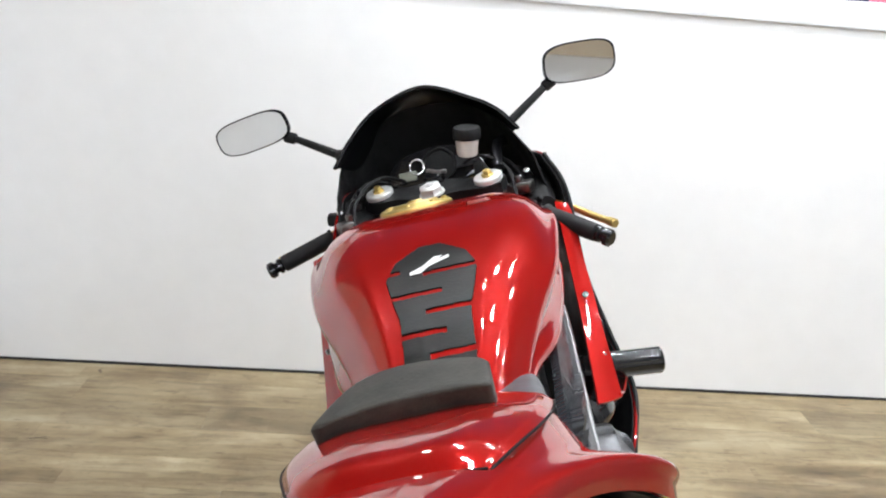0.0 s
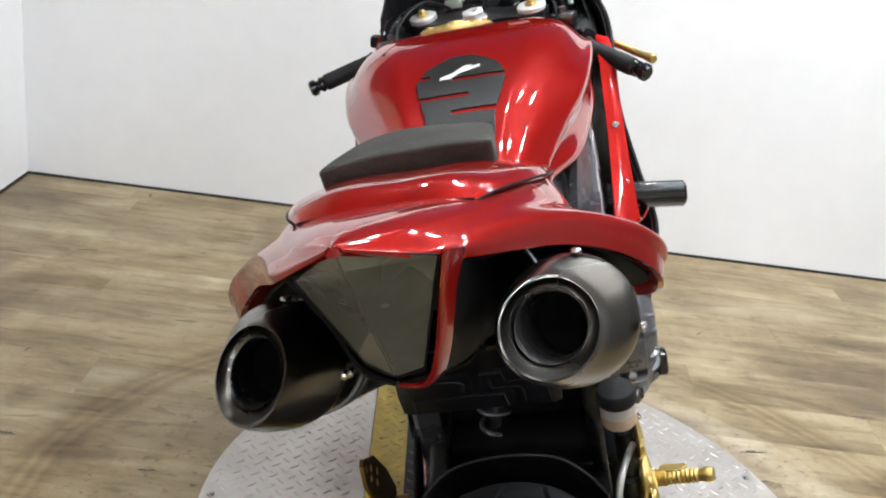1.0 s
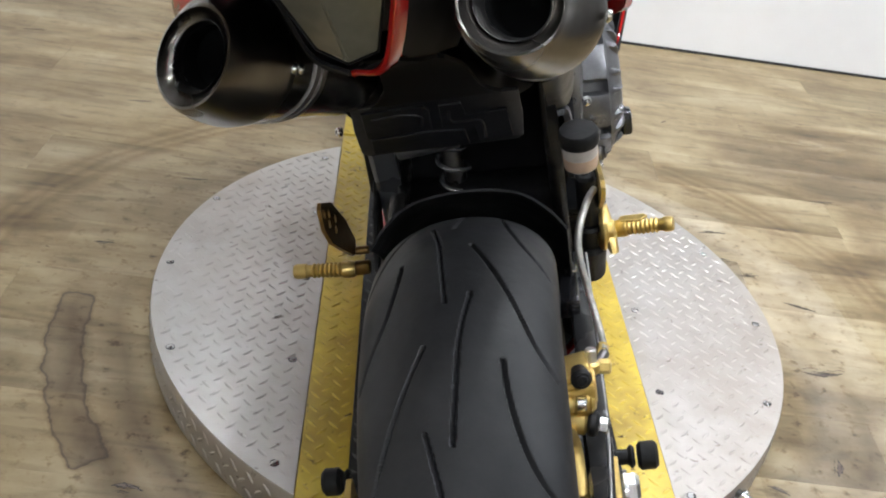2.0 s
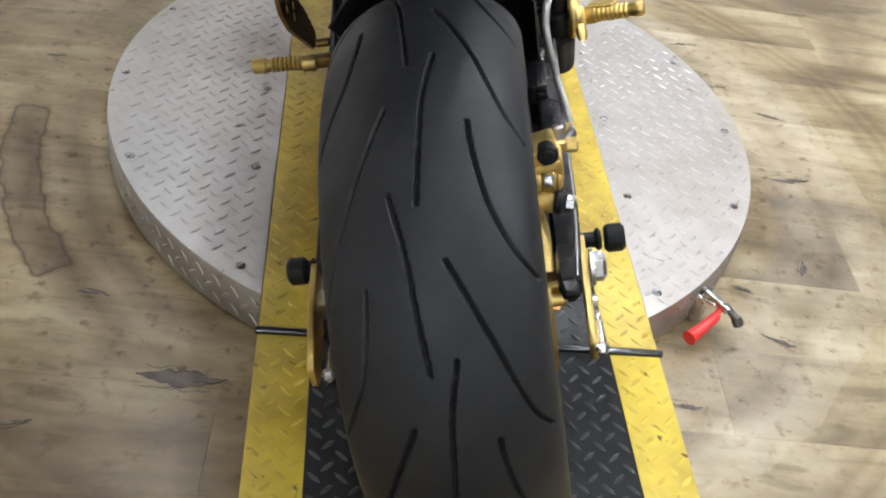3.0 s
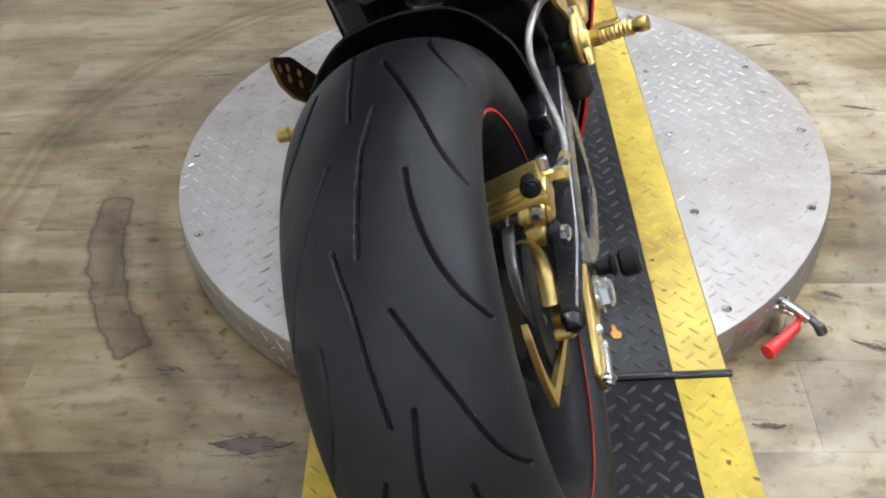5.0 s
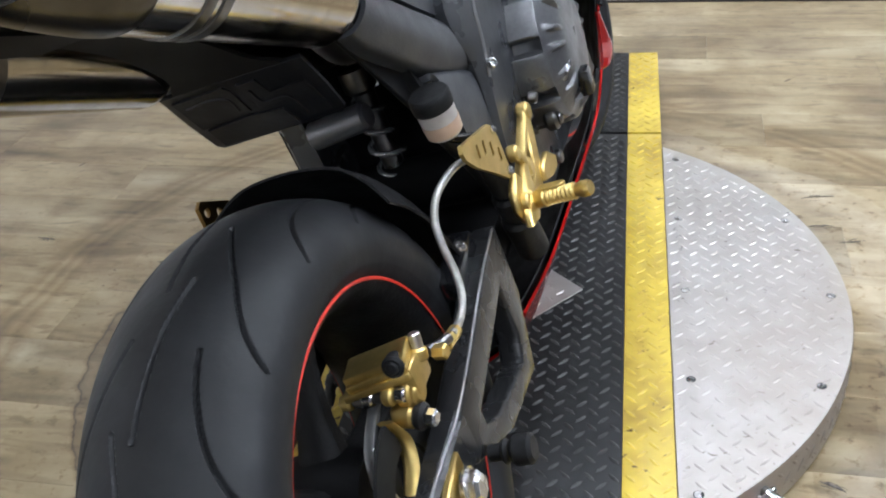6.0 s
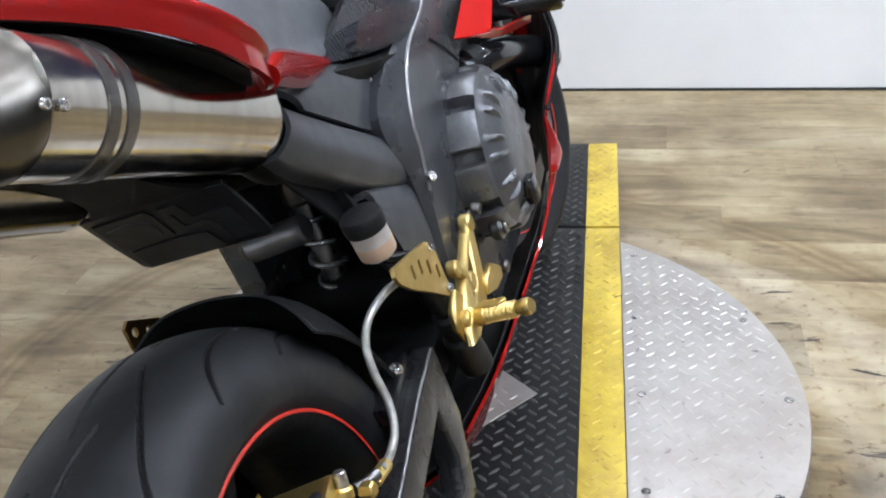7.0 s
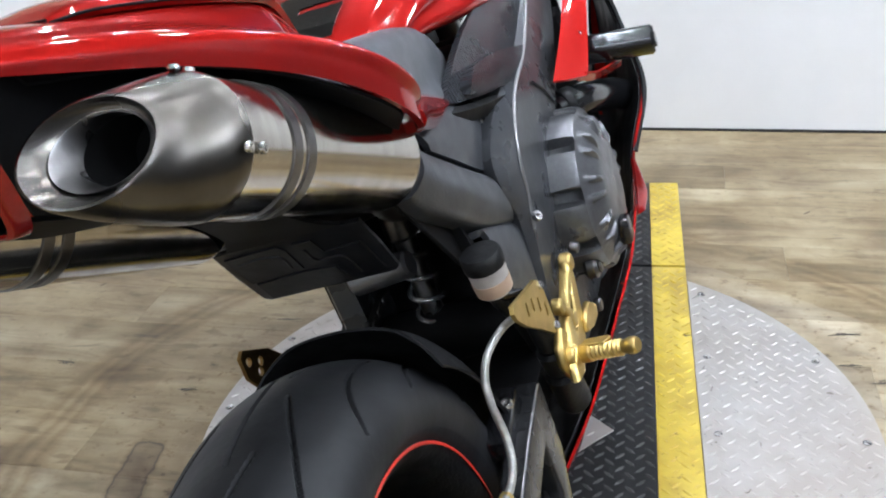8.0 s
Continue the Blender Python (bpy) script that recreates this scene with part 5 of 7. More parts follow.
# Black sheet puts the shade beneath each wing into the colour.
both("wing_shade_sheet", sheet([[(CX + 0.03, y, z + 0.03), (CX + w * 0.6, y, z + 0.03), (CX + w - 0.016, y, z + 0.008)] for y, w, z in ((-0.12, 0.078, 0.960), (-0.03, 0.124, 0.932), (0.05, 0.178, 0.882), (0.12, 0.212, 0.822), (0.175, 0.186, 0.79))], 0.003, 20, 14), LINER, tail, "black sheet for the shade under the tail wing")
both("side_tab", loft([[(CX + x - 0.006, y, z + h), (CX + x + 0.007, y, z + h * 0.6), (CX + x + 0.008, y, z - h * 0.4), (CX + x - 0.004, y, z - h), (CX + x - 0.014, y, z)] for x, y, z, h in ((0.188, 0.175, 0.800, 0.012), (0.166, 0.255, 0.786, 0.020), (0.146, 0.335, 0.764, 0.020), (0.128, 0.42, 0.744, 0.010), (0.122, 0.445, 0.737, 0.003))], 20, 20), RED, tail, "red pointed panel end below the saddle")
both("muffler_bracket", rod((CX + 0.085, 0.0, 0.93), (CX + 0.1, -0.01, 0.905), 0.008), BLACK_GLOSS, tail)

# -- saddle --
saddle = []
for y, zc, w, zs, ws in ((0.15, 0.885, 0.09, 0.85, 0.105), (0.22, 0.88, 0.104, 0.83, 0.118), (0.32, 0.868, 0.107, 0.80, 0.121), (0.42, 0.852, 0.109, 0.775, 0.120), (0.50, 0.832, 0.108, 0.762, 0.118), (0.55, 0.80, 0.102, 0.752, 0.112)):
    saddle.append([(CX - ws, y, zs - 0.03), (CX - ws, y, zs), (CX - w, y, zc - 0.012), (CX - w * 0.5, y, zc - 0.006), (CX, y, zc - 0.008), (CX + w * 0.5, y, zc - 0.006), (CX + w, y, zc - 0.012), (CX + ws, y, zs), (CX + ws, y, zs - 0.03), (CX, y, zs - 0.04)])
part("rider_saddle", loft(saddle, 30, 60), SEAT, bike, "dark grey vinyl rider saddle")

# -- fuel tank --
TANK = [(0.36, 0.848, 0.078, 0.83, 0.815, 0.080), (0.42, 0.874, 0.096, 0.845, 0.815, 0.092), (0.52, 0.907, 0.120, 0.865, 0.808, 0.106), (0.62, 0.934, 0.150, 0.888, 0.798, 0.138), (0.72, 0.954, 0.178, 0.908, 0.792, 0.152),
        (0.82, 0.966, 0.196, 0.922, 0.805, 0.165), (0.92, 0.968, 0.204, 0.932, 0.815, 0.172), (1.01, 0.958, 0.200, 0.926, 0.825, 0.165), (1.08, 0.938, 0.182, 0.910, 0.835, 0.145), (1.115, 0.905, 0.140, 0.870, 0.84, 0.125)]


def tank_ring(y, zc, w, zs, zb, wb):
    half = [(0, zc - 0.002), (0.40 * w, zc - 0.004), (0.60 * w, zc - 0.006), (0.80 * w, zc - 0.021), (0.94 * w, zc - 0.050), (w, zs - 0.026), (0.96 * w * 0.6 + wb * 0.4, zs * 0.5 + zb * 0.5), (wb, zb)]
    return [(CX - 0.006 - x, y, z) for x, z in reversed(half[1:])] + [(CX - 0.006 + x, y, z) for x, z in half]


TANK = [(y, zc, w + (0.005 if y > 0.7 else 0), zs, zb, wb) for y, zc, w, zs, zb, wb in TANK]
tank = part("fuel_tank", loft([tank_ring(*s) for s in TANK], 70, 96), RED, bike, "glossy candy red fuel tank", 60)
TY = np.array([s[0] for s in TANK])
TOPS = np.array([spline(tank_ring(*s)[3:-3], 81) for s in TANK])


def tank_top(x, y):
    """Height of the tank's upper surface."""
    row = np.array([np.interp(x, TOPS[i][:, 0], TOPS[i][:, 2]) for i in range(len(TY))])
    i = int(np.clip(np.searchsorted(TY, y) - 1, 0, len(TY) - 2))
    p = [row[max(i - 1, 0)], row[i], row[i + 1], row[min(i + 2, len(row) - 1)]]
    f = (y - TY[i]) / (TY[i + 1] - TY[i])
    return 0.5 * ((2 * p[1]) + (p[2] - p[0]) * f + (2 * p[0] - 5 * p[1] + 4 * p[2] - p[3]) * f * f + (3 * p[1] - p[0] - 3 * p[2] + p[3]) * f ** 3)


def on_tank(x0, x1, y0, y1, nx, ny, keep, lift, thick):
    """A thin pad that follows the tank, cut to shape."""
    xs, ys = np.linspace(x0, x1, nx), np.linspace(y0, y1, ny)
    verts = [(x, y, tank_top(x, y) + lift) for y in ys for x in xs]
    faces = [(j * nx + i, j * nx + i + 1, (j + 1) * nx + i + 1, (j + 1) * nx + i) for j in range(ny - 1) for i in range(nx - 1) if keep((xs[i] + xs[i + 1]) / 2 - CX, (ys[j] + ys[j + 1]) / 2)]
    bm = from_lists(verts, faces)
    bmesh.ops.delete(bm, geom=[v for v in bm.verts if not v.link_faces], context="VERTS")
    bmesh.ops.recalc_face_normals(bm, faces=bm.faces[:])
    bmesh.ops.solidify(bm, geom=bm.faces[:], thickness=-thick)
    return bm


def pad_shape(x, y):
    half = np.interp(y, [0.40, 0.47, 0.55, 0.60, 0.655, 0.70, 0.735], [0.044, 0.046, 0.048, 0.058, 0.066, 0.052, 0.018])
    if abs(x) > half:
        return False
    for yc, side in ((0.652, 1), (0.668, -1), (0.60, -1), (0.555, 1), (0.51, -1), (0.465, 1)):
        reach = 0.045 if side * x > 0 else 0.0
        a = 0.05 * side * (x - side * 0.02)
        if yc == 0.668 and abs(x) < 0.045:
            continue
        if side * x > -0.012 and abs(y - yc - a) < 0.006:
            return False
    return True


part("tank_pad", on_tank(CX - 0.07, CX + 0.07, 0.40, 0.738, 130, 220, pad_shape, 0.0004, 0.0022), CARBON, tank, "dark carbon-look tank pad with cut slots", 25)


def badge(x, y):
    """Two slanted strokes, a plain mark."""
    u, v = x * 0.95 + (y - 0.672) * 0.25, (y - 0.672) - x * 0.55
    return (abs(v) < 0.0045 and -0.03 < x < 0.028) or (abs(x + 0.004 - (y - 0.672) * 0.8) < 0.006 and abs(y - 0.672) < 0.02)


part("tank_badge", on_tank(CX - 0.035, CX + 0.035, 0.64, 0.705, 90, 90, badge, 0.003, 0.0006), WHITE_MARK, tank, "slanted silver-white badge shape")
cap_m = pose(CX - 0.027, 1.048, 0.947, -10, 0, 0)
filler = part("filler_cap", moved(lathe([(-0.01, 0.066), (0.004, 0.066), (0.008, 0.06), (0.007, 0.045), (0.012, 0.04), (0.013, 0.015), (0.016, 0.012), (0.016, 0.002)], 48, "Z"), cap_m), GOLD, tank, "gold filler cap")
each("cap_bolt", [moved(bolt_bm((0.052 * math.cos(a), 0.052 * math.sin(a), 0.008), (0, 0, 1), 0.005, 0.004), cap_m) for a in np.linspace(0, 2 * math.pi, 7, endpoint=False)], GOLD, filler)

# -- frame and side covers --
# each section of the spar: rear edge, creased ridge, front edge
SPAR = [((0.10, 1.085, 0.905), (0.110, 1.10, 0.905), (0.10, 1.15, 0.85)), ((0.145, 0.955, 0.868), (0.157, 0.965, 0.862), (0.16, 1.03, 0.805)), ((0.155, 0.81, 0.79), (0.166, 0.82, 0.786), (0.172, 0.91, 0.73)),
        ((0.152, 0.665, 0.728), (0.163, 0.69, 0.723), (0.170, 0.83, 0.665)), ((0.147, 0.56, 0.707), (0.159, 0.59, 0.696), (0.166, 0.74, 0.61)), ((0.143, 0.487, 0.685), (0.158, 0.535, 0.663), (0.160, 0.69, 0.56)),
        ((0.141, 0.447, 0.655), (0.157, 0.507, 0.625), (0.155, 0.655, 0.51)), ((0.141, 0.45, 0.612), (0.155, 0.50, 0.585), (0.151, 0.63, 0.465)), ((0.141, 0.472, 0.565), (0.151, 0.49, 0.54), (0.147, 0.60, 0.42)),
        ((0.138, 0.473, 0.48), (0.145, 0.481, 0.47), (0.142, 0.585, 0.37)), ((0.134, 0.47, 0.40), (0.140, 0.475, 0.39), (0.137, 0.57, 0.32))]
spar = []
for rear_p, ridge, front_p in SPAR:
    a, b, c = (np.array(q) for q in (rear_p, ridge, front_p))
    swell = b * 0.62 + c * 0.38 + np.array((0.004, 0, 0))
    hollow = b * 0.3 + c * 0.7 + np.array((0.001, 0, 0))
    spar.append([a + np.array((-0.03, 0.006, 0)), a, a + (b - a) * 0.15 + np.array((0.001, 0, 0)), b + (a - b) * 0.08, b, b + (c - b) * 0.05, swell, hollow, c + (b - c) * 0.05, c, c + np.array((-0.03, -0.004, 0))])
SPAR_IN = Matrix.Translation((0.022, 0, 0))
both("frame_spar", ridged(spar, 70), GREY_SATIN, bike, "satin dark grey frame spar with a creased edge", 28)[1].matrix_basis = SPAR_IN
# Thin bright bead along the crease draws the highlight there.
both("spar_highlight", tube([b for a, b, c in SPAR[2:9]], 0.0026, 10, 70), EDGE_STEEL, bike, "pale bead for the highlight on the spar's polished edge")[1].matrix_basis = SPAR_IN
both("spar_joint", tube([(0.168, 0.655, 0.682), (0.1685, 0.70, 0.655), (0.167, 0.75, 0.618)], 0.0016, 6, 12), SEAL, bike, "thin dark casting joint across the spar")[1].matrix_basis = SPAR_IN
cover = sheet([[(0.119, 0.428, 0.741), (0.136, 0.505, 0.721), (0.148, 0.62, 0.696)], [(0.123, 0.472, 0.766), (0.141, 0.55, 0.745), (0.153, 0.66, 0.719)], [(0.131, 0.562, 0.796), (0.149, 0.64, 0.773), (0.158, 0.745, 0.739)],
               [(0.141, 0.69, 0.815), (0.156, 0.755, 0.794), (0.162, 0.83, 0.764)], [(0.152, 0.845, 0.842), (0.162, 0.90, 0.828), (0.164, 0.945, 0.812)]], 0.012, 30, 24)
covers = both("tank_side_cover", cover, RIBBED, bike, "dark grey ribbed cover between saddle and frame", 30)
knee = sheet([[(0.138, 0.468, 0.735), (0.149, 0.54, 0.716), (0.157, 0.622, 0.698)], [(0.144, 0.478, 0.752), (0.154, 0.55, 0.737), (0.162, 0.655, 0.714)], [(0.146, 0.497, 0.762), (0.157, 0.585, 0.751), (0.164, 0.70, 0.724)]], 0.016, 14, 24)
both("knee_rest", knee, RIBBED, bike, "ribbed raised rest at the foot of the tank cover", 30)
both("lower_cover", sheet([[(0.116, 0.425, 0.737), (0.134, 0.505, 0.716), (0.147, 0.615, 0.691)], [(0.112, 0.45, 0.715), (0.128, 0.52, 0.697), (0.141, 0.60, 0.674)]], 0.012, 8, 20), BLACK_MATT, bike, "black plastic under the ribbed cover", 30)
# Added black sheet gives the gaps between the side panels their shade.
part("gap_backing", side_plate([(0.21, 0.725), (0.27, 0.76), (0.45, 0.76), (0.58, 0.70), (0.58, 0.45), (0.50, 0.42), (0.36, 0.55)], 0.098, 0.006), LINER, bike, "added black sheet that darkens the gaps between the side panels")
upper = sheet([[(0.108, 0.302, 0.760), (0.108, 0.372, 0.757), (0.108, 0.43, 0.745), (0.112, 0.52, 0.708)], [(0.120, 0.305, 0.750), (0.121, 0.372, 0.746), (0.122, 0.43, 0.734), (0.126, 0.52, 0.695)], [(0.125, 0.309, 0.738), (0.127, 0.370, 0.722), (0.129, 0.43, 0.698), (0.132, 0.515, 0.655)], [(0.124, 0.313, 0.727), (0.126, 0.368, 0.694), (0.128, 0.43, 0.656), (0.131, 0.51, 0.612)]], 0.008, 24, 30)
both("side_panel", upper, GREY_COVER, bike, "dark grey plastic side panel", 30)
sweep = sheet([[(0.108, 0.264, 0.755), (0.109, 0.302, 0.729), (0.112, 0.366, 0.688), (0.115, 0.456, 0.633), (0.118, 0.552, 0.56)], [(0.128, 0.261, 0.750), (0.130, 0.299, 0.724), (0.133, 0.363, 0.684), (0.136, 0.453, 0.629), (0.136, 0.55, 0.556)],
               [(0.137, 0.246, 0.736), (0.140, 0.284, 0.704), (0.142, 0.345, 0.666), (0.142, 0.43, 0.614), (0.139, 0.54, 0.551)], [(0.134, 0.233, 0.724), (0.136, 0.270, 0.690), (0.138, 0.33, 0.652), (0.138, 0.41, 0.602), (0.137, 0.53, 0.547)],
               [(0.122, 0.223, 0.714), (0.124, 0.258, 0.680), (0.126, 0.318, 0.641), (0.128, 0.396, 0.595), (0.131, 0.52, 0.543)], [(0.102, 0.222, 0.711), (0.104, 0.256, 0.677), (0.106, 0.316, 0.638), (0.108, 0.394, 0.592), (0.112, 0.518, 0.541)]], 0.006, 36, 36)
part("side_panel", sweep, GREY_COVER, bike, "dark grey swept lower side panel", 30)
part("heel_panel", sheet([[(0.112, 0.362, 0.606), (0.114, 0.44, 0.575), (0.118, 0.53, 0.535)], [(0.131, 0.364, 0.603), (0.134, 0.442, 0.572), (0.137, 0.53, 0.532)], [(0.134, 0.372, 0.555), (0.138, 0.455, 0.52), (0.140, 0.535, 0.485)], [(0.131, 0.398, 0.49), (0.136, 0.47, 0.45), (0.139, 0.54, 0.41)]], 0.008, 24, 24), GREY_COVER, bike, "dark grey panel above the footrest", 30)
part("heel_panel", mirrored(sheet([[(0.131, 0.485, 0.575), (0.134, 0.51, 0.57), (0.137, 0.54, 0.56)], [(0.136, 0.50, 0.46), (0.138, 0.52, 0.43), (0.139, 0.55, 0.40)]], 0.01, 12, 12)), BLACK_MATT, bike, "dark grey panel above the footrest")

for bolt in (bolt_bm((0.129, 0.505, 0.688), (0.7, -0.5, 0.5), 0.0048, 0.005), bolt_bm((0.139, 0.458, 0.633), (0.8, -0.5, 0.4), 0.005, 0.005), bolt_bm((0.158, 0.49, 0.556), (0.8, -0.5, 0.4), 0.007, 0.007)):
    both("panel_bolt", bolt, STEEL, bike)

# -- engine --
engine = part("engine", joined(block((0.30, 0.34, 0.30), (CX, 0.80, 0.42), 0.03), block((0.26, 0.2, 0.2), (CX, 0.93, 0.58), 0.03, (25, 0, 0))), ENGINE, bike, "dark grey cast engine")
CL = pose(0.126, 0.712, 0.492, 0, 0, 0) @ Matrix.Diagonal((1.52, 1.2, 1.2, 1))


def domed_cover():
    """A cast drum, axis along x, with deep slots in its wall and short fins on the slope towards the front."""
    rings = []
    for x, r, slot, fin in ((0.0, 0.102, 1, 0), (0.018, 0.102, 1, 0), (0.032, 0.1015, 1, 0), (0.040, 0.1005, 0.9, 0), (0.0455, 0.0985, 0.5, 0), (0.0475, 0.0965, 0.1, 0), (0.048, 0.094, 0, 0), (0.0505, 0.089, 0, 0), (0.052, 0.086, 0, 0.4), (0.054, 0.081, 0, 1), (0.057, 0.074, 0, 0.9), (0.060, 0.067, 0, 0.5), (0.062, 0.06, 0, 0.0), (0.063, 0.053, 0, 0), (0.064, 0.04, 0, 0), (0.064, 0.0005, 0, 0)):
        ring = []
        for a in np.linspace(0, 360, 288, endpoint=False):
            dent = rise = 0.0
            for at, wide in ((-36, 5), (-73, 5), (-110, 5), (-147, 5), (2, 5)):
                d = abs((a - at + 180) % 360 - 180)
                dent += 0.014 * max(0.0, min(1.0, (wide - d) / 1.6 + 0.5))
            for at in (-158, -142, -118, -102, -78, -62, -38, -22, 2, 18, 42, 58, 82, 98):
                d = abs((a - at + 180) % 360 - 180)
                rise += 0.006 * max(0.0, min(1.0, (2.4 - d) / 1.8 + 0.5))
            k = radians(a)
            q = r - dent * slot
            ring.append((x + rise * fin, q * math.sin(k), q * math.cos(k)))
        rings.append(ring)
    return skin(rings)


part("clutch_cover", moved(domed_cover(), CL), ENGINE, engine, "slotted dark grey clutch cover", 28)
each("cover_bolt", [moved(bolt_bm((0.006, 0.107 * math.sin(a), 0.107 * math.cos(a)), (1, 0, 0), 0.006, 0.009), CL) for a in np.linspace(0.3, 2 * math.pi + 0.3, 7, endpoint=False)], STEEL_DARK, engine)
part("crank_cover", lathe([(0.135, 0.075), (0.16, 0.075), (0.175, 0.065), (0.178, 0.0005)], 40, "X", (0, 0.86, 0.40)), ENGINE, engine)
part("coolant_pipe", tube([(0.15, 0.79, 0.592), (0.185, 0.835, 0.588), (0.205, 0.93, 0.56), (0.22, 1.03, 0.522), (0.215, 1.10, 0.49)], 0.026, 22, 28), BLACK_GLOSS, engine, "gloss black coolant pipe")
part("hose_clip", tube([(0.158, 0.80, 0.592), (0.174, 0.82, 0.59)], 0.0285, 20), BLACK_MATT, engine)
part("oil_filler", joined(rod((0.165, 0.62, 0.41), (0.184, 0.62, 0.41), 0.017, 20), rod((0.183, 0.62, 0.41), (0.189, 0.62, 0.41), 0.011, 12)), STEEL_DARK, engine)
each("cable_end", [rod((0.165, 0.57, 0.47), (0.178, 0.57, 0.465), 0.008, 12), rod((0.165, 0.60, 0.36), (0.176, 0.60, 0.36), 0.01, 12)], STEEL_DARK, engine)
part("pivot_ring", joined(lathe([(0.0, 0.018), (0.005, 0.018), (0.007, 0.016), (0.007, 0.0105), (0.002, 0.0095)], 24, "X", (0.147, 0.606, 0.442)), bolt_bm((0.150, 0.606, 0.442), (1, 0, 0), 0.007, 0.003)), STEEL_DARK, bike, "steel ring over the swingarm pivot")
part("inner_blade", sheet([[(0.232, 0.862, 0.466), (0.234, 0.868, 0.464), (0.233, 0.874, 0.462)], [(0.228, 0.858, 0.432), (0.236, 0.875, 0.424), (0.232, 0.89, 0.418)], [(0.226, 0.845, 0.408), (0.236, 0.875, 0.398), (0.232, 0.903, 0.388)], [(0.224, 0.815, 0.390), (0.232, 0.835, 0.386), (0.228, 0.86, 0.380)]], 0.004, 16, 12), RED, bike, "small red blade inside the fairing")
part("radiator", block((0.34, 0.04, 0.28), (CX, 1.06, 0.56), 0.008, (15, 0, 0)), BLACK_MATT, bike, "black radiator")
part("frame_slider", joined(rod((CX + 0.19, 0.87, 0.655), (CX + 0.262, 0.872, 0.646), 0.0225, 28, bevel=0.003), rod((CX + 0.255, 0.872, 0.647), (CX + 0.326, 0.875, 0.638), 0.0225, 28, bevel=0.004), rod((CX + 0.325, 0.875, 0.638), (CX + 0.328, 0.875, 0.638), 0.012, 16)), BLACK_GLOSS, bike, "black nylon frame slider")

# -- fairing --
def fairing_rows(tuck=0.0):
    rows = [[(0.212, 1.225, 0.958), (0.195, 1.30, 0.955), (0.14, 1.45, 0.93), (0.06, 1.62, 0.88), (CX, 1.66, 0.86)],
            [(0.234, 1.15, 0.895), (0.224, 1.24, 0.88), (0.17, 1.45, 0.85), (0.09, 1.66, 0.80), (CX, 1.72, 0.78)],
            [(0.230, 1.06, 0.76), (0.222, 1.20, 0.75), (0.17, 1.42, 0.74), (0.10, 1.64, 0.72), (CX, 1.70, 0.70)],
            [(0.248, 1.02, 0.65), (0.228, 1.13, 0.63), (0.19, 1.28, 0.61), (0.16, 1.40, 0.62), (0.14, 1.46, 0.66)],
            [(0.266, 0.965, 0.55), (0.224, 1.08, 0.53), (0.195, 1.18, 0.52), (0.17, 1.26, 0.54), (0.15, 1.32, 0.58)],
            [(0.236, 0.88, 0.47), (0.212, 0.96, 0.45), (0.19, 1.05, 0.44), (0.17, 1.12, 0.46), (0.15, 1.16, 0.48)],
            [(0.205, 0.90, 0.36), (0.188, 0.96, 0.35), (0.172, 1.03, 0.35), (0.155, 1.07, 0.36), (0.14, 1.09, 0.37)]]
    return [[(x - tuck * k * q, y, z) for (x, y, z), q in zip(r, (1, 0.7, 0.3, 0, 0))] for r, k in zip(rows, (1, 1, 0.7, 0.2, 0, 0, 0))]


SHIFT = Matrix.Translation((0.024, 0, 0))
part("side_fairing", sheet(fairing_rows(), 0.004, 40, 40), RED, bike, "glossy candy red side fairing")
part("side_fairing", mirrored(sheet(fairing_rows(0.02), 0.004, 40, 40)), RED, bike, "glossy candy red side fairing").matrix_basis = SHIFT
part("fairing_edge", tube([r[0] for r in fairing_rows()[:6]], 0.0045, 8, 50), BLACK_MATT, bike, "black rear edge of the fairing")
part("fairing_liner", sheet([[(x - 0.006, y + 0.001, z) for x, y, z in r] for r in fairing_rows()], 0.002, 30, 30), BLACK_MATT, bike, "black inner face of the fairing")
part("fairing_liner", mirrored(sheet([[(x - 0.006, y + 0.001, z) for x, y, z in r] for r in fairing_rows(0.02)], 0.002, 30, 30)), BLACK_MATT, bike, "black inner face of the fairing").matrix_basis = SHIFT
strip_secs = [[(0.204, 1.13, 0.885), (0.216, 1.13, 0.88), (0.236, 1.13, 0.872)], [(0.208, 1.05, 0.825), (0.216, 1.05, 0.822), (0.228, 1.06, 0.815)], [(0.202, 0.98, 0.785), (0.214, 0.972, 0.78), (0.228, 0.985, 0.772)], [(0.192, 0.89, 0.735), (0.212, 0.884, 0.73), (0.230, 0.90, 0.72)], [(0.188, 0.80, 0.69), (0.208, 0.80, 0.68), (0.226, 0.82, 0.67)], [(0.184, 0.715, 0.662), (0.204, 0.73, 0.655), (0.223, 0.76, 0.648)]]
def eased(pts):
    """The same run of points on one plain bend."""
    k = np.arange(len(pts))
    return [tuple(p) for p in np.array([np.polyval(np.polyfit(k, np.array(pts)[:, c], 2), k) for c in range(3)]).T]


strip_secs = [[a, None, b] for a, b in zip(eased([q[0] for q in strip_secs]), eased([q[2] for q in strip_secs]))]
strip_secs = [[a, tuple((p + q) / 2 - d for p, q, d in zip(a, b, (0, 0.004, 0))), b] for a, m, b in strip_secs]
strip = both("inner_fairing", sheet(strip_secs, 0.004, 30, 16), RED, bike, "red inner fairing edge panel")
for ob, s in zip(strip, (1, -1)):
    c = 0 if s > 0 else 2 * CX
    each("fairing_bolt", [bolt_bm((s * 0.2125 + c, 0.832, 0.686), (0, -0.7, 0.7), 0.006, 0.004), bolt_bm((s * 0.213 + c, 0.938, 0.757), (0, -0.7, 0.7), 0.006, 0.004)], STEEL, ob)
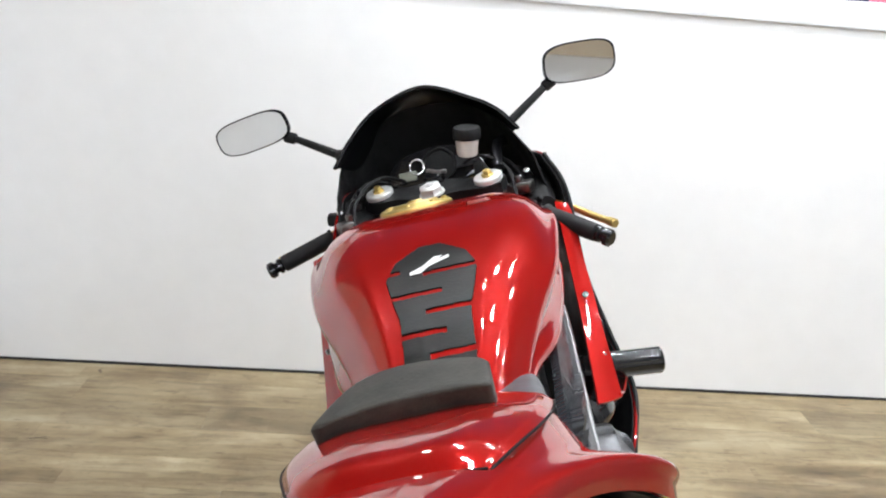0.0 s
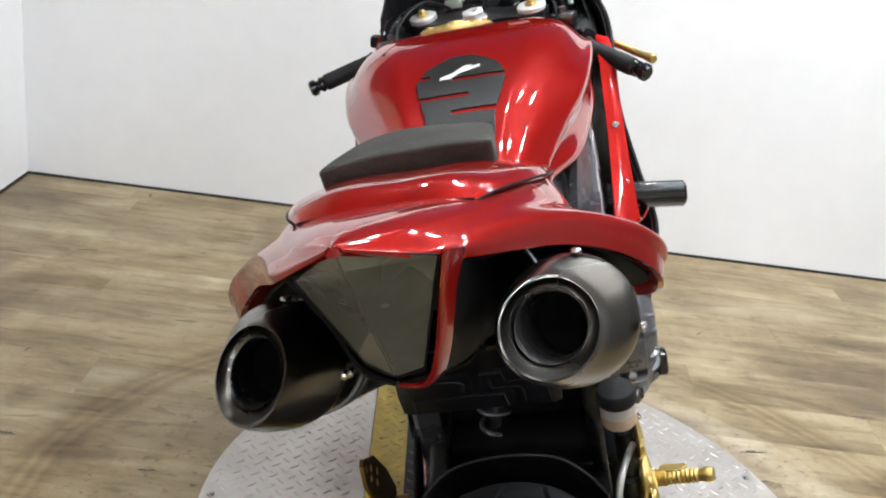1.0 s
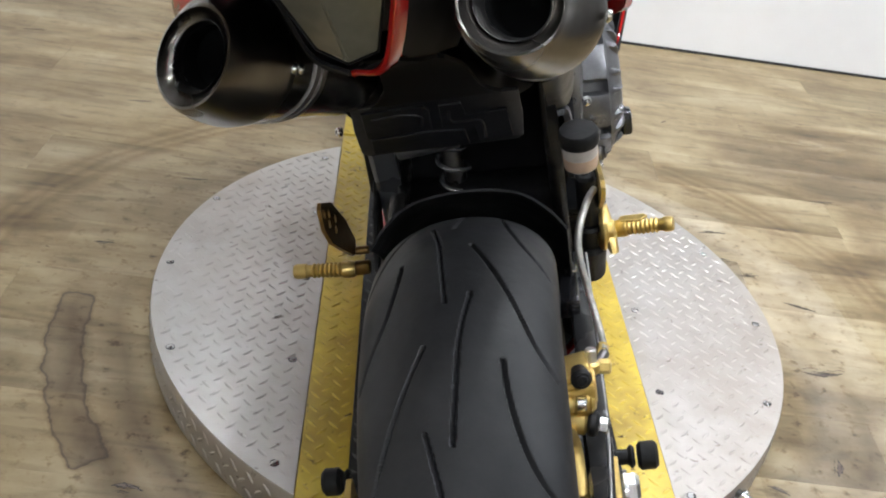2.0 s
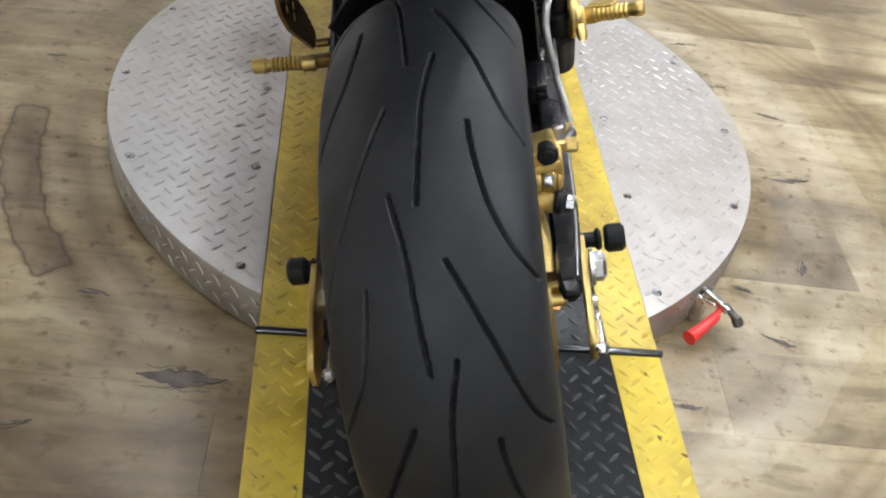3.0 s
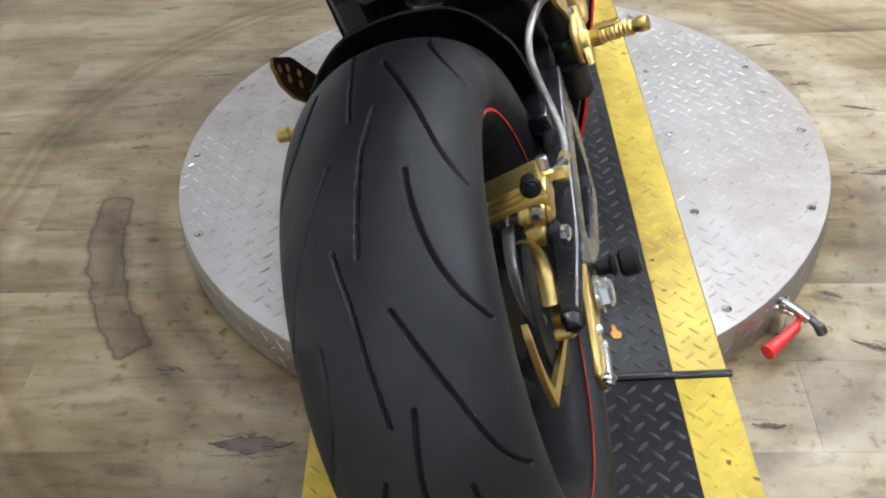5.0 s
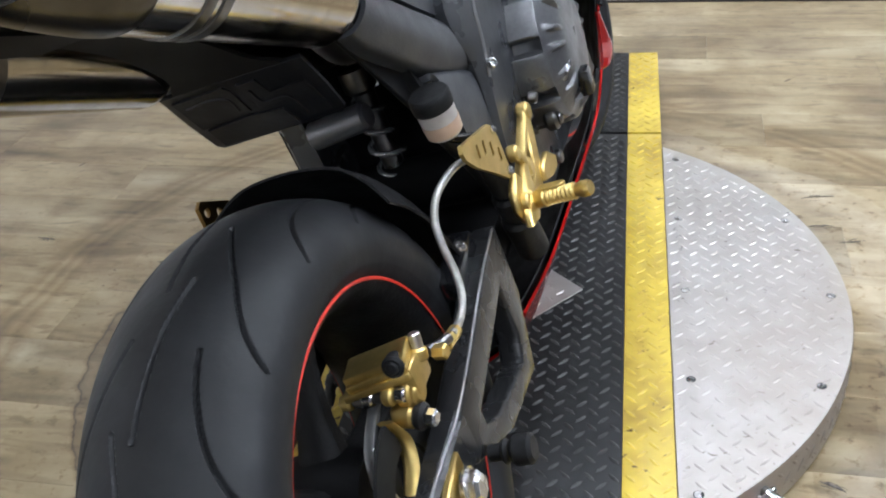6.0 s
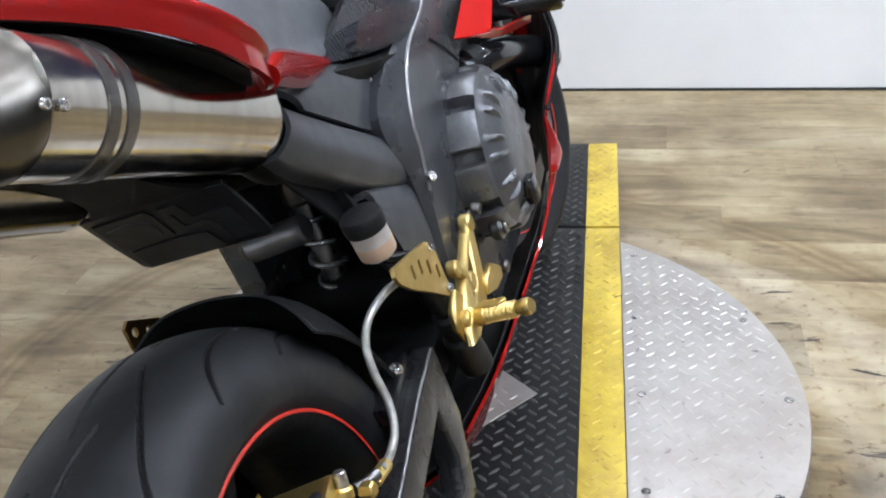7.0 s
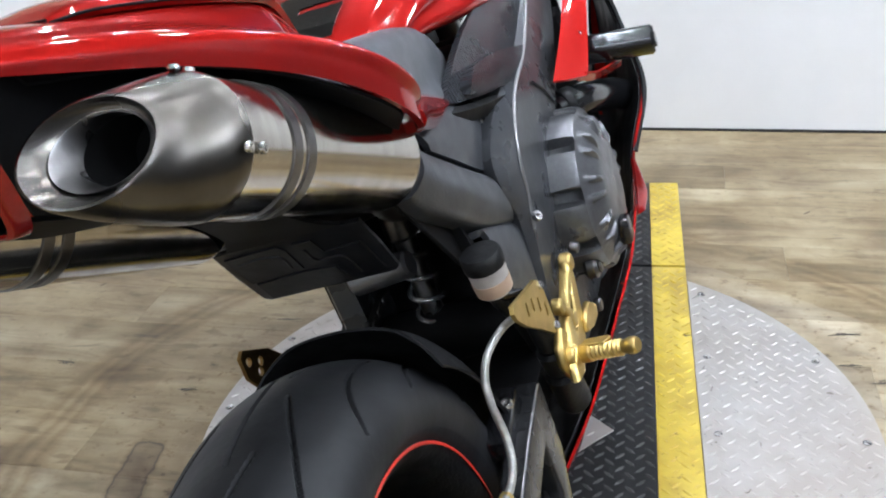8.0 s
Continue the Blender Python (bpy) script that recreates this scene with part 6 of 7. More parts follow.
both("fairing_lip", sheet([[(0.222, 0.757, 0.65), (0.232, 0.80, 0.635), (0.252, 0.90, 0.62)], [(0.206, 0.745, 0.645), (0.222, 0.80, 0.625), (0.245, 0.91, 0.605)]], 0.004, 8, 16), RED, bike, "red lower edge of the fairing")
pan_rows = [[(0.205, 0.93, 0.36), (0.190, 0.84, 0.31), (0.168, 0.70, 0.28), (0.145, 0.50, 0.26), (0.128, 0.36, 0.265)],
            [(0.160, 0.95, 0.28), (0.148, 0.86, 0.24), (0.128, 0.70, 0.215), (0.108, 0.50, 0.20), (0.095, 0.37, 0.215)],
            [(0.10, 0.98, 0.20), (0.09, 0.88, 0.175), (0.075, 0.70, 0.15), (0.065, 0.50, 0.15), (0.055, 0.39, 0.185)],
            [(CX, 1.00, 0.15), (CX, 0.88, 0.13), (CX, 0.70, 0.115), (CX, 0.48, 0.125), (CX, 0.34, 0.17)]]
both("belly_pan", sheet(pan_rows, 0.004, 26, 30), RED, bike, "glossy red belly pan")
both("pan_liner", sheet([[(x - 0.008, y, z + 0.008) for x, y, z in r] for r in pan_rows], 0.002, 20, 24), BLACK_MATT, bike, "black inner face of the belly pan")

# -- screen and cockpit --
screen_rows = []
for k, (dy, dz, sc) in enumerate(((0, 0, 1.0), (0.06, -0.012, 0.97), (0.14, -0.045, 0.86), (0.23, -0.115, 0.66), (0.31, -0.2, 0.42))):
    screen_rows.append([(CX + sc * x, y + dy, z + dz) for x, y, z in ((-0.176, 1.222, 1.022), (-0.139, 1.265, 1.062), (-0.082, 1.32, 1.102), (0.018, 1.352, 1.124), (0.110, 1.32, 1.085), (0.158, 1.265, 1.056), (0.188, 1.222, 1.018))])
screen = part("windscreen", sheet(screen_rows, 0.003, 26, 50), SCREEN, bike, "smoked black windscreen")
part("screen_edge", tube([screen_rows[0][i] for i in range(7)], 0.0035, 8, 50), BLACK_GLOSS, screen)
cowl_in = sheet([[(CX - 0.182, 1.19, 0.97), (CX - 0.165, 1.31, 1.02), (CX - 0.1, 1.42, 1.06), (CX, 1.46, 1.075), (CX + 0.1, 1.42, 1.06), (CX + 0.165, 1.31, 1.02), (CX + 0.205, 1.19, 0.97)],
                 [(CX - 0.196, 1.17, 0.86), (CX - 0.17, 1.33, 0.88), (CX - 0.1, 1.46, 0.88), (CX, 1.5, 0.88), (CX + 0.1, 1.46, 0.88), (CX + 0.17, 1.33, 0.88), (CX + 0.22, 1.17, 0.86)],
                 [(CX - 0.18, 1.19, 0.74), (CX - 0.16, 1.34, 0.74), (CX - 0.1, 1.46, 0.74), (CX, 1.5, 0.74), (CX + 0.1, 1.46, 0.74), (CX + 0.16, 1.34, 0.74), (CX + 0.2, 1.19, 0.74)]], 0.003, 16, 40)
part("cockpit_liner", cowl_in, BLACK_MATT, bike, "black inner cockpit cowl")
both("duct_cover", loft([[(0.14, y, z - 0.008), (0.195, y, z), (0.208, y, z - 0.025), (0.14, y, z - 0.035)] for y, z in ((1.14, 0.895), (1.20, 0.915), (1.30, 0.935))], 10, 16), BLACK_MATT, bike, "black cockpit side cover")[1].matrix_basis = SHIFT
dash = part("instrument_panel", moved(loft([[(-0.095 * k, y, 0), (-0.08 * k, y, 0.05 * k), (0, y, 0.068 * k), (0.08 * k, y, 0.05 * k), (0.095 * k, y, 0), (0, y, -0.02 * k)] for y, k in ((0, 0.92), (0.006, 1.0), (0.05, 0.98), (0.08, 0.8))], 14, 36), pose(CX + 0.01, 1.30, 0.945, -30, 0, -8)), BLACK_GLOSS, bike, "black instrument panel")
DM = pose(CX + 0.01, 1.30, 0.945, -30, 0, -8)
part("dial", moved(lathe([(-0.004, 0.036), (-0.008, 0.036), (-0.008, 0.032), (-0.002, 0.030), (-0.002, 0.001)], 32, "Y", (0.01, 0, 0.024)), DM), BLACK_MATT, dash, "round black dial")
part("display", moved(block((0.05, 0.006, 0.026), (0.066, -0.003, 0.024), 0.002), DM), GREY_COVER, dash, "grey display window")
part("display", moved(block((0.036, 0.006, 0.02), (-0.058, -0.003, 0.012), 0.002), DM), material("pale_display", (0.2, 0.21, 0.17), 0.3), dash, "pale display window")
part("hose_loop", tube([(0.12, 1.22, 0.95), (0.13, 1.30, 0.985), (0.165, 1.33, 0.975), (0.185, 1.26, 0.935), (0.19, 1.18, 0.88)], 0.011, 12, 30), BLACK_GLOSS, bike, "black cable loop")

# top yoke, in the turned steering frame
for s in (-1, 1):
    part("cable", tube([(CX + s * 0.06, 1.33, 0.93), (CX + s * 0.12, 1.30, 0.965), (CX + s * 0.165, 1.23, 0.945), (CX + s * 0.18, 1.15, 0.90)], 0.0042, 8, 24), BLACK_MATT, bike, "black control cable")
    part("cable", tube([(CX + s * 0.04, 1.32, 0.94), (CX + s * 0.10, 1.27, 0.975), (CX + s * 0.15, 1.21, 0.95), (CX + s * 0.155, 1.13, 0.91)], 0.0036, 8, 24), BLACK_MATT, bike, "black control cable")
    part("cover_screw", bolt_bm((CX + s * 0.185, 1.20, 0.938), (0, -0.5, 1), 0.006, 0.004), SILVER, bike, "small silver screw")
    part("lever_perch", joined(block((0.03, 0.035, 0.022), (CX + s * 0.175, 1.16, 0.917), 0.005, (0, 0, -s * 25)), rod((CX + s * 0.165, 1.165, 0.925), (CX + s * 0.165, 1.165, 0.94), 0.008, 12)), STEEL_DARK, bike, "dark metal lever perch")
perch = part("clutch_perch", joined(block((0.05, 0.036, 0.03), (-0.186, 1.262, 0.93), 0.008, (0, 14, 12)), block((0.026, 0.03, 0.024), (-0.222, 1.258, 0.917), 0.006, (0, 10, 0)), rod((-0.165, 1.262, 0.925), (-0.155, 1.25, 0.965), 0.007, 12)), BLACK_MATT, bike, "black clutch perch and switch block")
part("perch_clamp", joined(rod((-0.175, 1.25, 0.945), (-0.175, 1.236, 0.949), 0.006, 10), rod((-0.205, 1.25, 0.936), (-0.205, 1.238, 0.939), 0.005, 10)), STEEL_DARK, perch)
YOKE = pose(-0.011, 1.215, 0.932, 12, 0, -21)
yoke = part("top_yoke", moved(joined(ridged([[(x, -d, 0.012), (x, d * 0.7, 0.012), (x, d * 0.7, -0.012), (x, -d, -0.012)] for x, d in ((-0.145, 0.02), (-0.116, 0.034), (-0.06, 0.032), (0, 0.05), (0.06, 0.032), (0.116, 0.034), (0.145, 0.02))], 28)), YOKE), BLACK_MATT, bike, "matt black top yoke")
for s in (-1, 1):
    part("fork_cap", moved(lathe([(0.010, 0.028), (0.019, 0.028), (0.021, 0.026), (0.021, 0.009)], 32, "Z", (s * 0.116, 0, 0)), YOKE), SILVER, yoke, "silver fork cap")
    part("adjuster", moved(joined(lathe([(0.020, 0.0125), (0.023, 0.0125), (0.025, 0.011), (0.025, 0.008), (0.031, 0.008), (0.033, 0.006), (0.033, 0.001)], 6, "Z", (s * 0.116, 0, 0))), YOKE), GOLD, yoke, "gold preload adjuster")
part("stem_nut", moved(joined(lathe([(0.011, 0.021), (0.014, 0.023), (0.026, 0.022), (0.028, 0.019), (0.028, 0.010), (0.018, 0.009), (0.018, 0.001)], 6, "Z", (0.011, -0.036, 0.006)), lathe([(0.010, 0.025), (0.013, 0.025), (0.013, 0.015)], 28, "Z", (0.011, -0.036, 0.006))), YOKE), SILVER, yoke, "bright hexagonal stem nut")
part("ignition_barrel", moved(lathe([(0, 0.02), (0.02, 0.02), (0.024, 0.016), (0.024, 0.004), (0.02, 0.001)], 24, "Z", (-0.005, 0.03, 0.004)), YOKE), BLACK_GLOSS, yoke)
part("key_ring", tube([V(-0.035, 1.245, 0.985) + 0.014 * V(math.cos(a), 0.3 * math.sin(a), math.sin(a)) for a in np.linspace(0, 2 * math.pi, 24)], 0.0015, 6), STEEL, yoke, "thin steel key ring")
part("key", joined(block((0.03, 0.004, 0.007), (-0.005, 1.23, 0.972), 0.0015, (0, 15, -20)), rod((0.01, 1.225, 0.97), (0.02, 1.222, 0.968), 0.004)), STEEL_DARK, yoke)


def handlebar(name, inner, outer, s):
    a, b = Vector(inner), Vector(outer)
    d = (b - a).normalized()
    bar = part(name, rod(a, b - d * 0.02, 0.011, 16), STEEL_DARK, bike, "black clip-on handlebar with rubber grip")
    prof = [(0, 0.013), (0.002, 0.019), (0.006, 0.019)]
    for i in range(14):
        prof += [(0.01 + i * 0.0072, 0.0165), (0.0136 + i * 0.0072, 0.0172)]
    prof += [(0.115, 0.0165), (0.117, 0.013)]
    q = d.to_track_quat("Z", "Y").to_matrix().to_4x4()
    part("grip", moved(lathe(prof, 20, "Z"), Matrix.Translation(b - d * 0.142) @ q), GRIP, bar, "black rubber grip")
    part("bar_end", moved(lathe([(-0.026, 0.010), (-0.022, 0.0155), (-0.016, 0.0155), (-0.013, 0.011), (-0.010, 0.011), (-0.006, 0.0165), (0.004, 0.0165), (0.008, 0.012), (0.008, 0.001)], 20, "Z"), Matrix.Translation(b) @ q), BLACK_GLOSS, bar, "black bar-end weight")
    part("switch_box", moved(joined(block((0.036, 0.042, 0.034), (0, 0, 0), 0.008), block((0.012, 0.02, 0.012), (0.016, -0.01, 0.01), 0.003), rod((0, 0.02, 0.012), (0, 0.03, 0.016), 0.006)), Matrix.Translation(b - d * 0.17) @ q), BLACK_MATT, bar, "black switch box")
    part("clamp", moved(joined(lathe([(-0.02, 0.018), (0.012, 0.018), (0.014, 0.015)], 20, "Z"), block((0.02, 0.04, 0.025), (0, 0.015, 0), 0.005)), Matrix.Translation(a + d * 0.03) @ q), STEEL_DARK, bar)
    return bar


hl = handlebar("handlebar", (-0.135, 1.30, 0.90), (-0.369, 1.247, 0.846), -1)
hr = handlebar("handlebar", (0.112, 1.20, 0.90), (0.282, 1.04, 0.818), 1)
part("brake_lever", tube([(0.145, 1.225, 0.882), (0.19, 1.205, 0.872), (0.235, 1.165, 0.858), (0.275, 1.11, 0.842), (0.296, 1.075, 0.836)], 0.0068, 12, 24), GOLD, hr, "gold brake lever")
part("lever_tip", rod((0.293, 1.08, 0.837), (0.302, 1.062, 0.834), 0.0085, 14), GOLD, hr)
part("clutch_lever", tube([(-0.16, 1.34, 0.89), (-0.22, 1.345, 0.875), (-0.30, 1.33, 0.86), (-0.36, 1.30, 0.85)], 0.0065, 10, 20), GOLD, hl, "gold clutch lever")
RES = pose(0.071, 1.235, 1.008, 6, 10, 0)
resv = part("brake_reservoir", moved(lathe([(-0.022, 0.001), (-0.022, 0.018), (-0.018, 0.020), (0.012, 0.023), (0.013, 0.001)], 32, "Z"), RES), FLUID_BOX, bike, "clouded white front brake reservoir with black lid")
part("lid", moved(lathe([(0.012, 0.001), (0.012, 0.0265), (0.016, 0.0275), (0.03, 0.0275), (0.034, 0.025), (0.034, 0.001)], 24, "Z"), RES), BLACK_MATT, resv, "black screw lid")
part("bracket", joined(block((0.018, 0.016, 0.03), (0.082, 1.235, 0.958), 0.003), rod((0.09, 1.235, 0.965), (0.12, 1.20, 0.91), 0.006)), BLACK_MATT, resv)


def rear_mirror(s, centre, foot, w, h, tilt):
    c = Vector(centre)
    outline = [(s * w * (abs(math.cos(a)) ** 0.62) * math.copysign(1, math.cos(a)) + s * 0.12 * h * math.sin(a), h * (abs(math.sin(a)) ** 0.62) * math.copysign(1, math.sin(a))) for a in np.linspace(0, 2 * math.pi, 48, endpoint=False)]
    m = Matrix.Translation(c) @ pose(0, 0, 0, 86.5, tilt, -2.5 + s * 1.5)
    shell = []
    for z, k in ((0.003, 0.97), (0.006, 1.0), (0.0, 1.03), (-0.012, 1.0), (-0.028, 0.8), (-0.034, 0.4)):
        shell.append([(x * k, y * k, z) for x, y in outline])
    body = part("rear_mirror", moved(skin(shell), m), BLACK_GLOSS, bike, "black rear-view mirror on a slim stalk")
    part("glass", moved(skin([[(x * 0.955, y * 0.94, 0.0066) for x, y in outline], [(x * 0.955, y * 0.94, 0.0074) for x, y in outline]]), m), MIRROR, body, "mirror glass")
    root = c + Vector((-s * w * 0.92, 0.012, -h * 0.75))
    f = Vector(foot)
    part("stalk", joined(rod(root, f, 0.0075, 14, 0.0095), rod(root + (c - root) * 0.15, root + (f - root) * 0.12, 0.012, 14), rod(f + (root - f) * 0.12, f, 0.012, 12, 0.015)), BLACK_MATT, body, "black mirror stalk")
    return body


rear_mirror(-1, (-0.362, 1.40, 1.106), (-0.185, 1.36, 1.02), 0.078, 0.036, -8)
rear_mirror(1, (0.332, 1.40, 1.096), (0.155, 1.36, 1.005), 0.074, 0.040, 4)

# -- rearsets, reservoir and hose --
def pierced_plate(outline, holes, x, depth):
    """A flat plate in a fore-and-aft plane, (y, z) outlines, with openings right through it."""
    bm = bmesh.new()
    for loop in (outline, *holes):
        vs = [bm.verts.new((x, y, z)) for y, z in loop]
        for k in range(len(vs)):
            bm.edges.new((vs[k], vs[(k + 1) % len(vs)]))
    bmesh.ops.triangle_fill(bm, use_beauty=True, edges=bm.edges[:])
    r = bmesh.ops.extrude_face_region(bm, geom=bm.faces[:])
    bmesh.ops.translate(bm, verts=[v for v in r["geom"] if isinstance(v, bmesh.types.BMVert)], vec=(depth, 0, 0))
    bmesh.ops.recalc_face_normals(bm, faces=bm.faces[:])
    return bm


def left_rearset():
    """Only the footrest, its block and a small rounded heel guard stand clear of the frame here."""
    hanger = part("footrest_bracket", joined(side_plate([(0.50, 0.47), (0.51, 0.45), (0.44, 0.39), (0.39, 0.375), (0.375, 0.39), (0.39, 0.41), (0.45, 0.45)], -0.158, 0.008, 0.002)), BLACK_MATT, bike, "black footrest bracket")
    a, b = V(-0.186, 0.386, 0.392), V(-0.274, 0.386, 0.398)
    knurled = [(0, 0.0105), (0.004, 0.012), (0.018, 0.012), (0.02, 0.009)]
    for i in range(7):
        knurled += [(0.023 + i * 0.006, 0.011), (0.026 + i * 0.006, 0.0085)]
    knurled += [(0.068, 0.009), (0.070, 0.0108), (0.084, 0.0108), (0.088, 0.009), (0.088, 0.001)]
    part("footrest", moved(lathe(knurled, 18, "Z"), Matrix.Translation(a) @ (b - a).to_track_quat("Z", "Y").to_matrix().to_4x4()), GOLD, hanger, "knurled gold footrest")
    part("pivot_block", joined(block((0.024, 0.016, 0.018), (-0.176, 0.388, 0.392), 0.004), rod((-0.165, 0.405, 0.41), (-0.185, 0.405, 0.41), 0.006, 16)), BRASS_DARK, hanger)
    rim = [(0.279, 0.520), (0.281, 0.548), (0.292, 0.553), (0.345, 0.524), (0.40, 0.465), (0.43, 0.415), (0.422, 0.402), (0.40, 0.405), (0.345, 0.45), (0.30, 0.488)]
    round_holes = [[(y + 0.006 * math.cos(a), z + 0.006 * math.sin(a)) for a in np.linspace(0, 2 * math.pi, 12, endpoint=False)] for y, z in ((0.294, 0.535), (0.309, 0.512), (0.318, 0.522), (0.335, 0.488), (0.345, 0.499))]
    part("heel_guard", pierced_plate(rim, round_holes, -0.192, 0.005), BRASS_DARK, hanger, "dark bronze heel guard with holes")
    return hanger


def right_rearset():
    """Footrest bracket, peg and slotted heel guard."""
    hanger = part("footrest_bracket", joined(
        loft([[(x, y - w, z), (x + 0.012, y - w, z), (x + 0.012, y + w, z), (x, y + w, z)] for x, y, z, w in ((0.155, 0.54, 0.465, 0.012), (0.156, 0.50, 0.45, 0.011), (0.158, 0.44, 0.43, 0.014), (0.165, 0.405, 0.405, 0.02), (0.168, 0.385, 0.385, 0.018))], 14, 12),
        side_plate([(0.545, 0.474), (0.53, 0.478), (0.505, 0.45), (0.478, 0.405), (0.45, 0.395), (0.425, 0.42), (0.40, 0.446), (0.372, 0.43), (0.366, 0.405), (0.385, 0.378), (0.43, 0.362), (0.49, 0.372), (0.515, 0.40), (0.53, 0.43)], 0.158, 0.011, 0.003), side_plate([(0.565, 0.362), (0.574, 0.376), (0.54, 0.40), (0.50, 0.398), (0.49, 0.38), (0.53, 0.365)], 0.166, 0.009, 0.002), rod((0.156, 0.432, 0.455), (0.171, 0.432, 0.455), 0.011, 18), block((0.012, 0.05, 0.012), (0.166, 0.452, 0.43), 0.003, (-52, 0, 0)), rod((0.158, 0.46, 0.42), (0.173, 0.46, 0.42), 0.013, 18), rod((0.155, 0.535, 0.465), (0.172, 0.535, 0.465), 0.013, 18)), GOLD, bike, "gold footrest bracket")
    prof = [(0, 0.012), (0.004, 0.0135), (0.018, 0.0135), (0.02, 0.0105)]
    for i in range(7):
        prof += [(0.023 + i * 0.006, 0.0125), (0.026 + i * 0.006, 0.0095)]
    prof += [(0.068, 0.0105), (0.070, 0.012), (0.078, 0.012), (0.082, 0.010), (0.082, 0.001)]
    a, b = V(0.178, 0.403, 0.400), V(0.265, 0.379, 0.413)
    part("toe_plate", plate([(0.0, -0.006), (0.01, -0.008), (0.034, -0.008), (0.042, 0.002), (0.036, 0.008), (0.004, 0.008)], 0.004, Matrix.Translation(a + V(0.006, 0.004, 0.0095)) @ pose(0, 0, 0, 0, -8.5, -15), 0.001), GOLD, hanger)
    part("footrest", moved(lathe([(q, r * 0.88) for q, r in prof], 18, "Z"), Matrix.Translation(a) @ (b - a).to_track_quat("Z", "Y").to_matrix().to_4x4()), GOLD, hanger, "knurled gold footrest")
    part("pivot_block", joined(block((0.026, 0.032, 0.032), (0.168, 0.398, 0.396), 0.006, (30, 0, 0)), rod((0.16, 0.388, 0.408), (0.178, 0.388, 0.408), 0.0115, 20)), GOLD, hanger)
    guard_poly = [(0.395 + (y - 0.395) * 0.9, 0.478 + (z - 0.478) * 0.92) for y, z in [(0.254, 0.546), (0.258, 0.555), (0.375, 0.528), (0.392, 0.517), (0.398, 0.50), (0.400, 0.452), (0.396, 0.441), (0.386, 0.441), (0.34, 0.474), (0.285, 0.511), (0.258, 0.535)]]
    slots = [[(y - 0.004, z - 0.008), (y + 0.003, z - 0.008), (y + 0.006, z + 0.008), (y - 0.001, z + 0.008)] for y, z in ((0.314, 0.519), (0.338, 0.512), (0.361, 0.499), (0.382, 0.481))]
    part("heel_guard", pierced_plate(guard_poly, slots, 0.159, 0.005), GOLD, hanger, "gold slotted heel guard", 30)
    each("guard_bolt", [bolt_bm((0.164, 0.385, 0.512), (1, -0.3, 0.3), 0.005, 0.005), bolt_bm((0.164, 0.392, 0.452), (1, -0.3, 0.3), 0.006, 0.005)], STEEL, hanger)
    return hanger


right_rearset()
left_rearset()
part("master_cylinder", joined(rod((0.146, 0.37, 0.51), (0.146, 0.40, 0.42), 0.015, 18), rod((0.146, 0.40, 0.42), (0.146, 0.42, 0.37), 0.02, 18), rod((0.146, 0.41, 0.38), (0.142, 0.44, 0.31), 0.022, 18)), BLACK_MATT, bike, "black rear brake cylinder")
RR = pose(0.139, 0.305, 0.578, 8, 0, 0)
rres = part("rear_reservoir", moved(lathe([(-0.026, 0.001), (-0.026, 0.017), (-0.023, 0.0205), (0.012, 0.0225), (0.012, 0.001)], 32, "Z"), RR), REAR_BOX, bike, "clouded rear brake reservoir, greyed for its shade, with black lid")
part("lid", moved(lathe([(0.010, 0.001), (0.010, 0.0235), (0.013, 0.0242), (0.026, 0.0242), (0.029, 0.022), (0.029, 0.001)], 24, "Z"), RR), BLACK_MATT, rres, "black screw lid")
part("fluid", moved(lathe([(-0.024, 0.0185), (-0.022, 0.0212), (-0.006, 0.0222), (-0.006, 0.018)], 32, "Z", closed=True), RR), FLUID, rres, "amber brake fluid line")
part("outlet", tube([(0.139, 0.305, 0.555), (0.142, 0.32, 0.54), (0.146, 0.36, 0.52)], 0.006, 10, 12), BLACK_GLOSS, rres)
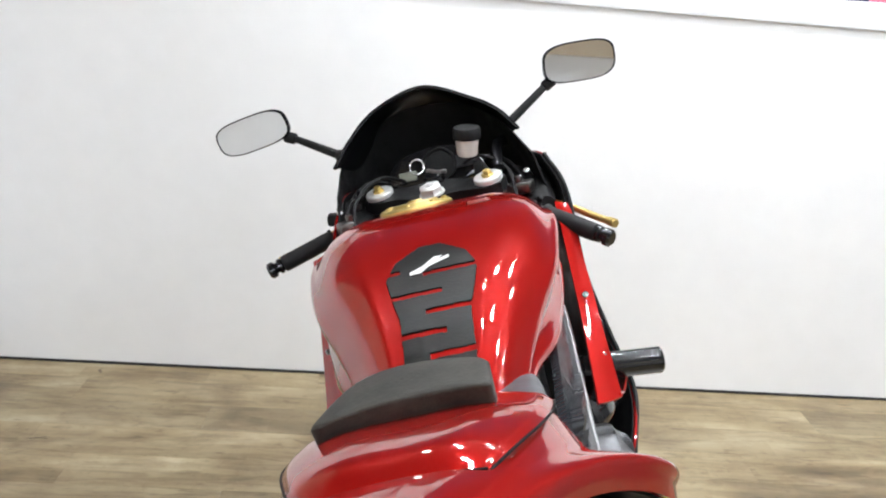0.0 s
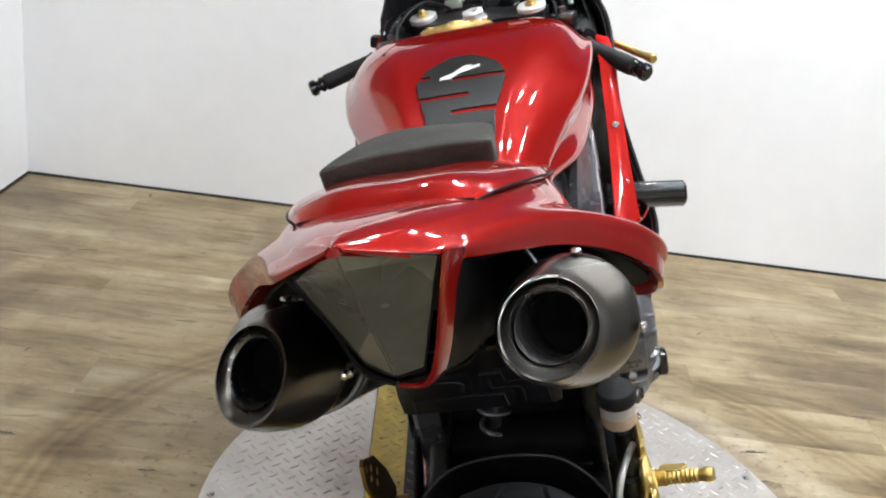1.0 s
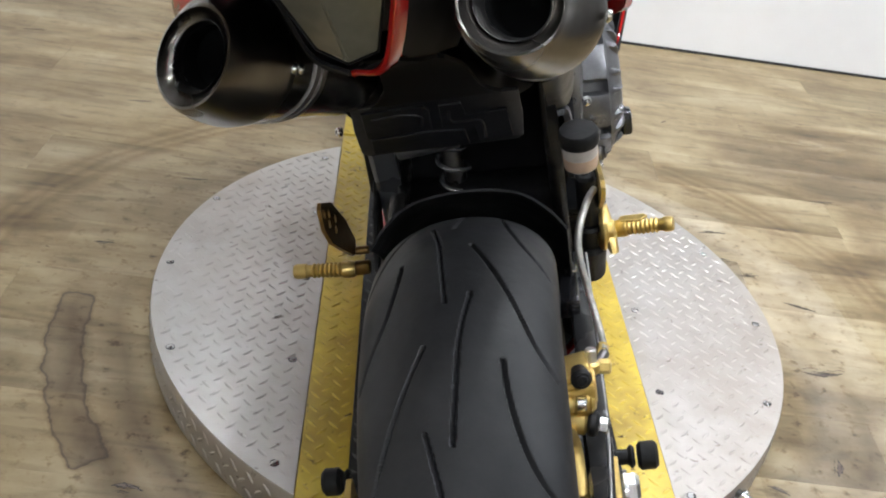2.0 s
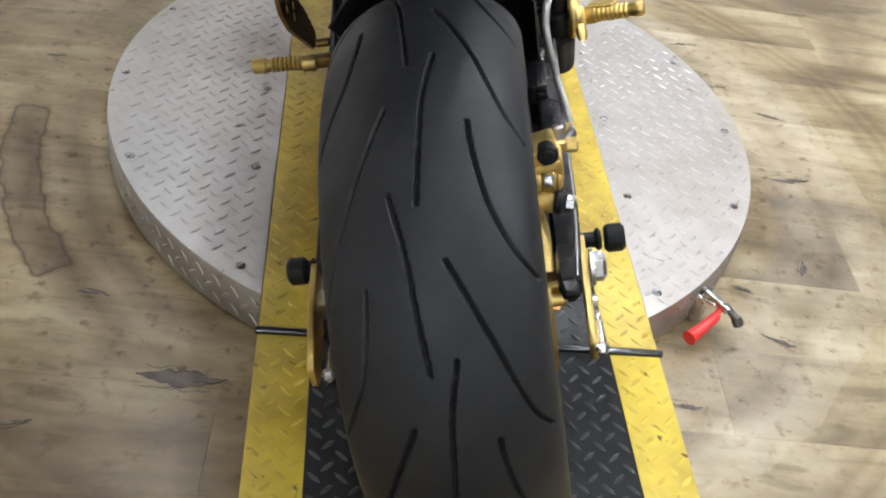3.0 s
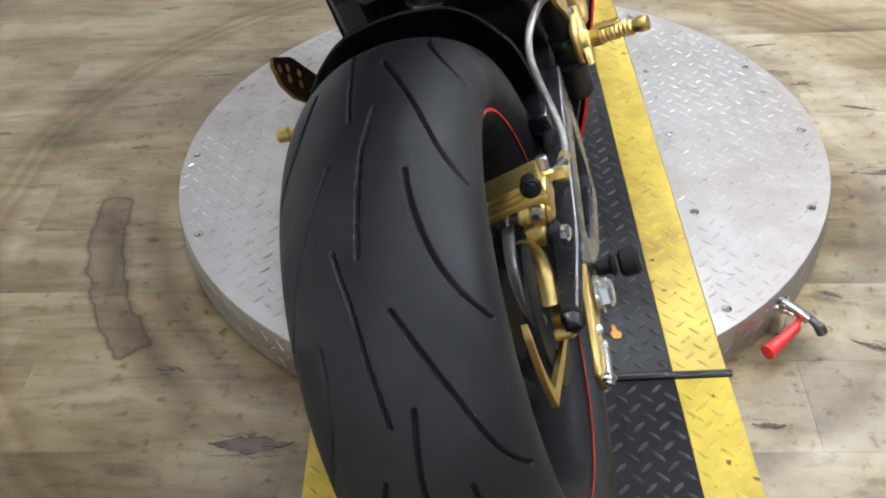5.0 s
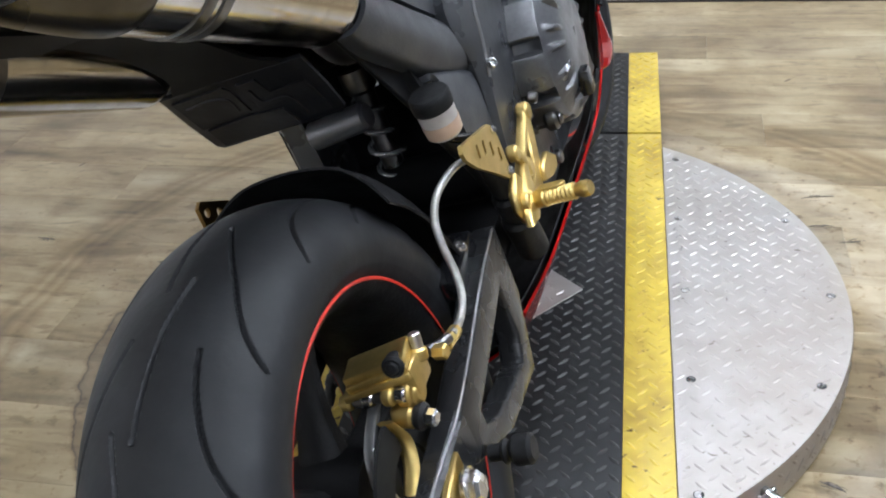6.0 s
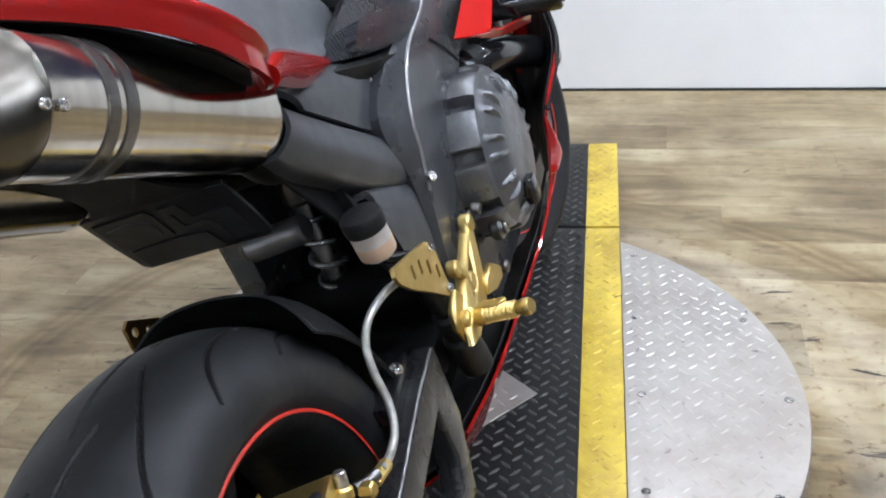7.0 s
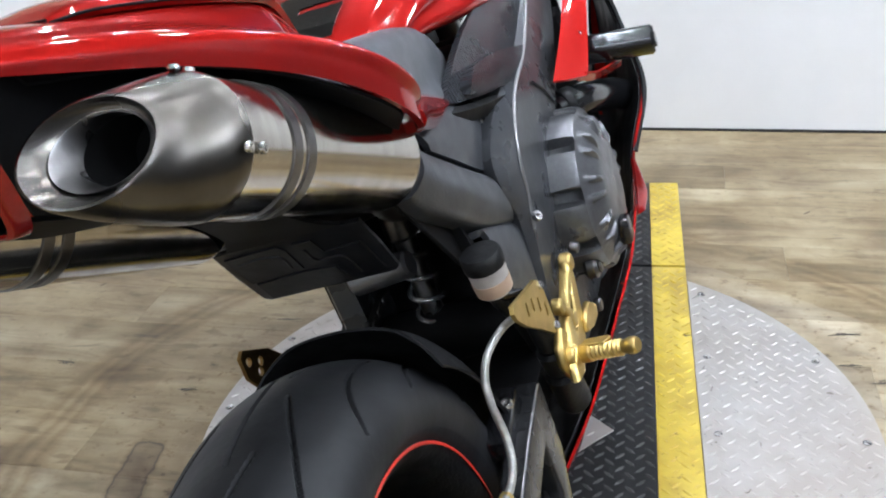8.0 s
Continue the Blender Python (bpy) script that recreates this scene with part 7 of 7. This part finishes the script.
hose = part("brake_hose", tube([(0.152, 0.315, 0.515), (0.142, 0.278, 0.522), (0.13, 0.24, 0.515), (0.124, 0.22, 0.495), (0.126, 0.208, 0.468), (0.131, 0.20, 0.435), (0.136, 0.178, 0.416), (0.139, 0.145, 0.412), (0.139, 0.115, 0.416)], 0.0045, 10, 60), HOSE, bike, "braided rear brake hose")
part("hose_fitting", rod((0.139, 0.13, 0.412), (0.134, 0.10, 0.414), 0.0075, 6), GOLD, hose)

part("brake_pedal", joined(tube([(0.18, 0.62, 0.41), (0.20, 0.645, 0.42), (0.222, 0.665, 0.435)], 0.006, 10, 12), block((0.022, 0.03, 0.04), (0.224, 0.668, 0.435), 0.006)), BLACK_GLOSS, bike, "black brake pedal")

# -- side stand and bits on the left --
stand = part("side_stand", joined(tube([(-0.12, 0.62, 0.33), (-0.20, 0.64, 0.18), (-0.262, 0.65, 0.045)], 0.012, 14, 16), block((0.05, 0.06, 0.008), (-0.27, 0.65, 0.035), 0.003, (0, -16.6, 0))), STEEL_DARK, bike, "dark steel side stand")
# Enlarged plate hides the grey engine, so the recess is shaded by colour.
part("inner_mudguard", loft([[(x, y, z) for x, z in ((-0.125, z0), (0.11, z0), (0.12, z0 - 0.32), (-0.13, z0 - 0.32))] for y, z0 in ((0.60, 0.65), (0.605, 0.66), (0.615, 0.66), (0.622, 0.65))], 10, 16), LINER, bike, "black inner mudguard, enlarged to darken the recess behind the shock")


# ---- floor planks, last ----
PW, PL = 0.182, 1.22
plank_mesh = None
rows = int(DEEP / PW) + 2
for r in range(rows):
    off = (r * 0.37 % 1) * PL
    for c in range(-1, int(WIDE / PL) + 1):
        x0, x1 = max(-0.09, c * PL + off), min(WIDE + 0.09, (c + 1) * PL + off)
        if x1 - x0 < 0.05:
            continue
        full = x1 - x0 > PL - 1e-6
        if full and plank_mesh:
            ob = new("plank", plank_mesh)
            ob.parent = floor
        else:
            ob = finish("plank", block((x1 - x0 - 0.0003, PW - 0.0003, 0.006), bevel=0.0003, seg=1), PLANK, floor, smooth=False)
            if full:
                plank_mesh = ob.data
        ob.matrix_basis = Matrix.Translation(Vector(((x0 + x1) / 2, -(r + 0.5) * PW + 0.05, -0.003)) - Vector((WIDE / 2, -DEEP / 2, -0.031)))
